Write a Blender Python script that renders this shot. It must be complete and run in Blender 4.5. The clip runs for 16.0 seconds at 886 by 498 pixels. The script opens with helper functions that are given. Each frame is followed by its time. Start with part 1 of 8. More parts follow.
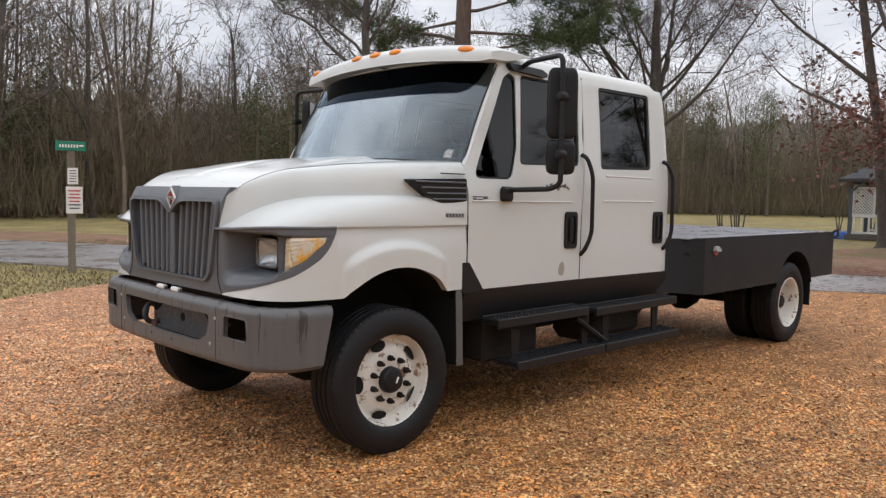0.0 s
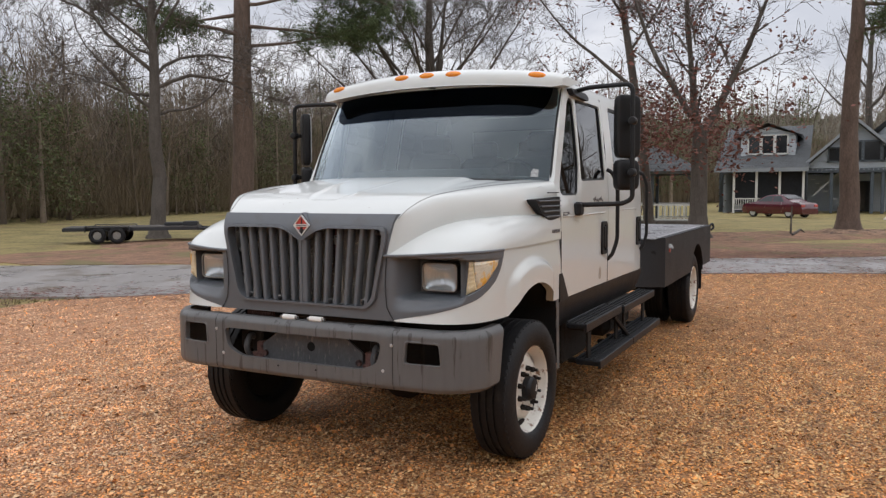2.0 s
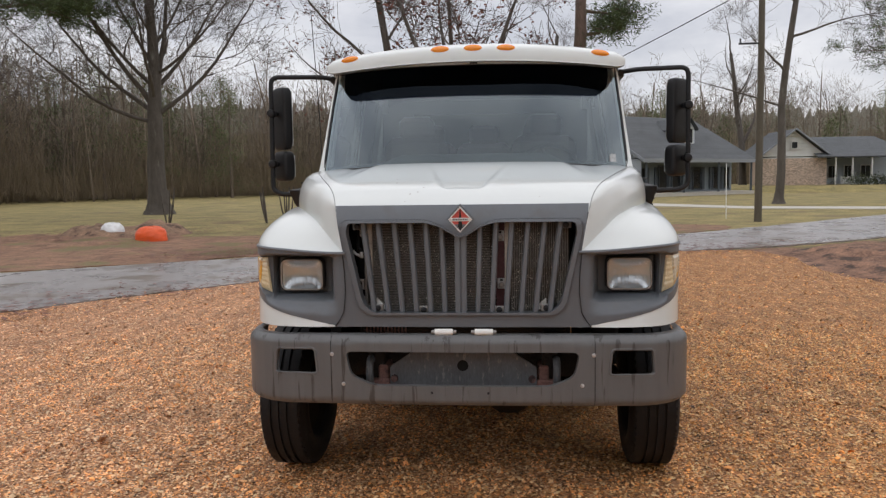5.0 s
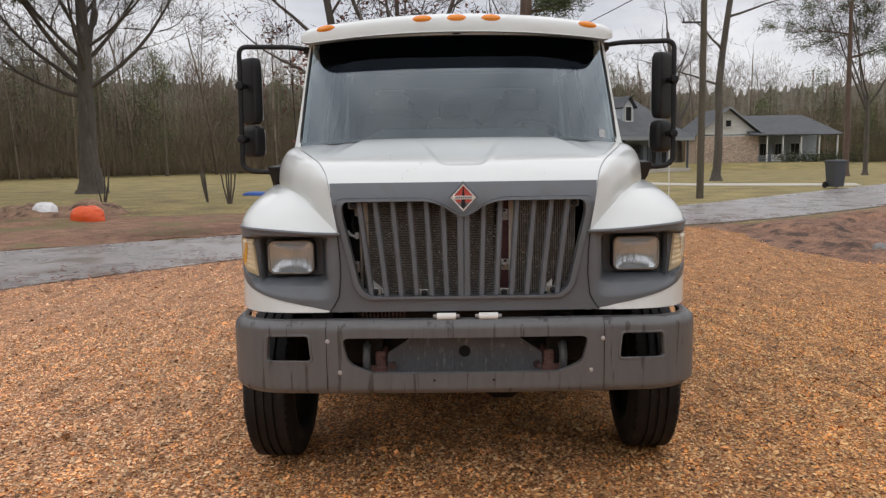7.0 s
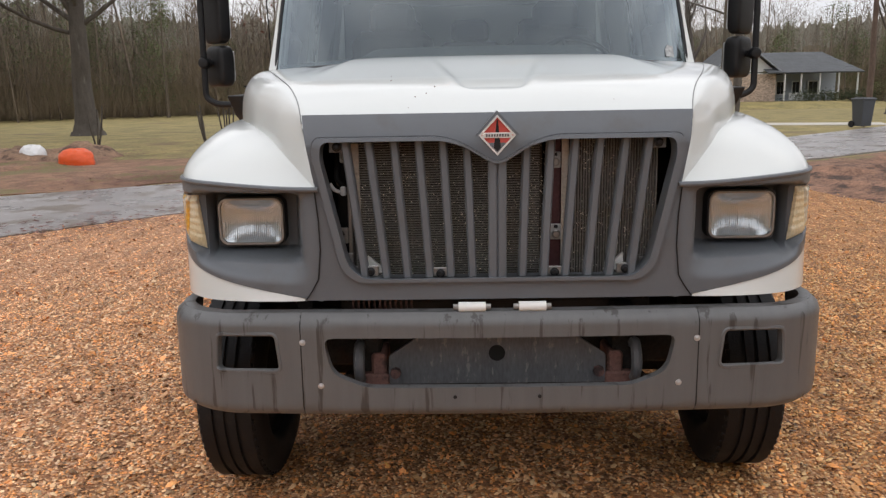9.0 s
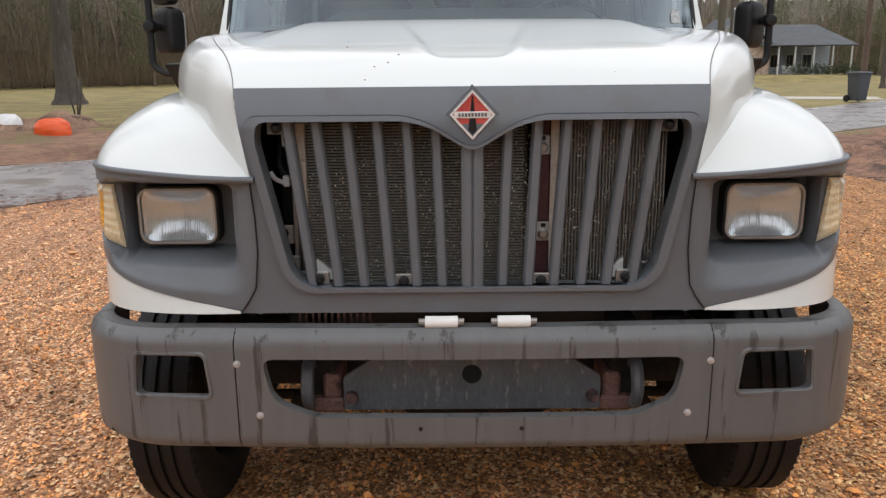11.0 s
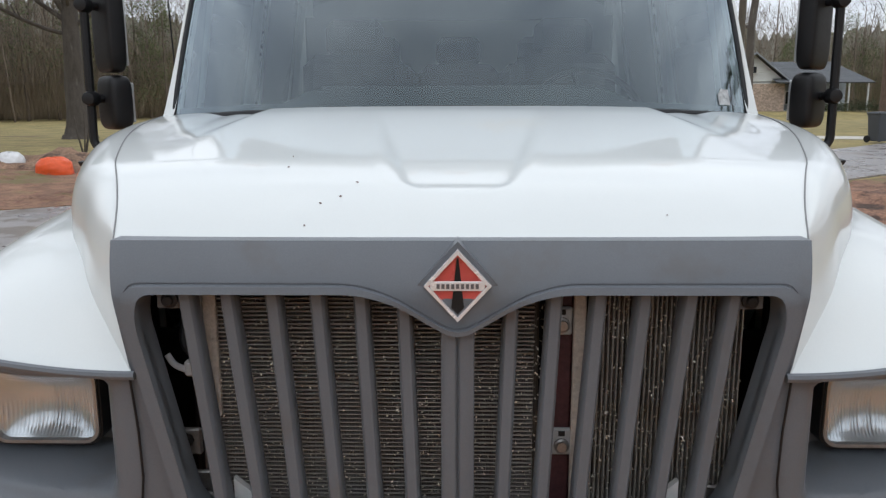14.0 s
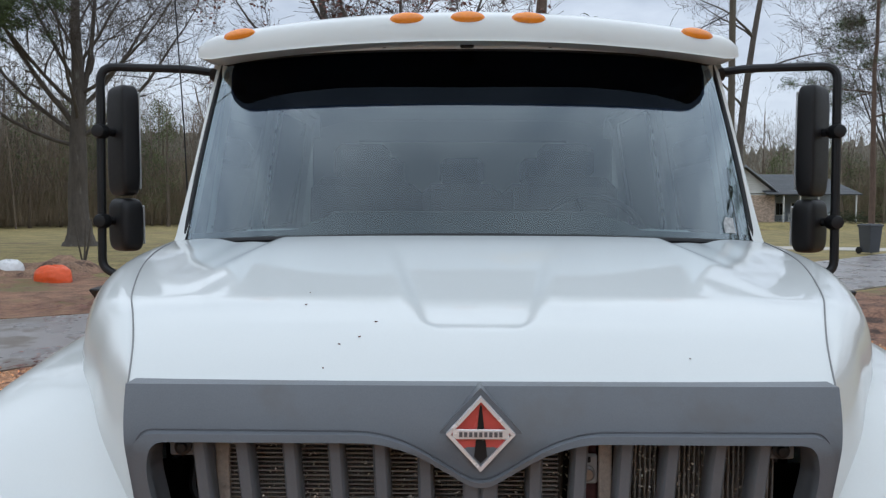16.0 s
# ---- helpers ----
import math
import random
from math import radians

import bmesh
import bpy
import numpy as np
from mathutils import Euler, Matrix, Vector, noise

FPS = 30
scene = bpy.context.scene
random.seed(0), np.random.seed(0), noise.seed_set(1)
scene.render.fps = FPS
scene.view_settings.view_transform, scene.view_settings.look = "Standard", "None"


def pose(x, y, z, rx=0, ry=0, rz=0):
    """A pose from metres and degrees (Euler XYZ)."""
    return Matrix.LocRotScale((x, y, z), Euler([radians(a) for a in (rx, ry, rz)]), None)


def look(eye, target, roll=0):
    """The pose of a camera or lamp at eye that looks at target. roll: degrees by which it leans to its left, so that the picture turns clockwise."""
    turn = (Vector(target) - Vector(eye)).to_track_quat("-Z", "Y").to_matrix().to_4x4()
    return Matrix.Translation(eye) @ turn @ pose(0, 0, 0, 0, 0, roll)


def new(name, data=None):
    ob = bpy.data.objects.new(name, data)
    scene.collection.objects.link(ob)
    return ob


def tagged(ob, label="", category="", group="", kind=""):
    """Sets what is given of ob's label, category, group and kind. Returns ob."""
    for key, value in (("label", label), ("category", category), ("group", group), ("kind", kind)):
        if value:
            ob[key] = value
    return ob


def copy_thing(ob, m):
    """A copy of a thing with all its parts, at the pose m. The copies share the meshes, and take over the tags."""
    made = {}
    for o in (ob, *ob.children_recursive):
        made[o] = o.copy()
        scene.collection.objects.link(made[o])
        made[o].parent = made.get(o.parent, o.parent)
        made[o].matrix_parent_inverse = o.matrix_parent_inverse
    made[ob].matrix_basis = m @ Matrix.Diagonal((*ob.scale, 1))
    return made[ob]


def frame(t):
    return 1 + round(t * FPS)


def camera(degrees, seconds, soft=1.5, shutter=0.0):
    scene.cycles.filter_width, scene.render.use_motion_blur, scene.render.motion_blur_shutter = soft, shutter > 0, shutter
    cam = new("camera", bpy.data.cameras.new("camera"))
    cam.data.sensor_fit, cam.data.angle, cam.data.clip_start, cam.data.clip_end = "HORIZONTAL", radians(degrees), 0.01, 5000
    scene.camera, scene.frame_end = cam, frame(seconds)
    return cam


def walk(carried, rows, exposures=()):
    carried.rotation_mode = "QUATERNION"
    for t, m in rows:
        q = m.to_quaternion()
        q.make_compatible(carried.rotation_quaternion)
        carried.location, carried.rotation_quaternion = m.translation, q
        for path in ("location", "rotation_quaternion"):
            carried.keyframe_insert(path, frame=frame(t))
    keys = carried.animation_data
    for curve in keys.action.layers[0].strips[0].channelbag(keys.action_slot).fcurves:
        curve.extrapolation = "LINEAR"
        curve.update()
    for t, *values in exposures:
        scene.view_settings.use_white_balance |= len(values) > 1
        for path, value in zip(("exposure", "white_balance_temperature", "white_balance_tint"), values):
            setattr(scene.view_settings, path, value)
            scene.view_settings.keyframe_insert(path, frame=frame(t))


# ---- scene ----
cam = camera(59.4, 16.0, soft=1.35)
PATH = [
    (0, (-0.127, -4.337, 1.438), (1.375, -2.805, 1.289), 1.1),
    (0.5, (-0.583, -3.965, 1.463), (1.029, -2.547, 1.323), 0.8),
    (1, (-0.995, -3.582, 1.518), (0.725, -2.299, 1.373), 0.6),
    (1.5, (-1.309, -3.095, 1.545), (0.515, -1.966, 1.389), 0.2),
    (2, (-1.632, -2.688, 1.582), (0.279, -1.718, 1.421), -0.3),
    (2.5, (-1.827, -2.245, 1.583), (0.154, -1.427, 1.418), -0.6),
    (3, (-1.958, -1.758, 1.581), (0.077, -1.081, 1.418), -0.6),
    (3.5, (-1.963, -1.302, 1.579), (0.111, -0.767, 1.414), -0.5),
    (4, (-1.879, -0.841, 1.578), (0.225, -0.441, 1.405), -0.6),
    (6.5, (-1.510, 0.059, 1.581), (0.627, 0.077, 1.347), -0.8),
    (7, (-1.490, 0.068, 1.573), (0.645, 0.083, 1.317), -0.8),
    (7.5, (-1.392, 0.092, 1.551), (0.739, 0.114, 1.265), -0.8),
    (8, (-1.073, 0.068, 1.533), (1.051, 0.098, 1.206), -0.7),
    (8.5, (-0.752, 0.087, 1.514), (1.365, 0.124, 1.144), -0.8),
    (9, (-0.436, 0.128, 1.507), (1.673, 0.164, 1.093), -1.0),
    (11.5, (-0.010, 0.043, 1.505), (2.082, 0.053, 1.012), -0.5),
    (12, (0.021, 0.030, 1.575), (2.118, 0.044, 1.095), -0.3),
    (12.5, (0.190, 0.054, 1.646), (2.290, 0.075, 1.184), -0.2),
    (13, (0.377, 0.062, 1.676), (2.480, 0.091, 1.230), -0.2),
    (13.5, (0.570, 0.010, 1.685), (2.676, 0.046, 1.253), -0.2),
    (14, (0.665, -0.002, 1.691), (2.777, 0.042, 1.285), -0.2),
    (14.5, (0.692, 0.021, 1.700), (2.811, 0.066, 1.339), -0.1),
    (15, (0.694, 0.034, 1.718), (2.824, 0.074, 1.430), -0.1),
    (15.5, (0.685, 0.038, 1.738), (2.825, 0.072, 1.540), 0.0),
    (16, (0.679, 0.042, 1.751), (2.826, 0.075, 1.639), 0.1),
]
walk(cam, [(t, look(eye, target, roll)) for t, eye, target, roll in PATH],
     exposures=[(0.0, 0.39, 6520, 11), (1.5, 0.34, 6520, 11), (4.0, 0.22, 6540, 11), (7.0, 0.25, 6680, 11), (9.0, 0.4, 6660, 11), (11.5, 0.53, 6540, 10), (12.5, 0.44, 6450, 9), (13.5, 0.39, 6300, 8), (14.5, 0.32, 6080, 8), (16.0, 0.15, 5830, 6)])

# ---- world, sun, exposure ----
world = bpy.data.worlds.new("overcast_sky")
scene.world = world
world.use_nodes = True
wn, wl = world.node_tree.nodes, world.node_tree.links
wn.clear()
w_out = wn.new("ShaderNodeOutputWorld")
w_bg = wn.new("ShaderNodeBackground")
w_sky = wn.new("ShaderNodeTexSky")
w_sky.sky_type, w_sky.sun_disc = "NISHITA", False
w_sky.sun_elevation, w_sky.sun_rotation = radians(62), radians(310)
w_dim = wn.new("ShaderNodeVectorMath")
w_dim.operation = "SCALE"
w_dim.inputs["Scale"].default_value = 0.1
w_co = wn.new("ShaderNodeTexCoord")
w_map = wn.new("ShaderNodeMapping")
w_map.inputs["Scale"].default_value = (1.6, 1.6, 4.5)
w_noise = wn.new("ShaderNodeTexNoise")
w_noise.inputs["Scale"].default_value = 1.7
w_noise.inputs["Detail"].default_value = 7
w_noise.inputs["Roughness"].default_value = 0.55
w_ramp = wn.new("ShaderNodeValToRGB")
w_ramp.color_ramp.elements[0].position, w_ramp.color_ramp.elements[0].color = 0.38, (0.58, 0.60, 0.66, 1)
w_ramp.color_ramp.elements[1].position, w_ramp.color_ramp.elements[1].color = 0.64, (1.0, 1.0, 1.02, 1)
w_mix = wn.new("ShaderNodeMix")
w_mix.data_type, w_mix.inputs[0].default_value = "RGBA", 0.9
wl.new(w_co.outputs["Generated"], w_map.inputs["Vector"])
wl.new(w_map.outputs["Vector"], w_noise.inputs["Vector"])
wl.new(w_noise.outputs["Fac"], w_ramp.inputs["Fac"])
wl.new(w_sky.outputs["Color"], w_dim.inputs[0])
wl.new(w_dim.outputs["Vector"], w_mix.inputs[6])
wl.new(w_ramp.outputs["Color"], w_mix.inputs[7])
# an overcast sky is brightest overhead
w_sep = wn.new("ShaderNodeSeparateXYZ")
w_up = wn.new("ShaderNodeMapRange")
w_up.inputs[1].default_value, w_up.inputs[2].default_value = 0.0, 0.9
w_up.inputs[3].default_value, w_up.inputs[4].default_value = 0.98, 1.5
w_lift = wn.new("ShaderNodeVectorMath")
w_lift.operation = "SCALE"
wl.new(w_co.outputs["Generated"], w_sep.inputs[0])
wl.new(w_sep.outputs["Z"], w_up.inputs[0])
wl.new(w_mix.outputs[2], w_lift.inputs[0])
wl.new(w_up.outputs[0], w_lift.inputs["Scale"])
wl.new(w_lift.outputs["Vector"], w_bg.inputs["Color"])
w_bg.inputs["Strength"].default_value = 0.86
wl.new(w_bg.outputs["Background"], w_out.inputs["Surface"])

sun = new("sun", bpy.data.lights.new("sun", "SUN"))
sun.data.energy, sun.data.angle, sun.data.color = 0.6, radians(174), (1.0, 0.98, 0.94)
sun.matrix_world = look((-6, 5, 15), (0, 0, 0))

# ---- materials ----
MATS = {}


def surf(name, base, rough=0.6, metal=0.0, var=0.15, scale=6.0, fine=60.0, bump=0.15, rvar=0.1, tint=None, coat=0.0, coat_rough=0.02,
         stretch=(1, 1, 1), stain=None, stain_scale=1.2, stain_at=0.55, stain_wide=0.12, spec=0.5, island=0.0, obrand=0.0, island_tint=None):
    """A procedural surface: base colour varied at two scales, stains with a shape of their own, grain in the relief."""
    if name in MATS:
        return MATS[name]
    m = bpy.data.materials.new(name)
    m.use_nodes = True
    n, l = m.node_tree.nodes, m.node_tree.links
    b = n["Principled BSDF"]
    co = n.new("ShaderNodeTexCoord")
    mp = n.new("ShaderNodeMapping")
    mp.inputs["Scale"].default_value = stretch
    l.new(co.outputs["Object"], mp.inputs["Vector"])

    def tex(s, detail, rg=0.6):
        t = n.new("ShaderNodeTexNoise")
        t.inputs["Scale"].default_value, t.inputs["Detail"].default_value, t.inputs["Roughness"].default_value = s, detail, rg
        l.new(mp.outputs["Vector"], t.inputs["Vector"])
        return t

    big, small = tex(scale, 4), tex(fine, 3)
    add = n.new("ShaderNodeMath")
    add.operation = "ADD"
    l.new(big.outputs["Fac"], add.inputs[0])
    l.new(small.outputs["Fac"], add.inputs[1])
    rng = n.new("ShaderNodeMapRange")
    rng.inputs[1].default_value, rng.inputs[2].default_value = 0.65, 1.35
    rng.inputs[3].default_value, rng.inputs[4].default_value = 0.0, 1.0
    l.new(add.outputs[0], rng.inputs[0])
    lo = [max(0.0, c * (1 - var)) for c in base]
    hi = [min(1.0, c * (1 + var)) for c in (tint or base)]
    mix = n.new("ShaderNodeMix")
    mix.data_type = "RGBA"
    mix.inputs[6].default_value, mix.inputs[7].default_value = (*lo, 1), (*hi, 1)
    l.new(rng.outputs[0], mix.inputs[0])
    colour = mix.outputs[2]
    if stain:
        st = tex(stain_scale, 5, 0.65)
        sr = n.new("ShaderNodeMapRange")
        sr.interpolation_type = "SMOOTHSTEP"
        sr.inputs[1].default_value, sr.inputs[2].default_value = stain_at, stain_at + stain_wide
        l.new(st.outputs["Fac"], sr.inputs[0])
        sm = n.new("ShaderNodeMix")
        sm.data_type = "RGBA"
        sm.inputs[7].default_value = (*stain, 1)
        l.new(sr.outputs[0], sm.inputs[0])
        l.new(colour, sm.inputs[6])
        colour = sm.outputs[2]
    for amount, kind in ((island, "geo"), (obrand, "ob")):
        if amount:
            src = n.new("ShaderNodeNewGeometry" if kind == "geo" else "ShaderNodeObjectInfo")
            out = src.outputs["Random Per Island" if kind == "geo" else "Random"]
            hsv = n.new("ShaderNodeHueSaturation")
            mr = n.new("ShaderNodeMapRange")
            mr.inputs[3].default_value, mr.inputs[4].default_value = 1 - amount, 1 + amount
            l.new(out, mr.inputs[0])
            l.new(mr.outputs[0], hsv.inputs["Value"])
            l.new(colour, hsv.inputs["Color"])
            colour = hsv.outputs["Color"]
            if island_tint:
                wob = n.new("ShaderNodeMath")
                wob.operation = "FRACT"
                mul = n.new("ShaderNodeMath")
                mul.operation, mul.inputs[1].default_value = "MULTIPLY", 37.7
                l.new(out, mul.inputs[0])
                l.new(mul.outputs[0], wob.inputs[0])
                pw = n.new("ShaderNodeMath")
                pw.operation, pw.inputs[1].default_value = "POWER", 2.6
                l.new(wob.outputs[0], pw.inputs[0])
                im = n.new("ShaderNodeMix")
                im.data_type = "RGBA"
                im.inputs[7].default_value = (*island_tint, 1)
                l.new(pw.outputs[0], im.inputs[0])
                l.new(colour, im.inputs[6])
                colour = im.outputs[2]
    l.new(colour, b.inputs["Base Color"])
    rr = n.new("ShaderNodeMapRange")
    rr.inputs[3].default_value, rr.inputs[4].default_value = max(0.02, rough - rvar), min(1.0, rough + rvar)
    l.new(big.outputs["Fac"], rr.inputs[0])
    l.new(rr.outputs[0], b.inputs["Roughness"])
    b.inputs["Metallic"].default_value = metal
    b.inputs["Specular IOR Level"].default_value = spec
    if coat:
        b.inputs["Coat Weight"].default_value, b.inputs["Coat Roughness"].default_value = coat, coat_rough
    if bump:
        bp = n.new("ShaderNodeBump")
        bp.inputs["Strength"].default_value, bp.inputs["Distance"].default_value = bump, 0.01
        l.new(add.outputs[0], bp.inputs["Height"])
        l.new(bp.outputs["Normal"], b.inputs["Normal"])
    MATS[name] = m
    return m


def glass(name, tint, ior=1.5, rough=0.0, rise=4.0, sheen=(1.0, 1.0, 1.0)):
    """A pane: tinted clear sheet with a glossy surface by Fresnel."""
    if name in MATS:
        return MATS[name]
    m = bpy.data.materials.new(name)
    m.use_nodes = True
    n, l = m.node_tree.nodes, m.node_tree.links
    n.clear()
    out, mx = n.new("ShaderNodeOutputMaterial"), n.new("ShaderNodeMixShader")
    lw, tr, gl = n.new("ShaderNodeLayerWeight"), n.new("ShaderNodeBsdfTransparent"), n.new("ShaderNodeBsdfGlossy")
    lw.inputs["Blend"].default_value = 0.5
    pw, fr = n.new("ShaderNodeMath"), n.new("ShaderNodeMapRange")
    pw.operation, pw.inputs[1].default_value = "POWER", rise
    f0 = ((ior - 1) / (ior + 1)) ** 2
    fr.inputs[3].default_value, fr.inputs[4].default_value = f0, 1.0
    l.new(lw.outputs["Facing"], pw.inputs[0])
    l.new(pw.outputs[0], fr.inputs[0])
    tr.inputs["Color"].default_value = (*tint, 1)
    gl.inputs["Roughness"].default_value = rough
    gl.inputs["Color"].default_value = (*sheen, 1)
    l.new(fr.outputs[0], mx.inputs[0])
    l.new(tr.outputs[0], mx.inputs[1])
    l.new(gl.outputs[0], mx.inputs[2])
    l.new(mx.outputs[0], out.inputs["Surface"])
    MATS[name] = m
    return m


WHITE = surf("white_truck_paint", (0.660, 0.682, 0.668), 0.3, var=0.02, scale=2.5, fine=300, bump=0.0015, rvar=0.05, coat=0.8, coat_rough=0.03, spec=0.1, stain=(0.68, 0.67, 0.62), stain_scale=2.2, stain_at=0.62, stain_wide=0.2)
GREYP = surf("grey_moulded_plastic", (0.126, 0.137, 0.152), 0.40, spec=0.4, var=0.1, scale=3, fine=400, bump=0.06, stain=(0.120, 0.123, 0.128), stain_scale=4, stain_at=0.52, stain_wide=0.15)
BUMPP = surf("weathered_bumper_plastic", (0.121, 0.122, 0.124), 0.42, var=0.12, scale=4, fine=350, bump=0.06, stretch=(7, 7, 0.5), stain=(0.055, 0.052, 0.05), stain_scale=3, stain_at=0.57, stain_wide=0.07)
BLACKP = surf("black_plastic", (0.010, 0.0102, 0.0115), 0.5, var=0.15, scale=8, fine=300, bump=0.08, spec=0.35)
BLACKM = surf("black_painted_steel", (0.0095, 0.010, 0.012), 0.5, var=0.25, scale=5, fine=120, bump=0.12, stain=(0.022, 0.020, 0.019), stain_scale=9, stain_at=0.6, spec=0.35)
BEDM = surf("charcoal_bed_coating", (0.0115, 0.0125, 0.0155), 0.55, var=0.2, scale=3, fine=250, bump=0.12, stain=(0.021, 0.022, 0.026), stain_scale=2.5, stain_at=0.58, stain_wide=0.2, spec=0.35)
DECKM = surf("wet_steel_deck_plate", (0.42, 0.42, 0.44), 0.3, metal=0.4, var=0.25, scale=3, fine=60, bump=0.2, stain=(0.24, 0.24, 0.25), stain_scale=1.5, stain_at=0.55)
UNDER = surf("grimy_chassis_steel", (0.022, 0.019, 0.017), 0.85, var=0.5, scale=9, fine=90, bump=0.5, stain=(0.026, 0.016, 0.012), stain_scale=7, stain_at=0.56, spec=0.25)
RUST = surf("rusty_bracket_steel", (0.17, 0.085, 0.07), 0.8, var=0.4, scale=14, fine=120, bump=0.4, stain=(0.035, 0.02, 0.02), stain_scale=8, stain_at=0.5)
OXIDE = surf("maroon_primer", (0.085, 0.030, 0.034), 0.7, var=0.35, scale=10, fine=90, bump=0.2)
TIRE = surf("worn_tyre_rubber", (0.009, 0.009, 0.0105), 0.6, spec=0.35, var=0.25, scale=10, fine=150, bump=0.25, stain=(0.026, 0.023, 0.021), stain_scale=6, stain_at=0.58)
RIM = surf("chipped_white_rim_paint", (0.74, 0.72, 0.66), 0.4, var=0.05, scale=5, fine=90, bump=0.08, stain=(0.24, 0.14, 0.085), stain_scale=13, stain_at=0.555, stain_wide=0.06)
CHROME = surf("chrome", (0.72, 0.73, 0.74), 0.15, metal=0.4, var=0.05, bump=0.0, rvar=0.04)
STEEL = surf("dull_bare_steel", (0.32, 0.31, 0.30), 0.45, metal=0.8, var=0.2, scale=20, fine=200, bump=0.1)
ALU = surf("dull_radiator_fins", (0.32, 0.305, 0.28), 0.5, metal=0.1, var=0.35, scale=30, fine=220, bump=0.4, stain=(0.27, 0.235, 0.19), stain_scale=14, stain_at=0.52, stain_wide=0.1)
CORE = surf("dusty_cooler_core", (0.070, 0.060, 0.050), 0.85, var=0.75, scale=24, fine=260, bump=0.5, stretch=(1, 2.2, 0.6), stain=(0.27, 0.21, 0.15), stain_scale=11, stain_at=0.56, stain_wide=0.12)
BITS = surf("dry_debris", (0.70, 0.65, 0.56), 0.8, var=0.3, scale=40, fine=200, bump=0.0, island=0.85)
PLATE = surf("scuffed_dark_plate", (0.095, 0.099, 0.107), 0.5, var=0.3, scale=8, fine=90, bump=0.2, stretch=(1, 1.5, 0.5), stain=(0.19, 0.185, 0.18), stain_scale=30, stain_at=0.57, stain_wide=0.09)
AMBER = surf("amber_marker_lens", (0.85, 0.26, 0.015), 0.2, var=0.1, scale=40, fine=300, bump=0.15, coat=0.5)
AMBERO = surf("orange_amber_lens", (0.66, 0.60, 0.48), 0.2, var=0.2, scale=14, fine=150, bump=0.3, coat=0.6, stain=(0.80, 0.42, 0.06), stain_scale=9, stain_at=0.41, stain_wide=0.14)
DIRTY = surf("scuffed_bare_primer", (0.36, 0.33, 0.28), 0.8, var=0.3, scale=30, fine=120, bump=0.1)
AMBERC = surf("amber_and_clear_signal_lens", (0.72, 0.60, 0.38), 0.2, var=0.2, scale=14, fine=150, bump=0.3, coat=0.6, stain=(0.72, 0.66, 0.52), stain_scale=9, stain_at=0.52)
BRIGHT = surf("bright_chrome_trim", (0.80, 0.80, 0.81), 0.25, metal=0.3, var=0.06, scale=40, bump=0.0)
RED = surf("red_enamel", (0.56, 0.085, 0.075), 0.3, var=0.05, bump=0.0, coat=0.3)
LENS = surf("lamp_reflector_silver", (0.66, 0.70, 0.75), 0.20, metal=0.6, var=0.05, scale=14, fine=90, bump=0.01, rvar=0.05)
CLEAR = glass("clear_lamp_glass", (0.93, 0.94, 0.93), 1.5, 0.03)
SHIELD = glass("windshield_glass", (0.58, 0.68, 0.68), 1.62, rise=1.85, sheen=(0.80, 0.92, 1.0))
SIDEGL = glass("tinted_side_glass", (0.08, 0.09, 0.095), 1.45)
BANDGL = glass("dark_top_band_glass", (0.030, 0.042, 0.085), 1.2, rise=7.0, sheen=(0.70, 0.86, 1.0))
DASH = surf("dark_grey_dashboard", (0.035, 0.035, 0.038), 0.7, var=0.12, scale=3, fine=18, bump=0.0)
SEATM = surf("grey_seat_cloth", (0.12, 0.12, 0.125), 0.9, var=0.2, scale=15, fine=300, bump=0.2)
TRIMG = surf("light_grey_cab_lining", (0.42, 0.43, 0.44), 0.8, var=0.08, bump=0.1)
FOAM = surf("weathered_beige_foam", (0.52, 0.47, 0.41), 0.85, var=0.25, scale=12, fine=120, bump=0.3, stain=(0.30, 0.25, 0.21), stain_scale=18, stain_at=0.55)
# near-black that carries the shade of holes and recesses in its colour
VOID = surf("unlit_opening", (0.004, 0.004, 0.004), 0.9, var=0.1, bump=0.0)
SEAMG = surf("grey_panel_gap", (0.22, 0.22, 0.22), 0.7, var=0.1, bump=0.0)
STICKER = surf("faded_sticker", (0.42, 0.43, 0.43), 0.7, var=0.5, scale=60, fine=200, bump=0.0)
PAPER = surf("white_paper_sticker", (0.78, 0.78, 0.76), 0.7, var=0.04, bump=0.0)
DECAL = surf("dark_grey_decal_ink", (0.10, 0.10, 0.11), 0.5, var=0.1, bump=0.0)
SILVER = surf("silver_badge", (0.50, 0.50, 0.51), 0.35, metal=0.4, var=0.05, bump=0.0)


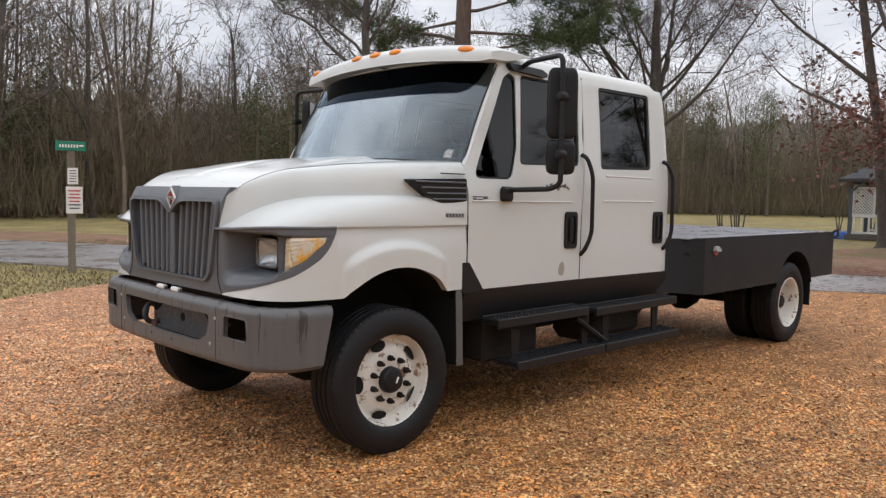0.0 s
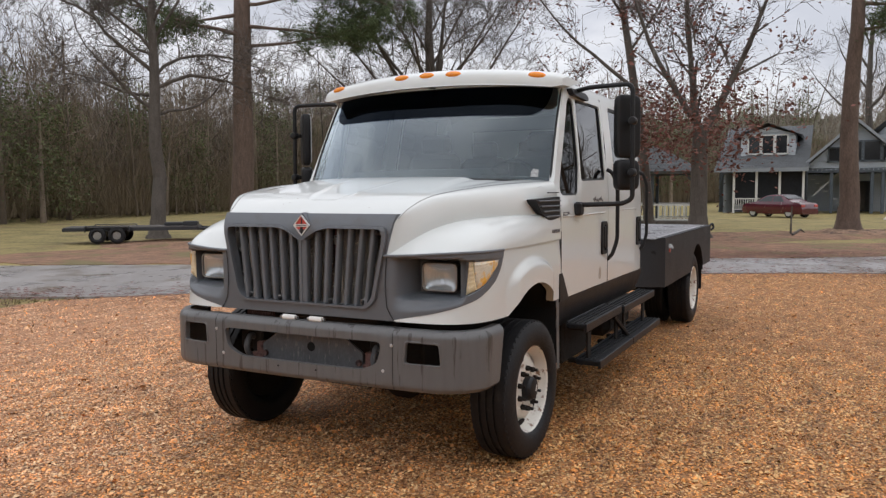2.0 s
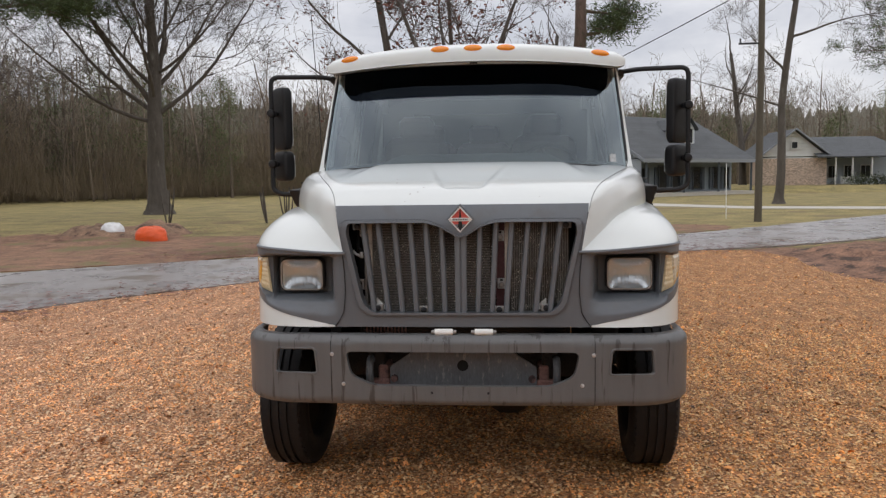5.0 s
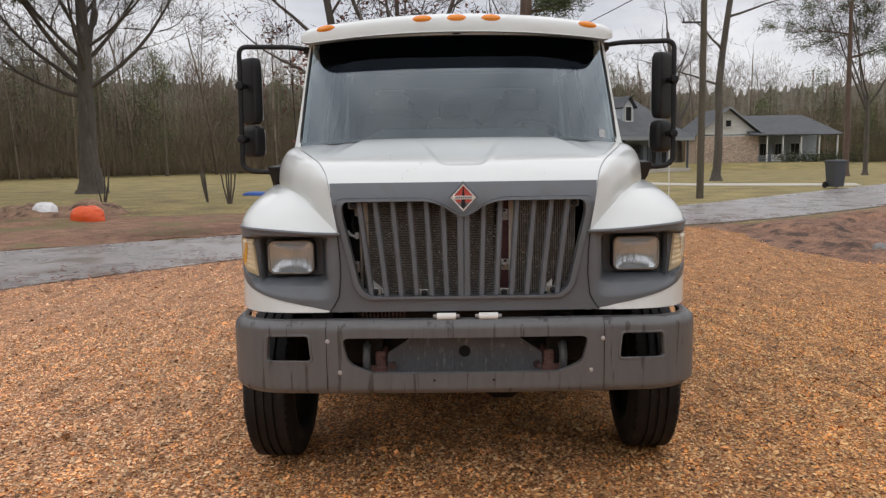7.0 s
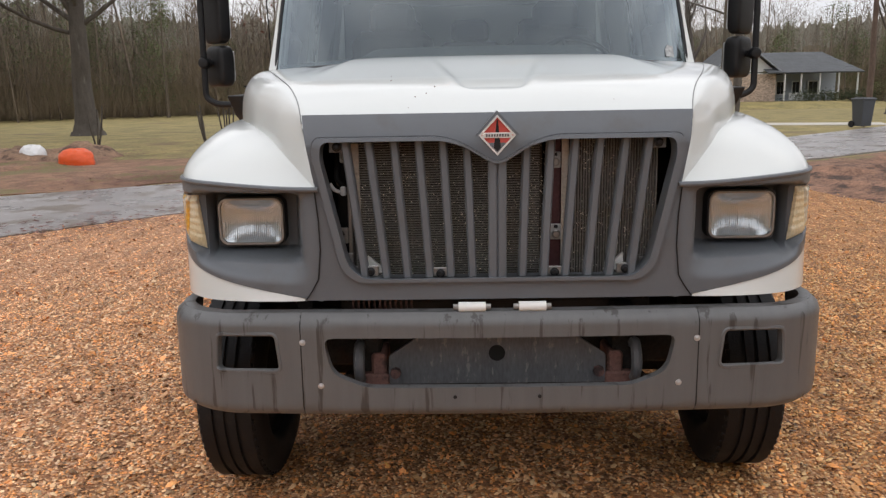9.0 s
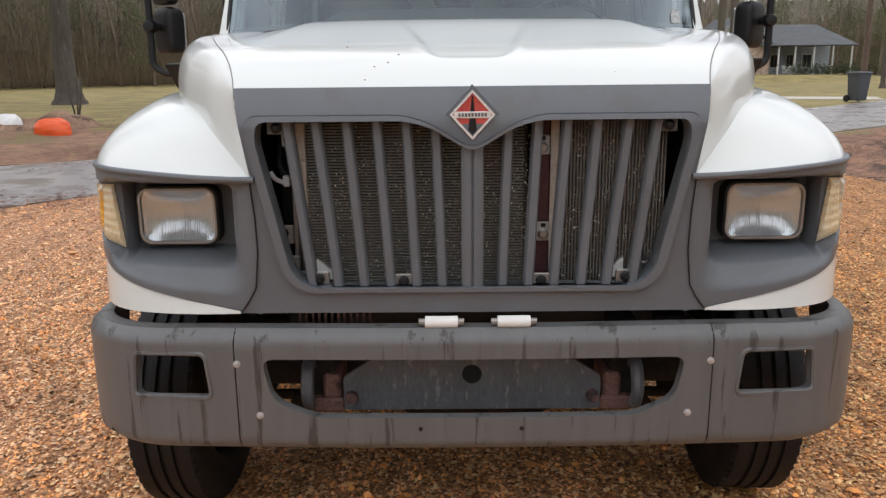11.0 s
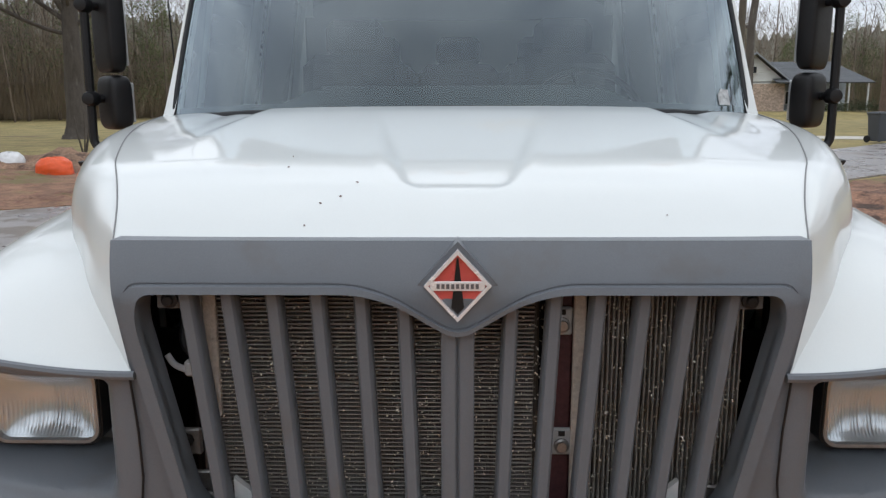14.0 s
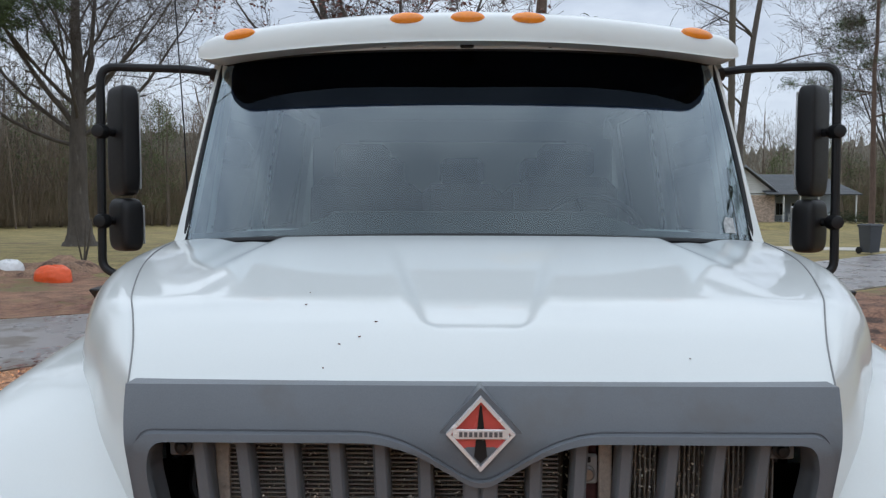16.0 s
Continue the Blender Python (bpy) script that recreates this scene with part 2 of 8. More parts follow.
# ---- builders ----
class MB:
    """Gathers the vertices and faces of one mesh."""

    def __init__(self):
        self.v, self.f = [], []

    def add(self, vs, fs):
        o = len(self.v)
        self.v += [tuple(p) for p in vs]
        self.f += [tuple(i + o for i in q) for q in fs]
        return self

    def box(self, c, s, r=0.0, m=None):
        """A box of size s round c, with chamfered edges of width r."""
        hx, hy, hz = s[0] / 2, s[1] / 2, s[2] / 2
        r = min(r, hx * 0.9, hy * 0.9, hz * 0.9)
        if r <= 0:
            vs = [Vector((x * hx, y * hy, z * hz)) for x in (-1, 1) for y in (-1, 1) for z in (-1, 1)]
            fs = [(0, 1, 3, 2), (4, 6, 7, 5), (0, 4, 5, 1), (2, 3, 7, 6), (0, 2, 6, 4), (1, 5, 7, 3)]
        else:
            vs, ix = [], {}
            for x in (-1, 1):
                for y in (-1, 1):
                    for z in (-1, 1):
                        for a in range(3):
                            d = [r, r, r]
                            d[a] = 0
                            ix[x, y, z, a] = len(vs)
                            vs.append(Vector((x * (hx - d[0]), y * (hy - d[1]), z * (hz - d[2]))))
            fs = []
            for a in range(3):
                b, c2 = (a + 1) % 3, (a + 2) % 3
                for s1 in (-1, 1):
                    q = []
                    for sb, sc in ((-1, -1), (1, -1), (1, 1), (-1, 1)):
                        k = [0, 0, 0]
                        k[a], k[b], k[c2] = s1, sb, sc
                        q.append(ix[(*k, a)])
                    fs.append(tuple(q if s1 > 0 else reversed(q)))
                for sb in (-1, 1):
                    for sc in (-1, 1):
                        k0, k1 = [0, 0, 0], [0, 0, 0]
                        k0[a], k1[a] = -1, 1
                        k0[b] = k1[b] = sb
                        k0[c2] = k1[c2] = sc
                        q = [ix[(*k0, b)], ix[(*k1, b)], ix[(*k1, c2)], ix[(*k0, c2)]]
                        fs.append(tuple(q if sb * sc > 0 else reversed(q)))
            for x in (-1, 1):
                for y in (-1, 1):
                    for z in (-1, 1):
                        q = [ix[x, y, z, 0], ix[x, y, z, 1], ix[x, y, z, 2]]
                        fs.append(tuple(q if x * y * z > 0 else reversed(q)))
        c = Vector(c)
        vs = [(m @ p if m else p) + c for p in vs]
        return self.add(vs, fs)

    def grid(self, fn, nu, nv, keep=None):
        """A sheet fn(u, v), u and v from 0 to 1."""
        vs = [fn(i / nu, j / nv) for i in range(nu + 1) for j in range(nv + 1)]
        fs = []
        for i in range(nu):
            for j in range(nv):
                if keep is None or keep((i + 0.5) / nu, (j + 0.5) / nv):
                    a = i * (nv + 1) + j
                    fs.append((a, a + nv + 1, a + nv + 2, a + 1))
        return self.add(vs, fs)

    def lathe(self, profile, n=48, c=(0, 0, 0), axis="y", a0=0.0, a1=2 * math.pi):
        """Turns (radius, along) pairs about an axis."""
        whole = abs(a1 - a0 - 2 * math.pi) < 1e-6
        k = n if whole else n + 1
        vs = []
        for i in range(k):
            a = a0 + (a1 - a0) * i / n
            for r, h in profile:
                p = {"y": (r * math.cos(a), h, r * math.sin(a)), "z": (r * math.cos(a), r * math.sin(a), h), "x": (h, r * math.cos(a), r * math.sin(a))}[axis]
                vs.append((p[0] + c[0], p[1] + c[1], p[2] + c[2]))
        m, fs = len(profile), []
        for i in range(n):
            for j in range(m - 1):
                a, b = i * m + j, ((i + 1) % k) * m + j
                fs.append((a, b, b + 1, a + 1))
        return self.add(vs, fs)

    def puff(self, c, s, e=0.35, m=None, n=40):
        """A box of size s round c whose faces and edges are softly rounded."""
        c = Vector(c)

        def pw(x):
            return math.copysign(abs(x) ** e, x)

        def f(u, v):
            a, b = u * 2 * math.pi, (v - 0.5) * math.pi
            q = Vector((s[0] / 2 * pw(math.cos(b)) * pw(math.cos(a)), s[1] / 2 * pw(math.cos(b)) * pw(math.sin(a)), s[2] / 2 * pw(math.sin(b))))
            return c + (m @ q if m else q)
        return self.grid(f, n, n // 2)

    def cyl(self, p0, p1, r, n=16, r1=None, cap=True):
        return self.tube([p0, p1], r, n, r1=r1, cap=cap)

    def tube(self, pts, r, n=10, r1=None, cap=True, squash=1.0):
        pts = [Vector(p) for p in pts]
        k = len(pts)
        t0 = (pts[1] - pts[0]).normalized()
        u = t0.orthogonal().normalized()
        vs, fs = [], []
        for i, p in enumerate(pts):
            t = (pts[min(i + 1, k - 1)] - pts[max(i - 1, 0)]).normalized()
            u = (u - t * u.dot(t)).normalized()
            w = t.cross(u)
            rad = r if r1 is None else r + (r1 - r) * i / (k - 1)
            for q in range(n):
                a = 2 * math.pi * q / n
                vs.append(p + (u * math.cos(a) + w * math.sin(a) * squash) * rad)
        for i in range(k - 1):
            for q in range(n):
                a, b = i * n + q, i * n + (q + 1) % n
                fs.append((a, b, b + n, a + n))
        if cap:
            fs.append(tuple(reversed(range(n))))
            fs.append(tuple(range((k - 1) * n, k * n)))
        return self.add(vs, fs)

    def prism(self, outline, fn0, fn1):
        """A solid between two images of a 2D outline."""
        n = len(outline)
        vs = [fn0(*p) for p in outline] + [fn1(*p) for p in outline]
        fs = [tuple(range(n)), tuple(reversed(range(n, 2 * n)))]
        fs += [(i, i + n, (i + 1) % n + n, (i + 1) % n) for i in range(n)]
        return self.add(vs, fs)

    def ring(self, outer, inner, centre, fn, rows=4, depth=0.0, seam=0.0, n=96, hole=True):
        """A panel fn(a, b, d) between an outer and an inner outline, both star-shaped round centre; d is the depth behind its face."""
        angles = [2 * math.pi * i / n for i in range(n)]
        for poly in (outer, inner):
            angles += [math.atan2(q[1] - centre[1], q[0] - centre[0]) % (2 * math.pi) for q in poly]
        angles = sorted(set(round(a, 4) for a in angles))

        def cast(poly, a):
            dx, dy = math.cos(a), math.sin(a)
            best = 0.0
            for i in range(len(poly)):
                (x0, y0), (x1, y1) = poly[i], poly[(i + 1) % len(poly)]
                ex, ey = x1 - x0, y1 - y0
                den = dx * ey - dy * ex
                if abs(den) > 1e-12:
                    qx, qy = x0 - centre[0], y0 - centre[1]
                    t, s = (qx * ey - qy * ex) / den, (qx * dy - qy * dx) / den
                    if t > 0 and -1e-6 <= s <= 1 + 1e-6:
                        best = max(best, t)
            return centre[0] + dx * best, centre[1] + dy * best

        o, i_ = [cast(outer, a) for a in angles], [cast(inner, a) for a in angles]
        k = len(angles)
        vs = []
        levels = [(1.0, depth)] if depth else []
        levels += [(1 - r / rows, 0.0) for r in range(rows + 1)]
        levels += [(0.0, depth)] if depth and hole else []
        for w, d in levels:
            for p, q in zip(o, i_):
                vs.append(fn(p[0] * w + q[0] * (1 - w), p[1] * w + q[1] * (1 - w), d))
        fs = []
        for r in range(len(levels) - 1):
            for q in range(k):
                a, b = r * k + q, r * k + (q + 1) % k
                fs.append((a, b, b + k, a + k))
        return self.add(vs, fs)


def mesh_of(name, mb, material, smooth=35.0):
    me = bpy.data.meshes.new(name)
    me.from_pydata(mb.v, [], mb.f)
    me.materials.append(material)
    me.update()
    if smooth:
        me.polygons.foreach_set("use_smooth", [True] * len(me.polygons))
        me.set_sharp_from_angle(angle=radians(smooth))
    return me


def tidy(me):
    """Joins doubled vertices and turns all faces outward."""
    bm = bmesh.new()
    bm.from_mesh(me)
    bmesh.ops.remove_doubles(bm, verts=bm.verts, dist=0.0004)
    bmesh.ops.recalc_face_normals(bm, faces=bm.faces)
    bm.to_mesh(me)
    bm.free()
    return me


def part(name, mb, material, parent, label="", smooth=35.0):
    me = tidy(mesh_of(name, mb, material, 0))
    if smooth:
        me.polygons.foreach_set("use_smooth", [True] * len(me.polygons))
        me.set_sharp_from_angle(angle=radians(smooth))
    ob = new(name, me)
    ob.parent = parent
    if label:
        tagged(ob, label)
    return ob


def piece(name, me, parent, at):
    """One of many like pieces: its own object on a shared mesh."""
    ob = new(name, me)
    ob.parent = parent
    ob.matrix_local = at
    return ob


def thing(name, label, category, group="", kind="", at=None):
    return tagged_at(new(name), label, category, group, kind, at)


def tagged_at(ob, label, category, group, kind, at):
    if at is not None:
        ob.matrix_world = at
    return tagged(ob, label, category, group, kind)


def solo(name, mb, material, label, category, group="", kind="", smooth=35.0):
    me = tidy(mesh_of(name, mb, material, 0))
    if smooth:
        me.polygons.foreach_set("use_smooth", [True] * len(me.polygons))
        me.set_sharp_from_angle(angle=radians(smooth))
    return tagged(new(name, me), label, category, group, kind)


def bulk(name, V, F, material, smooth=False):
    """A mesh from arrays: V (n, 3), F (m, k)."""
    me = bpy.data.meshes.new(name)
    m, k = F.shape
    me.vertices.add(len(V))
    me.vertices.foreach_set("co", np.ascontiguousarray(V, dtype=np.float32).ravel())
    me.loops.add(m * k)
    me.loops.foreach_set("vertex_index", np.ascontiguousarray(F, dtype=np.int32).ravel())
    me.polygons.add(m)
    me.polygons.foreach_set("loop_start", np.arange(0, m * k, k, dtype=np.int32))
    if smooth:
        me.polygons.foreach_set("use_smooth", np.ones(m, dtype=bool))
    me.materials.append(material)
    me.update(calc_edges=True)
    return me


def ease(x, xs, ys):
    """A smooth curve through a few values."""
    if x <= xs[0]:
        return ys[0]
    if x >= xs[-1]:
        return ys[-1]
    i = 0
    while x > xs[i + 1]:
        i += 1

    def slope(k):
        if k == 0 or k == len(xs) - 1:
            a = 0 if k == 0 else k - 1
            return (ys[a + 1] - ys[a]) / (xs[a + 1] - xs[a])
        return (ys[k + 1] - ys[k - 1]) / (xs[k + 1] - xs[k - 1])

    h = xs[i + 1] - xs[i]
    t = (x - xs[i]) / h
    m0, m1 = slope(i) * h, slope(i + 1) * h
    return (2 * t ** 3 - 3 * t * t + 1) * ys[i] + (t ** 3 - 2 * t * t + t) * m0 + (3 * t * t - 2 * t ** 3) * ys[i + 1] + (t ** 3 - t * t) * m1


def step(a, b, x):
    t = max(0.0, min(1.0, (x - a) / (b - a)))
    return t * t * (3 - 2 * t)


def rounded(x0, y0, x1, y1, r, n=5):
    """A rectangle with round corners, as an outline."""
    pts = []
    for cx, cy, a in ((x1 - r, y1 - r, 0), (x0 + r, y1 - r, 90), (x0 + r, y0 + r, 180), (x1 - r, y0 + r, 270)):
        for i in range(n + 1):
            t = radians(a + 90 * i / n)
            pts.append((cx + r * math.cos(t), cy + r * math.sin(t)))
    return pts


def soften(poly, r, n=4):
    """Rounds the corners of an outline."""
    out = []
    k = len(poly)
    for i in range(k):
        p, a, b = Vector(poly[i]), Vector(poly[i - 1]), Vector(poly[(i + 1) % k])
        d0, d1 = a - p, b - p
        rr = min(r, d0.length * 0.45, d1.length * 0.45)
        s, e = p + d0.normalized() * rr, p + d1.normalized() * rr
        for j in range(n + 1):
            t = j / n
            q = s * (1 - t) ** 2 + p * 2 * t * (1 - t) + e * t * t
            out.append((q.x, q.y))
    return out


def bend(pts, r=0.05, n=5):
    """A path whose corners are rounded."""
    pts = [Vector(p) for p in pts]
    out = [pts[0]]
    for i in range(1, len(pts) - 1):
        p, a, b = pts[i], pts[i - 1] - pts[i], pts[i + 1] - pts[i]
        rr = min(r, a.length * 0.45, b.length * 0.45)
        s, e = p + a.normalized() * rr, p + b.normalized() * rr
        for j in range(n + 1):
            t = j / n
            out.append(s * (1 - t) ** 2 + p * 2 * t * (1 - t) + e * t * t)
    return out + [pts[-1]]

# ---- ground ----
GRASS = surf("winter_lawn", (0.14, 0.132, 0.040), 0.95, var=0.4, scale=0.7, fine=9, bump=0.6, tint=(0.285, 0.22, 0.085), stain=(0.15, 0.10, 0.052), stain_scale=0.3, stain_at=0.53, stain_wide=0.22)
# bed darker than the loose stones: the shade in their gaps, put into colour
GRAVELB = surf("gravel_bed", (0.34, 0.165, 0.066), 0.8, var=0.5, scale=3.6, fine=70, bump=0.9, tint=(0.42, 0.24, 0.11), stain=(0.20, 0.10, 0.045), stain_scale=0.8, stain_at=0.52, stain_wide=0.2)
PEBBLE = surf("pea_gravel", (0.54, 0.232, 0.070), 0.38, var=0.42, scale=3.2, fine=160, bump=0.15, island=0.85, island_tint=(0.84, 0.60, 0.33), stain=(0.36, 0.158, 0.056), stain_scale=0.35, stain_at=0.5, stain_wide=0.15, spec=0.3)
ASPHALT = surf("wet_asphalt", (0.285, 0.264, 0.256), 0.30, var=0.24, scale=0.9, fine=45, bump=0.10, rvar=0.2, stain=(0.175, 0.145, 0.12), stain_scale=1.1, stain_at=0.53, stain_wide=0.07)
DIRT = surf("leaf_littered_dirt", (0.140, 0.076, 0.046), 0.95, var=0.6, scale=2.0, fine=22, bump=1.0, tint=(0.25, 0.155, 0.10), stain=(0.075, 0.042, 0.028), stain_scale=2.6, stain_at=0.5, stain_wide=0.15)
BANKM = surf("red_clay_bank", (0.105, 0.049, 0.030), 0.95, var=0.7, scale=3.4, fine=26, bump=1.0, tint=(0.23, 0.122, 0.076), stain=(0.050, 0.028, 0.019), stain_scale=2.2, stain_at=0.5, stain_wide=0.15)
VERGE = surf("trampled_verge", (0.120, 0.062, 0.038), 0.95, var=0.6, scale=2.2, fine=24, bump=1.0, tint=(0.26, 0.145, 0.088), stain=(0.165, 0.132, 0.056), stain_scale=0.55, stain_at=0.51, stain_wide=0.10)
CONC = surf("pale_concrete", (0.48, 0.45, 0.40), 0.85, var=0.1, scale=1, fine=40, bump=0.2)


def grains(m, scale, tones):
    """Gives a bed the colours and relief of close-packed stones."""
    n, l = m.node_tree.nodes, m.node_tree.links
    b = n["Principled BSDF"]
    co, vo = n.new("ShaderNodeTexCoord"), n.new("ShaderNodeTexVoronoi")
    vo.inputs["Scale"].default_value = scale
    l.new(co.outputs["Object"], vo.inputs["Vector"])
    sep, ramp = n.new("ShaderNodeSeparateColor"), n.new("ShaderNodeValToRGB")
    l.new(vo.outputs["Color"], sep.inputs[0])
    l.new(sep.outputs[0], ramp.inputs[0])
    el = ramp.color_ramp.elements
    el[0].color, el[1].color = (*tones[0], 1), (*tones[-1], 1)
    for i in range(1, len(tones) - 1):
        e = el.new(i / (len(tones) - 1))
        e.color = (*tones[i], 1)
    mix = n.new("ShaderNodeMix")
    mix.data_type, mix.blend_type, mix.inputs[0].default_value = "RGBA", "MIX", 0.92
    old = b.inputs["Base Color"].links[0].from_socket
    l.new(old, mix.inputs[6])
    l.new(ramp.outputs[0], mix.inputs[7])
    l.new(mix.outputs[2], b.inputs["Base Color"])
    bp = n.new("ShaderNodeBump")
    bp.invert = True
    bp.inputs["Strength"].default_value, bp.inputs["Distance"].default_value = 1.0, 0.012
    l.new(vo.outputs["Distance"], bp.inputs["Height"])
    l.new(bp.outputs["Normal"], b.inputs["Normal"])


# darkest tones stand in for shaded crevices among the stones
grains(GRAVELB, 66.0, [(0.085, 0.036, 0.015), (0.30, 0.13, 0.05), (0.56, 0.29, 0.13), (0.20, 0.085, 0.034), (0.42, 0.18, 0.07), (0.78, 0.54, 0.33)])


def gravel_tones(m):
    """Paler, pinker stone towards the lane; more golden stone away from it."""
    n, l = m.node_tree.nodes, m.node_tree.links
    b = n["Principled BSDF"]
    co, sep, nz = n.new("ShaderNodeTexCoord"), n.new("ShaderNodeSeparateXYZ"), n.new("ShaderNodeTexNoise")
    nz.inputs["Scale"].default_value, nz.inputs["Detail"].default_value = 0.6, 4.0
    l.new(co.outputs["Object"], sep.inputs[0])
    l.new(co.outputs["Object"], nz.inputs["Vector"])
    ma, mr, mt, mu = n.new("ShaderNodeMath"), n.new("ShaderNodeMapRange"), n.new("ShaderNodeMix"), n.new("ShaderNodeMix")
    ma.operation, ma.inputs[1].default_value = "MULTIPLY_ADD", 5.0
    l.new(nz.outputs[0], ma.inputs[0])
    l.new(sep.outputs[1], ma.inputs[2])
    mr.interpolation_type = "SMOOTHSTEP"
    mr.inputs[1].default_value, mr.inputs[2].default_value = 0.6, 5.2
    l.new(ma.outputs[0], mr.inputs[0])
    mt.data_type = mu.data_type = "RGBA"
    mt.inputs[6].default_value, mt.inputs[7].default_value = (0.98, 0.90, 0.72, 1), (1.19, 1.19, 1.32, 1)
    l.new(mr.outputs[0], mt.inputs[0])
    mu.blend_type, mu.inputs[0].default_value = "MULTIPLY", 1.0
    l.new(b.inputs["Base Color"].links[0].from_socket, mu.inputs[6])
    l.new(mt.outputs[2], mu.inputs[7])
    # lit heaps and shaded hollows painted in, a hand's width to a stride across
    mp, rk, rr, sc = n.new("ShaderNodeMapping"), n.new("ShaderNodeTexNoise"), n.new("ShaderNodeMapRange"), n.new("ShaderNodeVectorMath")
    mp.inputs["Rotation"].default_value, mp.inputs["Scale"].default_value = (0, 0, 0.5), (1.0, 2.6, 1.0)
    rk.inputs["Scale"].default_value, rk.inputs["Detail"].default_value, rk.inputs["Roughness"].default_value = 2.4, 5.0, 0.72
    l.new(co.outputs["Object"], mp.inputs["Vector"])
    l.new(mp.outputs["Vector"], rk.inputs["Vector"])
    rr.inputs[1].default_value, rr.inputs[2].default_value, rr.inputs[3].default_value, rr.inputs[4].default_value = 0.32, 0.68, 0.62, 1.34
    l.new(rk.outputs[0], rr.inputs[0])
    sc.operation = "SCALE"
    l.new(mu.outputs[2], sc.inputs[0])
    l.new(rr.outputs[0], sc.inputs["Scale"])
    l.new(sc.outputs["Vector"], b.inputs["Base Color"])


gravel_tones(GRAVELB)
gravel_tones(PEBBLE)


def inside(poly, x, y):
    """Which of the points (x, y) lie in an outline."""
    r = np.zeros(len(x), bool)
    k = len(poly)
    for i in range(k):
        (x0, y0), (x1, y1) = poly[i], poly[(i + 1) % k]
        hit = (y0 > y) != (y1 > y)
        with np.errstate(divide="ignore", invalid="ignore"):
            r ^= hit & (x < (x1 - x0) * (y - y0) / (y1 - y0 + 1e-12) + x0)
    return r


def chaikin(pts, n=3, closed=True):
    for _ in range(n):
        out = []
        m = len(pts) if closed else len(pts) - 1
        if not closed:
            out.append(pts[0])
        for i in range(m):
            p, q = pts[i], pts[(i + 1) % len(pts)]
            out += [(p[0] * 0.75 + q[0] * 0.25, p[1] * 0.75 + q[1] * 0.25), (p[0] * 0.25 + q[0] * 0.75, p[1] * 0.25 + q[1] * 0.75)]
        if not closed:
            out.append(pts[-1])
        pts = out
    return pts


def ragged(pts, amp, rng):
    out = []
    for i, (x, y) in enumerate(pts):
        a = noise.noise((x * 0.9, y * 0.9, amp)) * amp + rng.uniform(-amp, amp) * 0.35
        nx, ny = pts[(i + 1) % len(pts)][1] - pts[i - 1][1], pts[i - 1][0] - pts[(i + 1) % len(pts)][0]
        k = math.hypot(nx, ny) or 1
        out.append((x + nx / k * a, y + ny / k * a))
    return out


def slab(outline, z, skirt=0.15):
    n = len(outline)
    return MB().add([(x, y, z) for x, y in outline] + [(x, y, z - skirt) for x, y in outline], [tuple(range(n))] + [(i, i + n, (i + 1) % n + n, (i + 1) % n) for i in range(n)])


from mathutils.geometry import tessellate_polygon

rng = random.Random(5)
HOLLOW = (0.0, 5.2, -3.0, 3.4)


def dip(x, y):
    """Depth of the two ruts that the front wheels have pressed into the gravel."""
    a = 0.024 * np.exp(-((x - 2.6) / 0.75) ** 2 - ((y + 0.98) / 0.55) ** 2)
    return a + 0.062 * np.exp(-((x - 2.6) / 0.85) ** 2 - ((y - 1.0) / 0.6) ** 2)


hx0, hx1, hy0, hy1 = HOLLOW
gm = MB().add([(-400, -500, -0.02), (900, -500, -0.02), (900, 500, -0.02), (-400, 500, -0.02), (hx0, hy0, -0.02), (hx1, hy0, -0.02), (hx1, hy1, -0.02), (hx0, hy1, -0.02)], [(0, 1, 5, 4), (1, 2, 6, 5), (2, 3, 7, 6), (3, 0, 4, 7)])
ground = solo("ground", gm, GRASS, "patchy winter lawn, yellow green, reaching to the woods", "lawn", kind="structure", smooth=0)

NEAR = [(-4, 24), (1.2, 17.5), (4.3, 12.2), (5.6, 8.6), (7.0, 6.3), (9.2, 4.7), (12.0, 1.9), (14.0, -1.2), (15.4, -5.3), (17.2, -8.2), (20.6, -12.4), (27, -20), (60, -58)]
FAR = [(60, -46), (35, -20.5), (25.2, -10.6), (21.6, -6.9), (19.2, -4.4), (17.2, -1.0), (15.6, 2.6), (13.2, 6.2), (11.2, 9.0), (8.9, 13.6), (6.2, 18.4), (-1, 30)]
LOT = chaikin([(-16, -18), (-16, 1.5), (-4, 3.9), (1.0, 5.8), (3.2, 6.9), (4.7, 7.7), (5.9, 7.6), (7.2, 6.5), (9.4, 4.95), (12.2, 2.1), (14.2, -1.1), (15.5, -4.9), (14.2, -5.6), (11.0, -5.6), (8.8, -5.9), (4, -8), (0, -12), (-2, -18)], 3)
LOT = ragged(LOT, 0.16, rng)
lot = MB()
hole = [(hx0, hy0), (hx0, hy1), (hx1, hy1), (hx1, hy0)]
ring3 = [[Vector((x, y, 0)) for x, y in LOT], [Vector((x, y, 0)) for x, y in hole]]
lot.add([p for q in ring3 for p in q], tessellate_polygon(ring3))
lot.grid(lambda u, v: (hx0 + (hx1 - hx0) * u, hy0 + (hy1 - hy0) * v, -float(dip(hx0 + (hx1 - hx0) * u, hy0 + (hy1 - hy0) * v))), 50, 60)
solo("gravel_lot", lot, GRAVELB, "damp orange-brown pea gravel parking lot, bed darkened as shade between stones", "gravel", kind="structure", smooth=0)
ROAD = ragged(chaikin(NEAR, 3, False) + chaikin(FAR, 3, False), 0.10, rng)
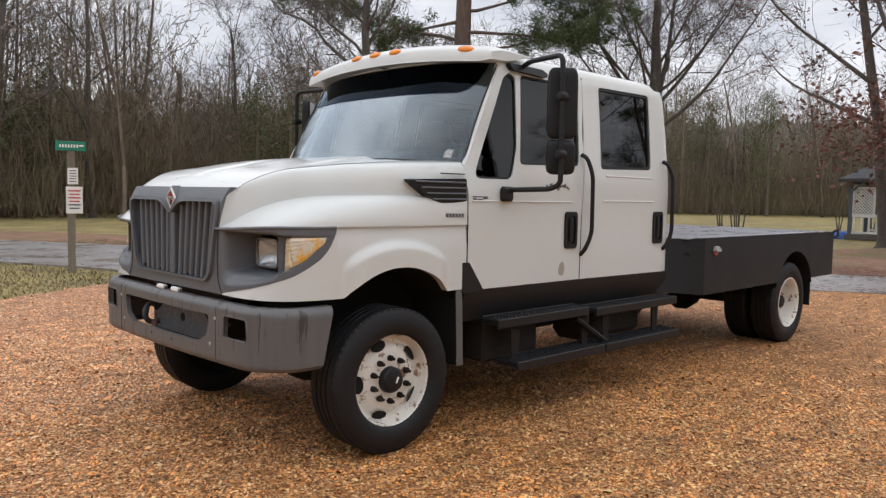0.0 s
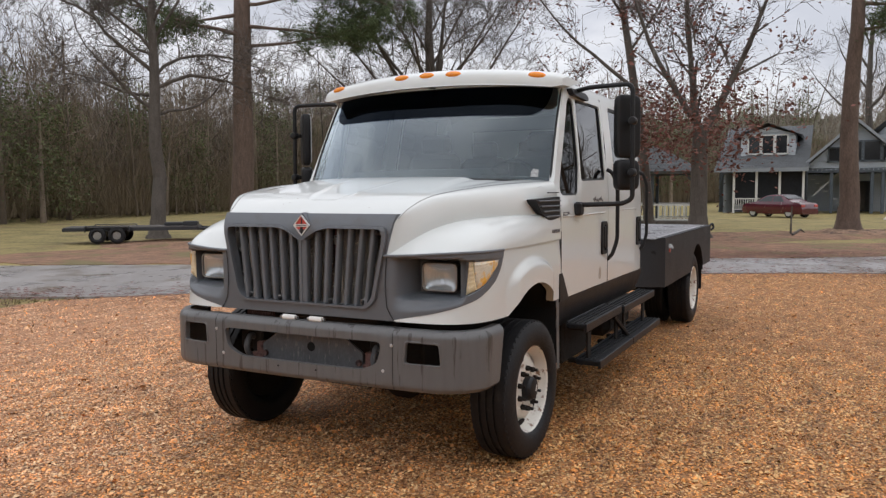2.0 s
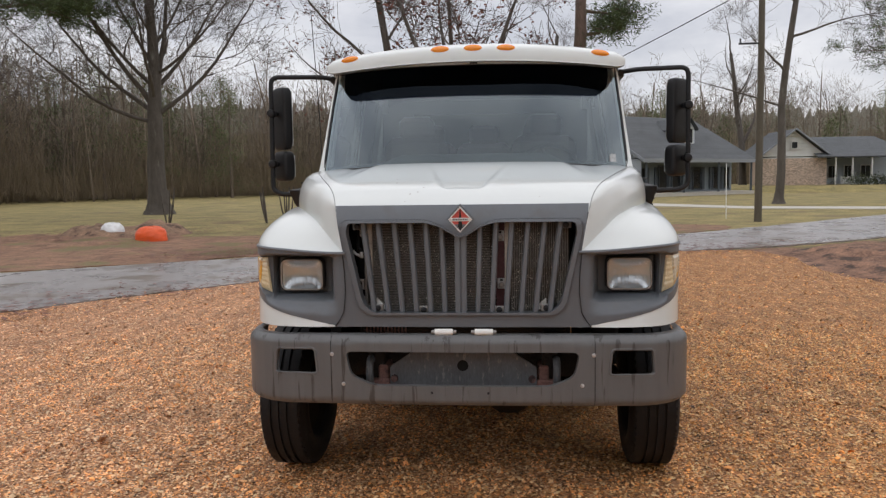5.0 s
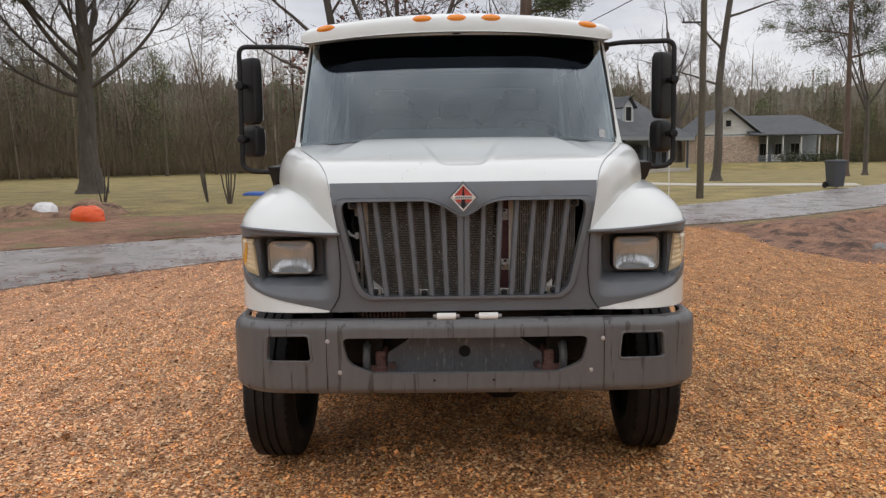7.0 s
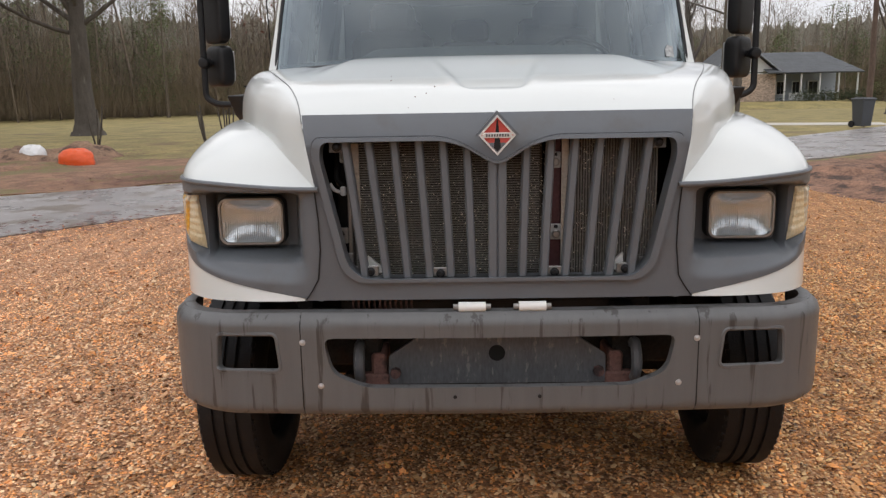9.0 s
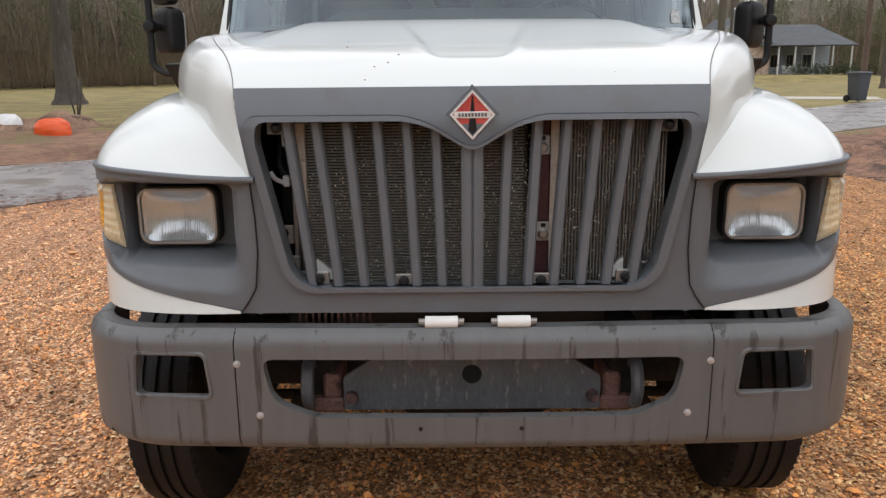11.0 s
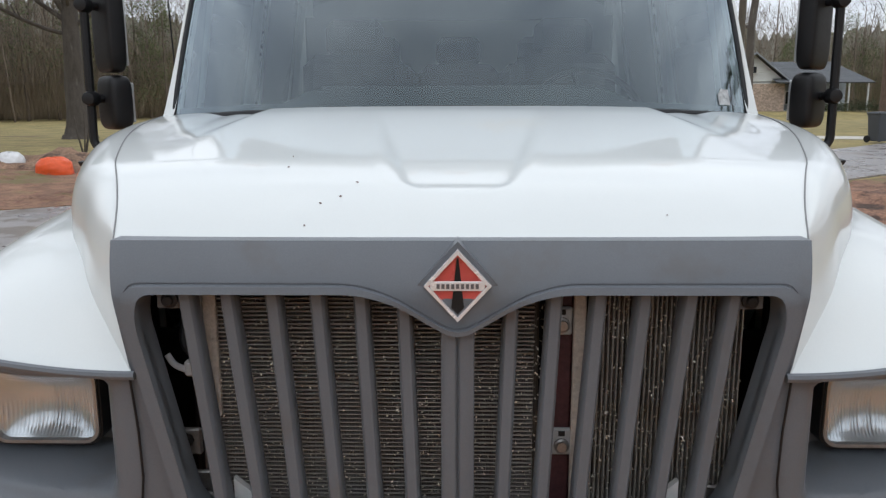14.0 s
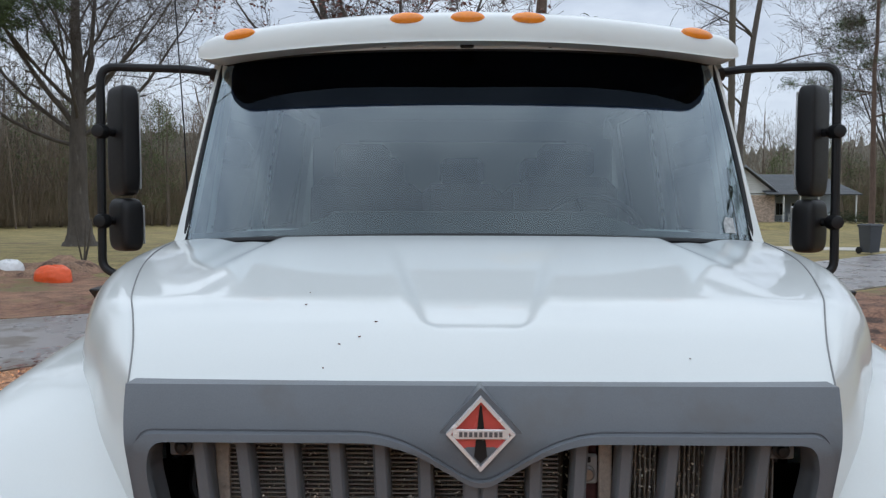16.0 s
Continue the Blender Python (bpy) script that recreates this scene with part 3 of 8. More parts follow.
solo("road", slab(ROAD, 0.016, 0.06), ASPHALT, "narrow wet grey asphalt lane with puddles", "road", kind="structure", smooth=0)
# bare earth along the lane


def mound(outline, z, amp, rings=12):
    """An uneven heap over an outline: low at its edge, rough within."""
    cx, cy = sum(p[0] for p in outline) / len(outline), sum(p[1] for p in outline) / len(outline)
    n = len(outline)
    mb = MB()
    for k in range(rings + 1):
        q = 1 - k / rings
        for x, y in outline:
            px, py = cx + (x - cx) * q, cy + (y - cy) * q
            rough = 0.55 + 0.8 * noise.noise((px * 0.8, py * 0.8, 2.0)) + 0.5 * noise.noise((px * 2.7, py * 2.7, 5.0))
            mb.v.append((px, py, z - 0.03 * (k == 0) + amp * step(0.0, 0.3, 1 - q) * max(0.05, rough)))
    for k in range(rings):
        for i in range(n):
            a, b = k * n + i, k * n + (i + 1) % n
            mb.f.append((a, b, b + n, a + n))
    return mb


for nm, pts, z, amp in (("dirt_verge", [(8.6, 15.5), (11.4, 9.4), (13.4, 6.5), (15.8, 2.9), (17.4, -0.8), (19.4, -4.2), (22, -7.0), (24.0, -7.0), (24.5, -4.2), (22.5, -0.5), (22, 4), (20.5, 8), (19, 10.5), (16, 13), (12, 17)], -0.002, 0.0),
                        ("dirt_verge", [(8.4, 15.2), (6.4, 18.6), (1, 27.5), (-2, 32), (1, 33), (5, 28), (9, 21.5), (11.5, 16.2)], -0.004, 0.0),
                        ("dirt_verge", [(14.4, -4.6), (15.0, -5.2), (16.4, -7.4), (18.6, -10.3), (21.5, -13.8), (20.0, -14.6), (16.6, -11.2), (14.6, -8.4), (13.2, -6.2)], -0.004, 0.0),
                        ("dirt_bank", [(14.9, -5.3), (11.0, -5.3), (8.6, -5.6), (7.5, -8.5), (9.5, -10.5), (13.5, -11.5), (17.5, -10.5), (16.4, -8.0)], 0.002, 0.22),
                        ("leaf_bed", [(16.8, 10.2), (19, 8.6), (21.5, 9.5), (22.5, 13), (19.5, 16.8), (15.5, 18.5), (13.5, 16.5), (15, 12.5)], -0.009, 0.10),
                        ("dirt_heap", [(19.0, 11.2), (20.5, 9.6), (22.8, 9.6), (24.0, 11.5), (22.5, 13.5), (20.0, 13.3)], -0.004, 0.35),
                        ("leaf_bed", [(21.5, 0.0), (24, -1.2), (28.5, -5.6), (31, -5.2), (31.5, -2.5), (28, 0.5), (27.5, 4.5), (24, 4.8), (22, 3)], -0.010, 0.10),
                        ("mulch_mound", [(27.6, -3.5), (28.4, -5.0), (29.8, -5.3), (31.2, -4.2), (31.0, -2.4), (29.5, -1.7), (28.2, -2.2)], 0.0, 0.18)):
    edge = ragged(chaikin(pts, 3), 0.3, rng)
    solo(nm, mound(edge, z, amp) if amp else slab(edge, z, 0.03), BANKM if nm == "dirt_bank" else VERGE if nm in ("dirt_verge", "leaf_bed") else DIRT, "reddish dirt strewn with leaf litter", "dirt", kind="structure", smooth=50 if amp else 0)
solo("driveway", slab([(44, -4.8), (36, -11.5), (33.5, -18.5), (36.0, -19.5), (38.5, -12.2), (47.5, -6.5), (60, -9), (60, -6)], 0.004, 0.05), CONC, "pale concrete driveway across the lawn", "driveway", kind="structure", smooth=0)

# ---- pebbles ----
def pebbles(n, seed, area, size, density=None, plain=False):
    r = np.random.default_rng(seed)
    x, y = r.uniform(area[0], area[1], n * 6), r.uniform(area[2], area[3], n * 6)
    ok = inside(LOT, x, y)
    if density:
        ok &= r.random(len(x)) < density(x, y)
    x, y = x[ok][:n], y[ok][:n]
    m = len(x)
    base = np.array([(1, 0, 0), (0, 1, 0), (-1, 0, 0), (0, -1, 0), (0, 0, 1), (0, 0, -0.6), (0.62, 0.62, 0.5), (-0.62, 0.62, 0.5), (-0.62, -0.62, 0.5), (0.62, -0.62, 0.5)], float)
    tri = np.array([(4, 6, 7), (4, 7, 8), (4, 8, 9), (4, 9, 6), (0, 1, 6), (1, 2, 7), (2, 3, 8), (3, 0, 9), (6, 1, 7), (7, 2, 8), (8, 3, 9), (9, 0, 6)])
    if plain:
        base = np.array([(math.cos(k * math.pi * 0.4), math.sin(k * math.pi * 0.4), 0.0) for k in range(5)] + [(0, 0, 0.85)])
        tri = np.array([(k, (k + 1) % 5, 5) for k in range(5)])
    nv = len(base)
    s = size * r.lognormal(0, 0.32, m)
    sc = np.stack([s * r.uniform(0.8, 1.25, m), s * r.uniform(0.65, 1.0, m), s * r.uniform(0.4, 0.8, m)], 1)
    a, t = r.uniform(0, 6.283, m), r.normal(0, 0.42, m)
    v = base[None] * sc[:, None] * r.uniform(0.82, 1.15, (m, nv, 1))
    vx, vz = v[..., 0] * np.cos(t)[:, None] - v[..., 2] * np.sin(t)[:, None], v[..., 0] * np.sin(t)[:, None] + v[..., 2] * np.cos(t)[:, None]
    X = vx * np.cos(a)[:, None] - v[..., 1] * np.sin(a)[:, None] + x[:, None]
    Y = vx * np.sin(a)[:, None] + v[..., 1] * np.cos(a)[:, None] + y[:, None]
    Z = vz + (sc[:, 2] * r.uniform(-0.1, 1.3, m) - dip(x, y))[:, None]
    V = np.stack([X, Y, Z], 2).reshape(-1, 3)
    F = (tri[None] + (np.arange(m) * nv)[:, None, None]).reshape(-1, 3)
    return V, F


def near_lot(x, y):
    """Close-packed before the truck and along its side, thinning outwards."""
    out = np.hypot(np.maximum(0, np.abs(x - 2.5) - 2.1), np.maximum(0, np.abs(y + 0.6) - 2.7))
    return np.clip(1.0 - out / 2.6, 0.0, 1)


V1, F1 = pebbles(190000, 11, (-3.0, 8.0, -7.0, 5.5), 0.0074, near_lot, True)
tagged(new("gravel", bulk("gravel", V1, F1, PEBBLE, True)), "loose damp pea gravel, tan, orange and brown", "gravel", kind="stuff")
V1, F1 = pebbles(52000, 12, (-10, 15.5, -14, 8.0), 0.0105, lambda x, y: np.clip(1.35 - np.hypot((x - 6) / 1.15, y - 0.5) / 10.0, 0, 1), True)
tagged(new("gravel", bulk("gravel", V1, F1, PEBBLE, True)), "coarser loose gravel stones", "gravel", kind="stuff")

# ---- plants ----
BARK = surf("grey_brown_bark", (0.098, 0.084, 0.072), 0.95, var=0.4, scale=6, fine=50, bump=0.8, stretch=(1, 1, 0.25), stain=(0.19, 0.18, 0.16), stain_scale=3, stain_at=0.6)
PBARK = surf("red_brown_pine_bark", (0.12, 0.082, 0.064), 0.95, var=0.45, scale=7, fine=40, bump=0.9, stretch=(1, 1, 0.3))
TWIG = surf("bare_twigs", (0.115, 0.098, 0.087), 0.95, var=0.3, scale=2, fine=30, bump=0.0, island=0.3)
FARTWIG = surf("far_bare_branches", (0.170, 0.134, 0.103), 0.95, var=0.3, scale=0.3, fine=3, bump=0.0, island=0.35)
NEEDLE = surf("pine_needles", (0.068, 0.094, 0.034), 0.8, var=0.35, scale=0.8, fine=20, bump=0.0, island=0.4)
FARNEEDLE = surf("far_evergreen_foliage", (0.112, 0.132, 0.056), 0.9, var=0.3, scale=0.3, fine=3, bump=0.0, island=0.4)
DEADLEAF = surf("dead_oak_leaves", (0.16, 0.068, 0.052), 0.85, var=0.3, scale=2, fine=20, bump=0.0, island=0.4)
BRUSH = surf("leafless_undergrowth", (0.220, 0.162, 0.112), 0.95, var=0.35, scale=0.25, fine=3, bump=0.0, island=0.12, tint=(0.160, 0.128, 0.078))


def grow(r, base, height, radius, levels=4, fork=0.3, spread=0.75, up=0.35, trunk_part=0.3, bend_=0.12, kids=(3, 5), shrink=0.62, droop=0.0, start=None, stout=(0.34, 0.58), taper=0.6):
    """Limbs of a tree: a list of (from, to, thick, thin, level)."""
    segs = []

    def limb(p, d, length, rad, lev):
        n = max(2, int(3 + length / (0.9 if lev < 2 else 0.6)))
        n = min(n, 9)
        pts = [p]
        r0 = rad
        for i in range(n):
            d2 = d + Vector((r.gauss(0, bend_ * (1 if lev else 0.3)), r.gauss(0, bend_ * (1 if lev else 0.3)), r.gauss(0, bend_ * 0.6) + (up * 0.10 if lev else 0.06) - droop * lev * 0.03))
            d = d2.normalized()
            q = p + d * (length / n)
            r1 = rad * (1 - 0.88 * (i + 1) / n) if lev else rad * (1 - taper * (i + 1) / n)
            segs.append((p, q, r0, r1, lev))
            if lev < levels:
                frac = (i + 1) / n
                if frac > (trunk_part if lev == 0 else 0.2):
                    want = r.uniform(*kids) / n * (1.0 if lev else 2.3)
                    while want > 0:
                        if r.random() < want:
                            ang = r.uniform(0, 6.283)
                            side = d.orthogonal().normalized()
                            side = Matrix.Rotation(ang, 3, d) @ side
                            tilt = r.uniform(0.6, 1.1) * spread
                            nd = (d * (1 - tilt * 0.5) + side * tilt + Vector((0, 0, up * 0.4 - droop * 0.3))).normalized()
                            limb(q, nd, length * shrink * r.uniform(0.6, 1.1) * (1.15 - 0.45 * frac), r1 * r.uniform(*stout), lev + 1)
                        want -= 1
            p, r0 = q, r1
        return

    limb(Vector(base), Vector(start or (0, 0, 1)), height, radius, 0)
    return segs


def tubes(segs, sides=5, least=0.0):
    """Limbs as one array mesh."""
    P0, P1 = np.array([s[0] for s in segs]), np.array([s[1] for s in segs])
    R0, R1 = np.maximum(np.array([s[2] for s in segs]), least), np.maximum(np.array([s[3] for s in segs]), least)
    D = P1 - P0
    L = np.linalg.norm(D, axis=1, keepdims=True)
    D = D / np.maximum(L, 1e-9)
    ref = np.where(np.abs(D[:, 2:3]) > 0.9, np.array([[1.0, 0, 0]]), np.array([[0, 0, 1.0]]))
    U = np.cross(D, ref)
    U /= np.linalg.norm(U, axis=1, keepdims=True)
    W = np.cross(D, U)
    a = np.arange(sides) / sides * 2 * np.pi
    turn = (np.arange(len(segs)) * 2.399) % np.pi
    a = a[None, :] + turn[:, None] * (sides == 2)
    ring = U[:, None] * np.cos(a)[:, :, None] + W[:, None] * np.sin(a)[:, :, None]
    V = np.concatenate([(P0 - D * R0[:, None] * 0.3)[:, None] + ring * R0[:, None, None], P1[:, None] + ring * R1[:, None, None]], 1)
    i = np.arange(sides)
    j = (i + 1) % sides
    q = np.stack([i, j, j + sides, i + sides], 1)[:1 if sides == 2 else None]
    F = (q[None] + (np.arange(len(segs)) * 2 * sides)[:, None, None]).reshape(-1, 4)
    return V.reshape(-1, 3), F


def leaves(r, spots, per, size, reach, flat=0.5, long=1.0):
    """Small blades scattered round some places."""
    spots = np.array(spots, float)
    m = len(spots) * per
    c = np.repeat(spots, per, 0) + r.normal(0, 1, (m, 3)) * reach
    a = r.normal(0, 1, (m, 3))
    a[:, 2] *= flat
    a /= np.linalg.norm(a, axis=1, keepdims=True)
    b = np.cross(a, r.normal(0, 1, (m, 3)))
    b /= np.linalg.norm(b, axis=1, keepdims=True)
    s = (size * r.uniform(0.6, 1.4, m))[:, None]
    V = np.stack([c - a * s * long, c + b * s * 0.5, c + a * s * long, c - b * s * 0.5], 1).reshape(-1, 3)
    return V, np.arange(m * 4).reshape(-1, 4)


def bare_tree(label, base, height, radius, seed, category="tree", group="", mat=BARK, spray=1, twig=1.0, forks=None, limbs=None, **kw):
    r = random.Random(seed)
    tree = thing("tree", label, category, group, at=pose(*base))
    if limbs:
        # a leading stem with stout limbs: height, bearing, rise, length, thickness
        segs, p, n = [], Vector((0, 0, -0.1)), 12
        for i in range(n):
            q = Vector((r.gauss(0, 0.05), r.gauss(0, 0.05), height * (i + 1) / n))
            segs.append((p, q, radius * (1 - 0.84 * i / n), radius * (1 - 0.84 * (i + 1) / n), 0))
            p = q
        for z, az, rise, length, thick in limbs:
            a, b = math.radians(az), math.radians(rise)
            way = (math.cos(a) * math.cos(b), math.sin(a) * math.cos(b), math.sin(b))
            for q in grow(r, (0, 0, z), length, thick * 0.8, start=way, taper=0.88, **kw):
                segs.append((*q[:4], q[4] + 1))
    elif forks:
        # a clear bole that divides into several main limbs
        count, bole, lo, hi = forks
        segs = []
        segs.append((Vector((0, 0, -0.1)), Vector((0.08, 0, bole)), radius, radius * 0.78, 0))
        for k in range(count):
            az, tilt = 6.2832 * (k + r.uniform(-0.2, 0.2)) / count * 1.618, r.uniform(lo, hi)
            way = Vector((math.sin(tilt) * math.cos(az), math.sin(tilt) * math.sin(az), math.cos(tilt)))
            for q in grow(r, (0.1, 0, bole * (0.72 + 0.27 * k / max(1, count - 1))), height * r.uniform(0.8, 1.1), radius * r.uniform(0.36, 0.52), start=way, taper=0.9, **kw):
                segs.append((*q[:4], q[4] + 1))
    else:
        segs = grow(r, (0, 0, -0.1), height, radius, **kw)
    flare = [(Vector((0, 0, a * radius)), Vector((0, 0, b * radius)), c * radius, d * radius, 0) for a, b, c, d in ((-0.3, 0.35, 2.0, 1.5), (0.35, 1.0, 1.5, 1.2), (1.0, 2.4, 1.2, 0.99))]
    big = [s for s in segs if s[4] <= 1] + flare
    small = [s for s in segs if s[4] > 1]
    top = max(s[4] for s in segs)
    for q in [s for s in segs if s[4] >= top - 1]:
        way = (q[1] - q[0]).normalized()
        for _ in range(spray):
            a = q[0].lerp(q[1], r.random())
            d = (way + Vector((r.gauss(0, 0.7), r.gauss(0, 0.7), r.gauss(0.15, 0.5)))).normalized()
            ln = r.uniform(0.25, 0.8) * twig
            b = a + d * ln
            small.append((a, b, 0.006, 0.004, 9))
            c = b + (d + Vector((r.gauss(0, 0.4), r.gauss(0, 0.4), r.gauss(0.1, 0.4)))).normalized() * ln * 0.8
            small.append((b, c, 0.004, 0.003, 9))
    for nm, ss, sides, least, m in (("trunk", big, 9, 0.012, mat), ("crown", small, 2, 0.007, TWIG)):
        if ss:
            V, F = tubes(ss, sides, least)
            ob = new(nm, bulk(nm, V, F, m, True))
            ob.parent = tree
    return tree, segs


def pine_tree(label, base, height, radius, seed, first=0.45, limb=3.5, per=60, boughs=(), bushy=0.75):
    r = random.Random(seed)
    rn = np.random.default_rng(seed)
    tree = thing("pine_tree", label, "pine tree", at=pose(*base))
    big = [(Vector((0, 0, a * radius)), Vector((0, 0, b * radius)), c * radius, d * radius, 0) for a, b, c, d in ((-0.3, 0.4, 1.75, 1.4), (0.4, 1.1, 1.4, 1.15), (1.1, 2.6, 1.15, 0.98))]
    n = 14
    p, r0 = Vector((0, 0, 0)), radius
    spots = []
    limbs = []
    for i in range(n):
        q = p + Vector((r.gauss(0, 0.05), r.gauss(0, 0.05), height / n))
        r1 = radius * (1 - 0.8 * (i + 1) / n)
        big.append((p, q, r0, r1, 0))
        if (i + 1) / n > first:
            for _ in range(r.randint(2, 4)):
                a = r.uniform(0, 6.283)
                ln = limb * r.uniform(0.5, 1.1) * (1.2 - 0.7 * i / n)
                d = Vector((math.cos(a), math.sin(a), r.uniform(-0.15, 0.35)))
                c, rr = q, r1 * 0.4
                for k in range(5):
                    d = (d + Vector((r.gauss(0, 0.15), r.gauss(0, 0.15), r.gauss(0.02, 0.12)))).normalized()
                    e = c + d * ln / 5
                    limbs.append((c, e, rr, rr * 0.7, 1))
                    c, rr = e, rr * 0.7
                    if k > 0:
                        for _ in range(3):
                            t = e + Vector((r.gauss(0, 0.35), r.gauss(0, 0.35), r.gauss(0.05, 0.2))) * (ln / 3.5)
                            limbs.append((e, t, rr * 0.5, 0.01, 2))
                            spots.append(t)
        p, r0 = q, r1
    for (dx, dy), z, ln in boughs:
        c, d, rr = Vector((0, 0, z)), Vector((dx, dy, 0.05)), 0.10
        for k in range(8):
            d = (d + Vector((r.gauss(0, 0.10), r.gauss(0, 0.10), r.gauss(0.0, 0.09)))).normalized()
            e = c + d * ln / 8
            limbs.append((c, e, rr, rr * 0.82, 1))
            c, rr = e, rr * 0.82
            for _ in range((0, 0, 1, 4, 9, 12, 12, 10)[k]):
                t = e + Vector((r.gauss(0, bushy), r.gauss(0, bushy), r.gauss(0.1, bushy * 0.5)))
                limbs.append((e, t, rr * 0.4, 0.01, 2))
                spots += [t, t + Vector((r.gauss(0, 0.2), r.gauss(0, 0.2), r.gauss(0, 0.12)))]
    V, F = tubes(big + limbs, 10, 0.01)
    ob = new("trunk", bulk("trunk", V, F, PBARK, True))
    ob.parent = tree
    # needles: long thin blades that fan out from each tip
    V, F = leaves(rn, spots, per, 0.135, 0.17, 0.8, 1.0)
    V = V.reshape(-1, 4, 3)
    mid = V.mean(1, keepdims=True)
    V = mid + (V - mid) * np.array([1.0, 0.22, 1.0, 0.22])[None, :, None]
    ob = new("needles", bulk("needles", V.reshape(-1, 3), F, NEEDLE))
    ob.parent = tree
    return tree


# trees standing in the lawn
hardwood = bare_tree("tall bare hardwood with spreading limbs", (18.0, 18.4, 0), 12.5, 0.27, 22, levels=3, trunk_part=0.2, spread=0.85, up=0.5, kids=(3.0, 4.4), shrink=0.42, bend_=0.42, spray=1, twig=0.9, stout=(0.5, 0.75), limbs=(
    (4.2, -42, 6, 3.6, 0.075), (4.4, 140, 14, 4.2, 0.08), (4.9, 115, 10, 3.8, 0.08), (5.1, -60, 20, 5.2, 0.095), (5.5, -20, 42, 4.6, 0.085), (5.7, 152, 36, 5.6, 0.095), (6.1, 60, 30, 4.0, 0.07), (6.4, 130, 58, 4.4, 0.08),
    (6.7, -45, 55, 4.6, 0.08), (7.2, -110, 40, 4.0, 0.07), (7.6, 160, 48, 4.5, 0.07), (8.2, -30, 50, 4.0, 0.06), (8.9, 100, 55, 3.6, 0.05), (9.6, -70, 55, 3.0, 0.04)))[0]
pine_tall = pine_tree("tall pine with thick red-brown trunk and dark green boughs", (27.0, 22.5, 0), 25, 0.56, 22, first=0.5, limb=6.0, per=60, bushy=0.74, boughs=(((0.75, -0.66), 8.3, 6.8), ((0.62, -0.78), 9.3, 7.0), ((0.8, -0.6), 10.3, 6.6), ((0.7, -0.7), 11.5, 7.0), ((-0.75, 0.66), 8.9, 7.6), ((-0.5, 0.85), 9.8, 4.2)))
bare_tree("broad bare hardwood with stout grey trunk on the lawn", (36.6, 17.52, 0), 15.0, 0.50, 41, levels=3, trunk_part=0.2, spread=0.8, up=0.30, kids=(4.6, 6.2), shrink=0.46, bend_=0.20, spray=1, twig=0.9, stout=(0.42, 0.62), limbs=(
    (4.6, 118, 12, 9.2, 0.13), (4.9, -70, 34, 9.5, 0.15), (5.1, 100, 38, 8.6, 0.15), (5.3, 128, 62, 9.0, 0.18), (5.4, -60, 76, 10.0, 0.20), (5.6, 200, 35, 7.0, 0.13), (5.8, 20, 40, 7.5, 0.13), (6.2, -50, 50, 8.5, 0.14),
    (6.4, 140, 40, 8.5, 0.13), (6.9, -90, 30, 8.0, 0.11), (7.4, 110, 55, 7.5, 0.12), (8.2, -55, 48, 7.0, 0.11), (9.0, 150, 50, 6.0, 0.09), (10.0, -20, 50, 5.5, 0.08)))
oak, osegs = bare_tree("bare oak keeping some dead brown leaves", (24.7, 1.35, 0), 7.5, 0.30, 24, forks=(4, 3.6, 0.2, 0.75), levels=3, trunk_part=0.15, spread=0.85, up=0.2, kids=(4, 5.4), shrink=0.5, bend_=0.14, spray=1, twig=0.7, stout=(0.42, 0.66))
tips = [s[1] for s in osegs if s[4] >= 2]
V, F = leaves(np.random.default_rng(3), random.Random(3).sample(tips, min(len(tips), 420)), 6, 0.075, 0.16)
lo_spots = [(random.Random(i).gauss(0, 1.4), random.Random(i + 900).gauss(0.7, 1.5), random.Random(i + 500).gauss(3.7, 0.8)) for i in range(420)]
V2, F2 = leaves(np.random.default_rng(4), lo_spots, 9, 0.075, 0.2)
lv = new("dead_leaves", bulk("dead_leaves", np.concatenate([V, V2]), np.concatenate([F, F2 + len(V)]), DEADLEAF))
lv.parent = oak
oak2, osegs2 = bare_tree("slim bare oak with a few dead leaves", (27.0, 3.4, 0), 12, 0.20, 25, levels=4, trunk_part=0.3, spread=0.9, up=0.25, kids=(3, 5), shrink=0.5)
tips = [s[1] for s in osegs2 if s[4] >= 2]
V, F = leaves(np.random.default_rng(8), random.Random(5).sample(tips, min(len(tips), 380)), 6, 0.07, 0.16)
lv = new("dead_leaves", bulk("dead_leaves", V, F, DEADLEAF))
lv.parent = oak2
pine_tree("straight pine with bare lower trunk on a mulch mound", (30.4, -3.05, 0), 17, 0.36, 26, first=0.62, limb=2.6, per=20, bushy=0.45, boughs=(((0.1, -1.0), 7.2, 2.0), ((0.25, -1.0), 8.2, 2.2)))
bare_tree("straight hardwood trunk beside the lane", (42, -14.87, 0), 16, 0.24, 27, levels=3, trunk_part=0.3, spread=1.0, up=0.15, kids=(4.5, 6.5), shrink=0.36, spray=1)
pine_tree("tall pine beside the far lawn", (47, -24.6, 0), 20, 0.19, 28, first=0.34, limb=4.8, per=40)
bare_tree("bare hardwood beside the far lawn", (48.5, -26.6, 0), 10.0, 0.15, 29, forks=(5, 5.0, 0.1, 0.7), levels=3, trunk_part=0.15, spread=0.8, up=0.3, kids=(4.5, 6), shrink=0.45, spray=1)
bare_tree("bare hardwood behind the house", (74, -5, 0), 15, 0.4, 30, levels=4, kids=(3, 5), shrink=0.5)
bare_tree("bare hardwood behind the house", (80, -24, 0), 14, 0.4, 31, levels=4, kids=(3, 5), shrink=0.55)
bare_tree("bare hardwood at the edge of the woods", (9.0, 33, 0), 12, 0.18, 32, levels=4, trunk_part=0.3, kids=(3, 5), shrink=0.5)
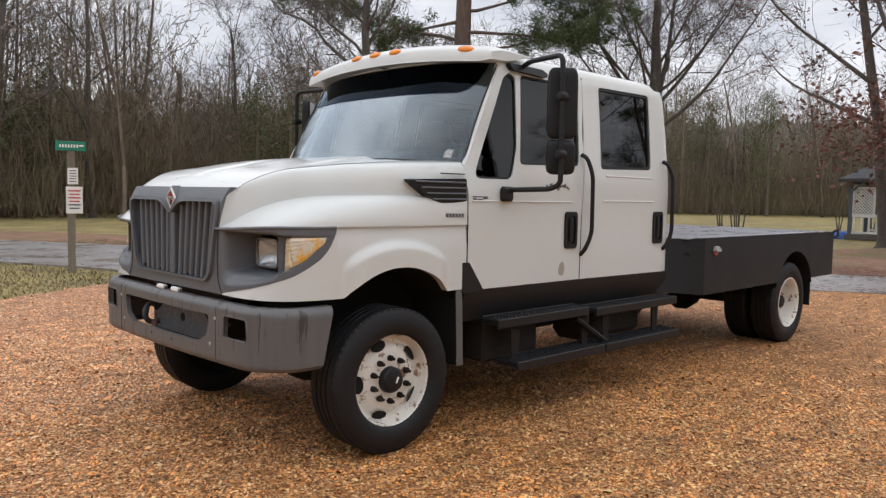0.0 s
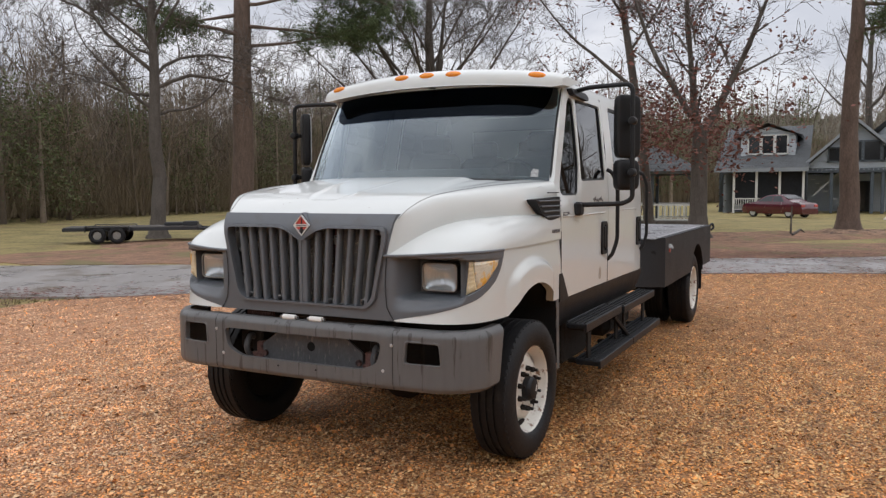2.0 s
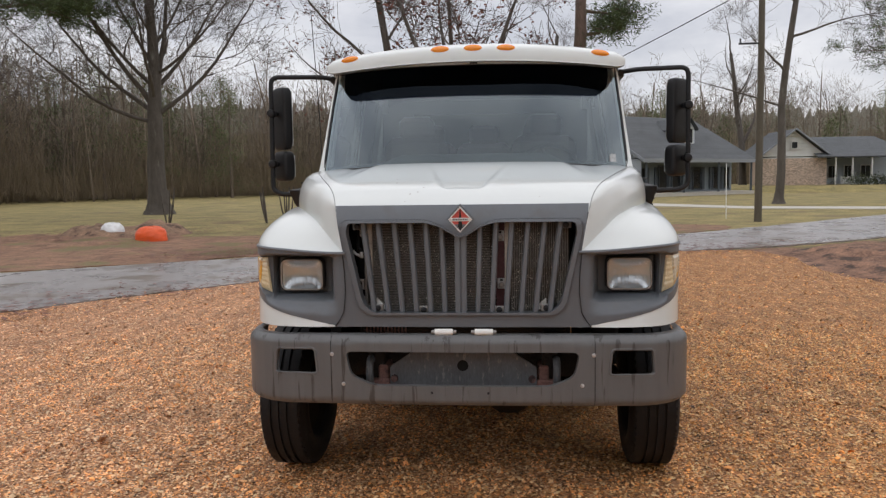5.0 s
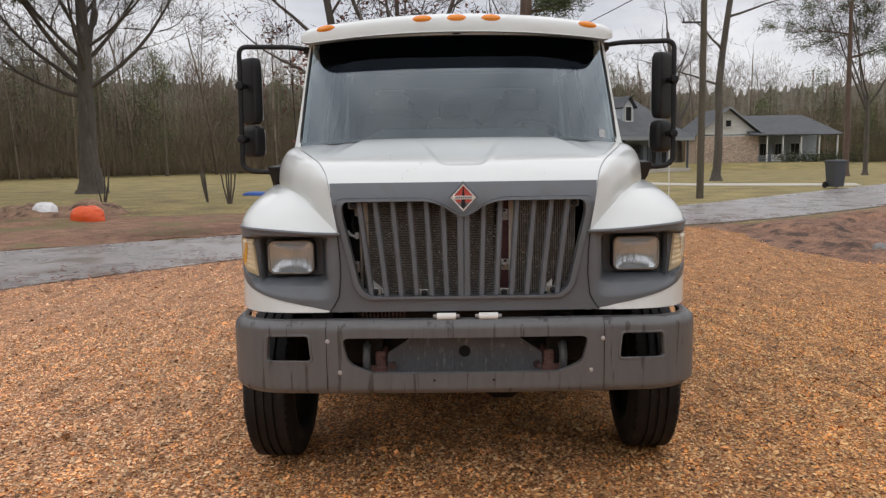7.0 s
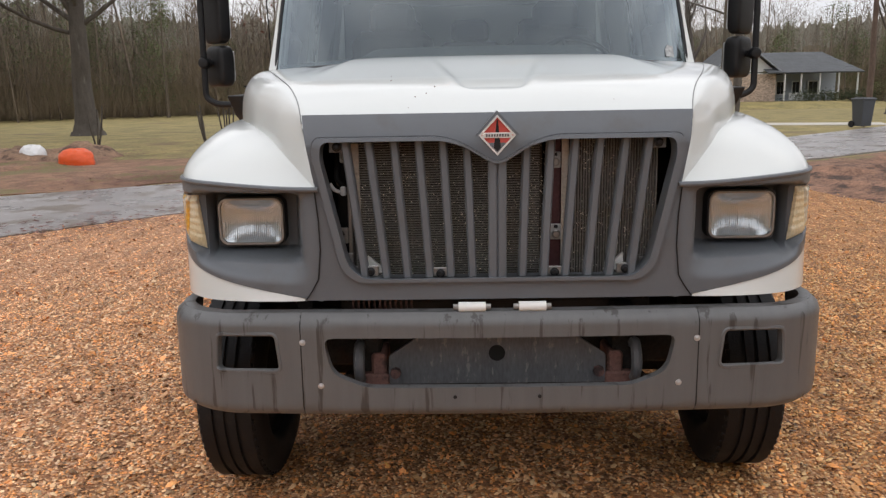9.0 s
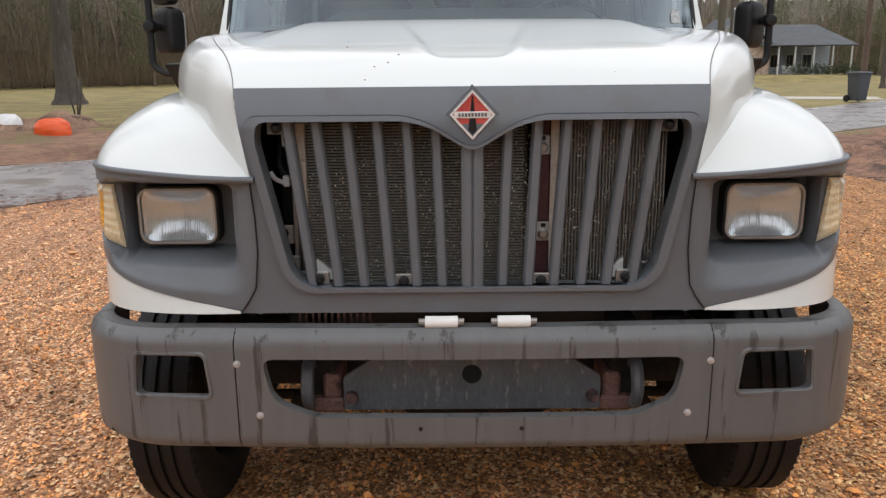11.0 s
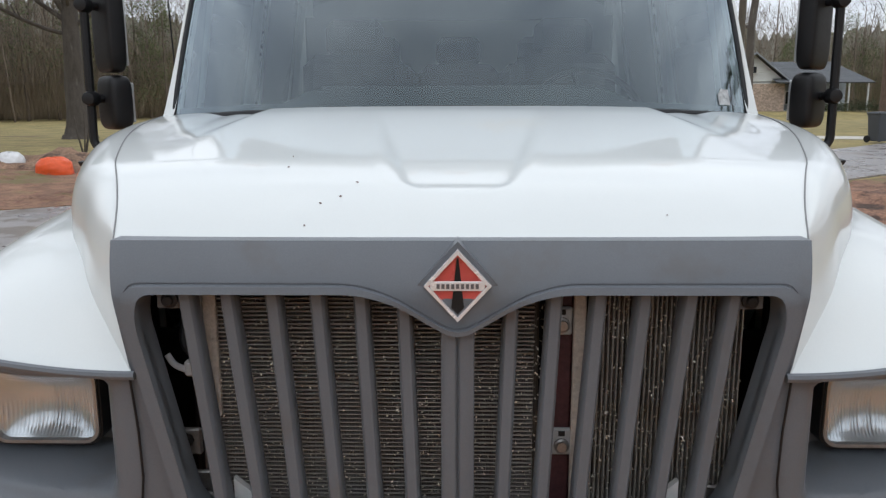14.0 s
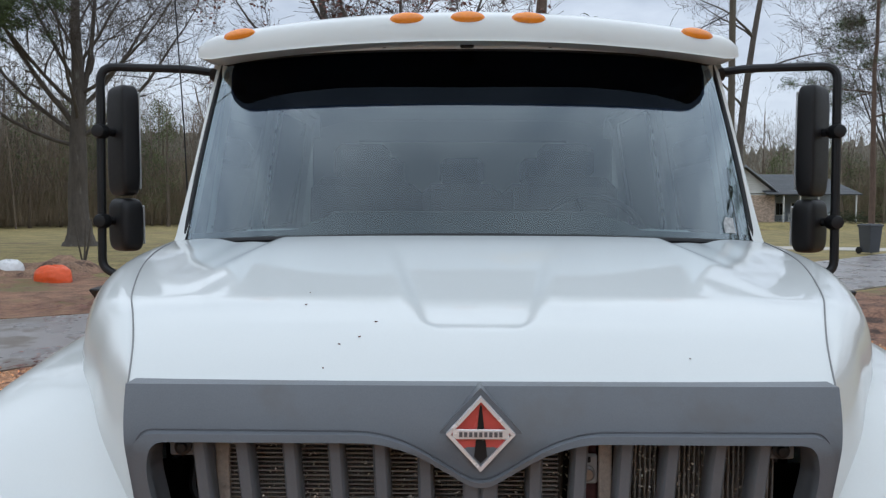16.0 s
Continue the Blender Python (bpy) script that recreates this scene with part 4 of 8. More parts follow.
bare_tree("bare hardwood at the edge of the woods", (14.5, 35.5, 0), 12, 0.16, 33, levels=4, trunk_part=0.3, kids=(3, 5), shrink=0.5)
bare_tree("bare hardwood at the edge of the woods", (24, 37.5, 0), 11, 0.15, 34, levels=4, trunk_part=0.3, kids=(3, 5), shrink=0.5)

# ---- woods ----
WOODS = [(-10, 35), (4, 34), (16, 34.5), (28, 37), (40, 39.5), (52, 42), (62, 40), (72, 32), (82, 20), (92, 4), (100, -14), (104, -34), (98, -56), (80, -72)]


def along(t, line=WOODS):
    k = t * (len(line) - 1)
    i = min(int(k), len(line) - 2)
    f = k - i
    return line[i][0] * (1 - f) + line[i + 1][0] * f, line[i][1] * (1 - f) + line[i + 1][1] * f


def woods():
    r = random.Random(77)
    rn = np.random.default_rng(77)
    segs, ever = [], []
    for i in range(430):
        t = r.random()
        x, y = along(t)
        back = r.uniform(-2, 22)
        k = math.hypot(x, y)
        x, y = x + x / k * back, y + y / k * back
        if r.random() < (0.34 if t < 0.62 else 0.5):
            h = r.uniform(5, 10) if t < 0.35 else r.uniform(8, 15) if t < 0.62 else r.uniform(8, 14)
            segs.append((Vector((x, y, 0)), Vector((x, y, h)), 0.2, 0.04, 0))
            for _ in range(64):
                z = r.uniform(0.12, 1.0)
                w = (1.05 - z) * h * 0.22 + 0.4
                a = r.uniform(0, 6.283)
                q = w * math.sqrt(r.random())
                ever.append((x + q * math.cos(a), y + q * math.sin(a), z * h))
        else:
            segs += grow(r, (x, y, 0), r.uniform(9.5, 15) * (1.0 if t < 0.16 else 0.76 if t < 0.35 else 0.88 if t < 0.45 else 1.05), r.uniform(0.08, 0.17), levels=3, trunk_part=0.25, kids=(3, 5), shrink=0.45, spread=0.95, up=0.35, bend_=0.16)
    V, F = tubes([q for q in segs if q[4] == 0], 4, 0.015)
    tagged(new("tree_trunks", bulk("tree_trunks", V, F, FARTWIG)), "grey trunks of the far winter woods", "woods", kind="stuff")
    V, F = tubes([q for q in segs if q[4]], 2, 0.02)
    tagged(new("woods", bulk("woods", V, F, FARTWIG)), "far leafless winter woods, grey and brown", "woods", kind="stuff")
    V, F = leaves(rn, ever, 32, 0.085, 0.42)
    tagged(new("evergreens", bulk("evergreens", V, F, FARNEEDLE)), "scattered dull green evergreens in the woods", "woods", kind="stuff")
    # tangled undergrowth at the woods' edge
    m = 95000
    t = rn.random(m)
    P = np.array([along(q) for q in t])
    k = np.hypot(P[:, 0], P[:, 1])[:, None]
    P = P + P / k * rn.uniform(-1.5, 7.5, (m, 1)) + rn.normal(0, 0.6, (m, 2))
    z = np.abs(rn.normal(0, 1, m)) * (2.6 + 1.1 * np.sin(t * 90) + 0.6 * np.sin(t * 237))
    d = rn.normal(0, 0.26, (m, 3))
    d[:, 2] = np.abs(d[:, 2]) + 0.75
    ln = rn.uniform(0.5, 1.7, m)[:, None]
    c = np.column_stack([P, z])
    w = np.cross(d, rn.normal(0, 1, (m, 3)))
    w = w / np.linalg.norm(w, axis=1, keepdims=True) * rn.uniform(0.006, 0.020, (m, 1))
    V = np.stack([c - w, c + w, c + d * ln + w * 0.4, c + d * ln - w * 0.4], 1).reshape(-1, 3)
    tagged(new("undergrowth", bulk("undergrowth", V, np.arange(m * 4).reshape(-1, 4), BRUSH)), "tangled leafless undergrowth at the woods' edge", "brush", kind="stuff")


def canopy(m, lo, hi, wide, seed, name):
    """Fine upper twigs that close the gaps between the far trees."""
    rn = np.random.default_rng(seed)
    t = rn.random(m)
    P = np.array([along(q) for q in t])
    k = np.hypot(P[:, 0], P[:, 1])[:, None]
    P = P + P / k * rn.uniform(0, 22, (m, 1)) + rn.normal(0, 0.8, (m, 2))
    top = hi * np.where(t < 0.16, 0.98, np.where(t < 0.35, 0.76, np.where(t < 0.45, 0.9, 1.05))) + 1.6 * np.sin(t * 61) + 1.1 * np.sin(t * 173 + 1) + 0.8 * np.sin(t * 419)
    z = lo + (top - lo) * rn.random(m) ** 1.5
    d = rn.normal(0, 0.45, (m, 3))
    d[:, 2] = np.abs(d[:, 2]) + 0.55
    ln = rn.uniform(0.4, 1.2, m)[:, None]
    c = np.column_stack([P, z])
    w = np.cross(d, rn.normal(0, 1, (m, 3)))
    w = w / np.linalg.norm(w, axis=1, keepdims=True) * rn.uniform(wide * 0.5, wide, (m, 1))
    V = np.stack([c - w, c + w, c + d * ln], 1).reshape(-1, 3)
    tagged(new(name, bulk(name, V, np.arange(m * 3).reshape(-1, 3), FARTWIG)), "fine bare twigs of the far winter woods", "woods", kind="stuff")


woods()
canopy(250000, 3.0, 12.2, 0.022, 78, "twigs")
def depth_wall(back, high, wild, seed, line=WOODS):
    """The closed mass of stems far inside the woods, with a ragged top."""
    mb, n = MB(), 1500
    for i in range(n + 1):
        x, y = along(i / n, line)
        k = math.hypot(x, y)
        q = 1 + back / k
        h = high + wild * (1.6 * noise.noise((i * 0.018, seed, 0)) + 1.5 * noise.noise((i * 0.09, seed, 3)) + 1.2 * noise.noise((i * 0.37, seed, 6)) + 0.9 * noise.noise((i * 1.7, seed, 9)))
        h *= 0.76 + 0.24 * step(0.30, 0.50, i / n) if line is WOODS else 1.0
        mb.v += [(x * q, y * q, -1.0), (x * q, y * q, h * 0.6), (x * q * 1.03, y * q * 1.03, h)]
        if i:
            o = (i - 1) * 3
            mb.f += [(o, o + 3, o + 4, o + 1), (o + 1, o + 4, o + 5, o + 2)]
    return mb


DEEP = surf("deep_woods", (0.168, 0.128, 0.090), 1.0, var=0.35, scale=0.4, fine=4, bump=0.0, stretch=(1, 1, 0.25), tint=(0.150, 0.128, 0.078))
# distance haze mixed into the colour of the rear woods
FARHAZE = surf("haze_toned_far_woods", (0.215, 0.19, 0.158), 1.0, var=0.3, scale=0.4, fine=4, bump=0.0, stretch=(1, 1, 0.25), tint=(0.20, 0.195, 0.15))
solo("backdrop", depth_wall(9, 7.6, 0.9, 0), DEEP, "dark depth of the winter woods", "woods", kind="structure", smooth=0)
solo("backdrop", depth_wall(26, 12.0, 1.1, 20), FARHAZE, "tops of the woods further back, paled by haze put into the colour", "woods", kind="structure", smooth=0)
BEHIND = [(80, -72), (45, -78), (5, -60), (-32, -42), (-50, -8), (-42, 28), (-10, 46)]
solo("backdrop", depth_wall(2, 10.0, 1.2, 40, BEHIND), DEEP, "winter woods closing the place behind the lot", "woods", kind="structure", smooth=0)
for tree, spots in ((pine_tall, ((6.0, -42, 0, 80), (-16, -34, 0, 200), (-33, 4, 0, 310))), (hardwood, ((8.5, -19, 0, 40), (-3.5, -21, 0, 130), (-17, -9, 0, 250)))):
    for x, y, z, turn in spots:
        copy_thing(tree, pose(x, y, z, 0, 0, turn))

# ---- houses ----
SIDING = surf("pale_blue_grey_siding", (0.44, 0.475, 0.51), 0.7, var=0.12, scale=0.8, fine=12, bump=0.1)
BOARD = surf("blue_grey_board_siding", (0.40, 0.44, 0.49), 0.75, var=0.1, scale=1, fine=12, bump=0.1)
SHINGLE = surf("grey_roof_shingles", (0.10, 0.106, 0.112), 0.9, var=0.25, scale=0.9, fine=14, bump=0.5, island=0.08)
FASC = surf("grey_fascia_paint", (0.24, 0.26, 0.28), 0.6, var=0.05, bump=0.05)
# darker copy of the boards: porch shade put into the colour
PORCHW = surf("shaded_blue_grey_boards", (0.24, 0.275, 0.30), 0.75, var=0.1, scale=1, fine=12, bump=0.1)
TRIM = surf("off_white_trim", (0.62, 0.62, 0.60), 0.6, var=0.05, scale=2, fine=30, bump=0.05)
DARKW = surf("dark_window_glass", (0.02, 0.022, 0.026), 0.08, var=0.2, scale=1, fine=5, bump=0.0, rvar=0.03)
DARKTRIM = surf("dark_blue_grey_trim", (0.07, 0.085, 0.10), 0.7, var=0.1, bump=0.05)
BRICK = surf("tan_brick", (0.55, 0.43, 0.34), 0.9, var=0.2, scale=2, fine=20, bump=0.3, island=0.3)


def lap_wall(p, q, z0, top, course=0.4):
    """A wall of lapped boards from p to q (plan), up to the height top(t)."""
    p, q = Vector((*p, 0)), Vector((*q, 0))
    d = q - p
    nrm = Vector((d.y, -d.x, 0)).normalized()
    if nrm.x > 0.01:
        nrm = -nrm
    mb = MB()
    n = int((max(top(k / 20) for k in range(21)) - z0) / course) + 1
    for i in range(n):
        za, zb = z0 + i * course, z0 + (i + 1) * course
        ts = [k / 24 for k in range(25) if top(k / 24) > za + 0.01]
        if len(ts) < 2:
            continue
        a, b = ts[0], ts[-1]
        zt = lambda t: min(zb, top(t))
        A, B = p + d * a, p + d * b
        o = nrm * 0.07
        mb.add([(*(A + o).xy, za), (*(B + o).xy, za), (*B.xy, zt(b)), (*A.xy, zt(a)), (*A.xy, za), (*B.xy, za)], [(0, 1, 2, 3), (4, 5, 1, 0)])
    mb.add([(*p.xy, z0), (*q.xy, z0)] + [(*(p + d * (1 - k / 12)).xy, max(z0, top(1 - k / 12))) for k in range(13)], [tuple(range(15))])
    return mb


def shingled(p0, p1, p2, p3, rows=14):
    """A roof slope with courses; p0 to p1 is the eave, p3 to p2 the ridge."""
    p0, p1, p2, p3 = (Vector(p) for p in (p0, p1, p2, p3))
    nrm = (p1 - p0).cross(p3 - p0).normalized()
    if nrm.z < 0:
        nrm = -nrm
    mb = MB()
    rows *= 2
    for i in range(rows):
        a, b = i / rows, (i + 1) / rows
        e0, e1, f0, f1 = p0.lerp(p3, a), p1.lerp(p2, a), p0.lerp(p3, b), p1.lerp(p2, b)
        mb.add([e0 + nrm * 0.035, e1 + nrm * 0.035, f1 + nrm * 0.02, f0 + nrm * 0.02, e0 + nrm * 0.02, e1 + nrm * 0.02], [(0, 1, 2, 3), (4, 5, 1, 0)])
    mb.add([p0, p1, p2, p3, p0 - nrm * 0.12, p1 - nrm * 0.12], [(0, 1, 2, 3), (4, 5, 1, 0)])
    return mb


def house_window(parent, c, along_, w, h, panes=2, frame_mat=TRIM):
    """A framed window in a wall; along_ is the wall's way in plan."""
    a = Vector((*along_, 0)).normalized()
    n = Vector((a.y, -a.x, 0))
    if n.x > 0.01:
        n = -n
    m = Matrix((a, n, Vector((0, 0, 1)))).transposed()
    c = Vector(c) + n * 0.1
    fr = MB()
    for dx, dz, sx, sz in ((-w / 2, 0, 0.09, h + 0.09), (w / 2, 0, 0.09, h + 0.09), (0, h / 2, w, 0.09), (0, -h / 2, w + 0.2, 0.10)):
        fr.box(c + m @ Vector((dx, 0, dz)), (sx, 0.08, sz), 0, m)
    win = part("window", fr, frame_mat, parent)
    for i in range(panes):
        x = -w / 2 + w * (i + 0.5) / panes
        part("pane", MB().box(c + m @ Vector((x, -0.01, 0)), (w / panes - 0.06, 0.02, h - 0.08), 0, m), DARKW, win)
    return win


def fascia(parent, p, q, h=0.2):
    p, q = Vector(p), Vector(q)
    d = (q - p).normalized()
    side = Vector((d.y, -d.x, 0)).normalized() * 0.03
    up = Vector((0, 0, h / 2))
    part("fascia", MB().add([p + side + up, q + side + up, q + side - up, p + side - up, p - side + up, q - side + up, q - side - up, p - side - up], [(0, 1, 2, 3), (7, 6, 5, 4), (0, 4, 5, 1), (3, 2, 6, 7), (0, 3, 7, 4), (1, 5, 6, 2)]), FASC, parent)


house = thing("house", "two-storey blue-grey sided house with grey shingle roofs and porches", "house")
# east wing: its gable end and porch side meet at the near corner
C, G, E = Vector((58, -10.2)), Vector((0.78, 0.625)), Vector((0.625, -0.78))
ridge, eave = 6.55, 2.95
part("wall", lap_wall(C, C + G * 12.8, 0, lambda t: eave + (ridge - eave) * (1 - abs(2 * t - 1))), SIDING, house, "lapped pale blue-grey gable wall")
part("wall", lap_wall(C + E * 13.3 + G * 1.8, C + G * 1.8, 0, lambda t: eave), PORCHW, house, "porch wall with the eave's shade in its colour")
c3 = lambda v, z: (v.x, v.y, z)
over = 0.45
part("roof", shingled(c3(C - G * 0.6 - E * over, eave - 0.2), c3(C - G * 0.6 + E * 13.7, eave - 0.2), c3(C + G * 6.4 + E * 13.7, ridge + 0.1), c3(C + G * 6.4 - E * over, ridge + 0.1), 20), SHINGLE, house, "grey shingle roof slope")
part("roof", shingled(c3(C + G * 13.4 - E * over, eave - 0.2), c3(C + G * 13.4 + E * 13.7, eave - 0.2), c3(C + G * 6.4 + E * 13.7, ridge + 0.1), c3(C + G * 6.4 - E * over, ridge + 0.1), 8), SHINGLE, house)
fascia(house, c3(C - G * 0.6 - E * over, eave - 0.2), c3(C + G * 6.4 - E * over, ridge + 0.12), 0.25)
fascia(house, c3(C - G * 0.6 - E * over, eave - 0.22), c3(C - G * 0.6 + E * 13.7, eave - 0.22), 0.28)
for t in (0.2, 4.5, 8.8, 13.1):
    q = C - G * 0.3 + E * t
    part("porch_post", MB().box(c3(q, 1.4), (0.16, 0.16, 2.8), 0.02), DARKTRIM, house)
for t, w, h in ((1.8, 1.0, 1.7), (4.4, 1.0, 2.0), (6.0, 1.0, 2.0), (8.6, 1.0, 1.8), (11.2, 1.0, 1.8), (12.4, 0.9, 1.8)):
    house_window(house, c3(C + G * 1.8 + E * t, 1.35), (-E.x, -E.y), w, h, 1, DARKTRIM)
for t in (1.0, 2.6, 3.6, 5.2, 6.9, 7.8, 9.4, 10.4, 12.0):
    part("shutter", MB().box(c3(C + G * 1.70 + E * t, 1.35), (0.36, 0.10, 1.8), 0.02, Matrix.Rotation(math.atan2(E.y, E.x), 3, "Z")), DARKTRIM, house)
part("porch_floor", MB().add([c3(C - G * 0.5, 0.25), c3(C - G * 0.5 + E * 13.3, 0.25), c3(C + G * 1.9 + E * 13.3, 0.25), c3(C + G * 1.9, 0.25), c3(C - G * 0.5, -0.1), c3(C - G * 0.5 + E * 13.3, -0.1)], [(0, 1, 2, 3), (0, 4, 5, 1)]), CONC, house)
# dormer on the wing
dp = C + G * 2.1 + E * 7.2
part("dormer_wall", lap_wall(dp + E * 1.5, dp, 4.05, lambda t: 5.45 + 0.75 * (1 - abs(2 * t - 1)), 0.2), SIDING, house, "small dormer with an arched window")
part("dormer_wall", lap_wall(dp, dp + G * 2.6, 4.05, lambda t: 5.4, 0.2), SIDING, house)
for k, e in ((0, -0.2), (1, 1.7)):
    a = dp + E * e
    part("dormer_roof", shingled(c3(a - G * 0.3, 5.35), c3(a + G * 3.2, 5.35), c3(dp + E * 0.75 + G * 3.2, 6.3), c3(dp + E * 0.75 - G * 0.3, 6.3), 5), SHINGLE, house)
house_window(house, c3(dp + E * 0.75, 4.85), (-E.x, -E.y), 0.85, 1.25, 1)
# middle block with the front gable over a carport
GX, GA, GB, GT = 54.5, -0.7, -6.7, 5.7
gtop = lambda t: 2.9 + (GT - 2.9) * (1 - abs(2 * t - 1))
part("gable_wall", lap_wall((GX, GB), (GX, GA), 2.75, gtop, 0.6), BOARD, house, "blue-grey board gable above the carport")
for k in range(22):
    y = GB + 0.2 + k * 0.265
    t = (y - GB) / (GA - GB)
    part("batten", MB().box((GX - 0.09, y, (2.75 + gtop(t)) / 2), (0.04, 0.05, gtop(t) - 2.75), 0), BOARD, house)
for y0, w in ((-5.9, 0.95), (-4.85, 0.95), (-3.8, 0.95), (-2.75, 0.75)):
    house_window(house, (GX - 0.02, y0 + 0.3, 3.95 if abs(y0 + 4.3) < 1 else 3.75), (0, -1), w, 1.25 if abs(y0 + 4.3) < 1 else 0.9, 1, DARKTRIM)
for y1 in (GA + 0.55, GB - 0.55):
    part("roof", shingled((GX - 0.6, y1, 2.62), (GX + 12, y1, 2.62), (GX + 12, (GA + GB) / 2, GT + 0.15), (GX - 0.6, (GA + GB) / 2, GT + 0.15), 18), SHINGLE, house, "grey shingle gable roof")
    fascia(house, (GX - 0.62, y1, 2.62), (GX - 0.62, (GA + GB) / 2, GT + 0.16), 0.22)
part("carport_back", lap_wall((GX + 5.0, GB), (GX + 5.0, GA), 0, lambda t: 2.8), SIDING, house)
part("carport_beam", MB().box((GX, (GA + GB) / 2, 2.72), (0.2, 6.0, 0.25), 0.02), DARKTRIM, house)
for y in (GA - 0.1, -2.3, -3.0, -4.6, -5.2, GB + 0.1):
    part("carport_post", MB().box((GX, y, 1.35), (0.2, 0.2, 2.7), 0.02), DARKTRIM, house)
part("carport_door", MB().box((GX + 4.9, -4.2, 1.05), (0.06, 1.0, 2.1), 0.01), DARKW, house)
st = MB()
for k in range(8):
    st.box((GX + 1.0, -1.2 - k * 0.26, 2.2 - k * 0.26), (0.9, 0.28, 0.05))
part("outside_stair", st, TRIM, house, "white outside stair in the carport")
for k in range(2):
    part("stair_rail", MB().box((GX + 0.55 + 0.9 * k, -2.15, 2.05), (0.05, 2.7, 0.07), 0, Matrix.Rotation(radians(-45), 3, "X")), TRIM, house)
# west block with the big dormer and screened porch
part("wall", lap_wall((57.0, -0.7), (57.0, 4.6), 0, lambda t: 3.0), SIDING, house)
part("wall", lap_wall((57.0, 3.3), (53.6, 4.2), 0, lambda t: 2.9), SIDING, house)
part("roof", shingled((52.9, 4.7, 2.85), (52.9, -1.0, 2.85), (60.5, -1.0, 6.1), (60.5, 4.7, 6.1), 20), SHINGLE, house, "grey shingle roof over the screened porch")
part("end_wall", lap_wall((64, 4.6), (55.0, 4.6), 0, lambda t: 3.0 + 3.0 * (1 - abs(2 * t - 1))), SIDING, house)
fascia(house, (52.88, 4.7, 2.82), (52.88, -1.0, 2.82), 0.25)
part("dormer_wall", lap_wall((55.2, -0.1), (55.2, 3.3), 3.6, lambda t: 5.2 + 0.55 * (1 - abs(2 * t - 1)), 0.22), SIDING, house, "wide upstairs dormer with paired windows")
part("dormer_side", lap_wall((59, -0.1), (55.2, -0.1), 3.6, lambda t: 5.2, 0.22), SIDING, house)
for y1 in (-0.5, 3.7):
    part("dormer_roof", shingled((54.8, y1, 5.1), (60, y1, 5.1), (60, 1.6, 5.95), (54.8, 1.6, 5.95), 6), SHINGLE, house)
for y in (2.45, 1.6, 0.75):
    house_window(house, (55.18, y, 4.55), (0, -1), 0.75, 1.25, 1)
part("porch_screen", MB().box((53.6, 1.35, 1.65), (0.03, 4.4, 2.2), 0), DARKW, house, "dark porch screen")
for y in (3.5, 2.1, 0.7, -0.7):
    part("porch_post", MB().box((53.4, y, 1.4), (0.14, 0.14, 2.8), 0.01), TRIM, house)
part("porch_rail", MB().box((53.38, 1.4, 0.95), (0.06, 4.3, 0.07), 0).box((53.38, 1.4, 0.25), (0.06, 4.3, 0.07), 0), TRIM, house)
for k in range(30):
    part("baluster", MB().box((53.38, -0.65 + k * 0.142, 0.6), (0.04, 0.04, 0.7), 0), TRIM, house)

hoop = thing("basketball_hoop", "white basketball backboard with wire hoop on a dark pole", "hoop", at=pose(51.0, -5.6, 0))
part("pole", MB().cyl((0, 0, 0), (0, 0, 3.0), 0.05, 8), DARKTRIM, hoop)
part("backboard", MB().ring([(-0.45, 2.7), (0.45, 2.7), (0.45, 3.5), (-0.45, 3.5)], [(-0.36, 2.8), (0.36, 2.8), (0.36, 3.4), (-0.36, 3.4)], (0, 3.1), lambda a, b, d: (-0.1 + d, a, b), 1, depth=0.03, n=8), TRIM, hoop)
part("rim_ring", MB().tube([(-0.35 + 0.22 * math.cos(a / 16 * 6.2832), 0.22 * math.sin(a / 16 * 6.2832), 2.95) for a in range(17)], 0.015, 5), RUST, hoop)

yard = chaikin([(66, -42), (66, -20), (76, -17), (92, -17), (92, -42)], 3)
solo("yard_rise", MB().add([(x, y, -0.05) for x, y in yard] + [(78 + (x - 78) * 0.7, -29.5 + (y + 29.5) * 0.72, 0.55) for x, y in yard], [(i, (i + 1) % len(yard), (i + 1) % len(yard) + len(yard), i + len(yard)) for i in range(len(yard))] + [tuple(range(len(yard), 2 * len(yard)))]), GRASS, "gently rising lawn round the brick house", "lawn", kind="structure", smooth=60)
house2 = thing("brick_house", "low brick ranch house with grey roof and porch", "house", at=Matrix.Translation((0, -24.84 + 23.7 * 0.706, 0.55)) @ Matrix.Diagonal((1, 0.706, 0.80, 1)))
part("wall", lap_wall((76, -40.0), (76, -30.3), 0, lambda t: 3.3, 0.3), BOARD, house2)
bw = MB()
r2 = random.Random(9)
for i in range(28):
    for k in range(40):
        bw.box((72.95 + r2.uniform(-0.01, 0.01), -30.3 + 0.1 + k * 0.21 + (0.1 if i % 2 else 0), 0.06 + i * 0.11), (0.1, 0.19, 0.095), 0)
part("brickwork", bw, BRICK, house2, "tan brick wall", smooth=0)
part("wall", MB().box((74.6, -26.05, 1.55), (3.2, 8.4, 3.1), 0.02), BRICK, house2)
part("gable_wall", lap_wall((73, -30.3), (73, -21.8), 3.1, lambda t: 3.3 + 3.0 * (1 - abs(2 * t - 1)), 0.25), TRIM, house2, "white sided gable")
part("roof", shingled((71.8, -40.8, 3.2), (71.8, -28.5, 3.2), (79, -28.5, 5.8), (79, -39.8, 5.8), 14), SHINGLE, house2, "dark grey shingle roof")
for y1 in (-30.9, -21.2):
    part("roof", shingled((72.4, y1, 3.1), (80, y1, 3.1), (80, -26.05, 6.45), (72.4, -26.05, 6.45), 10), SHINGLE, house2)
    fascia(house2, (72.35, y1, 3.1), (72.35, -26.05, 6.45), 0.2)
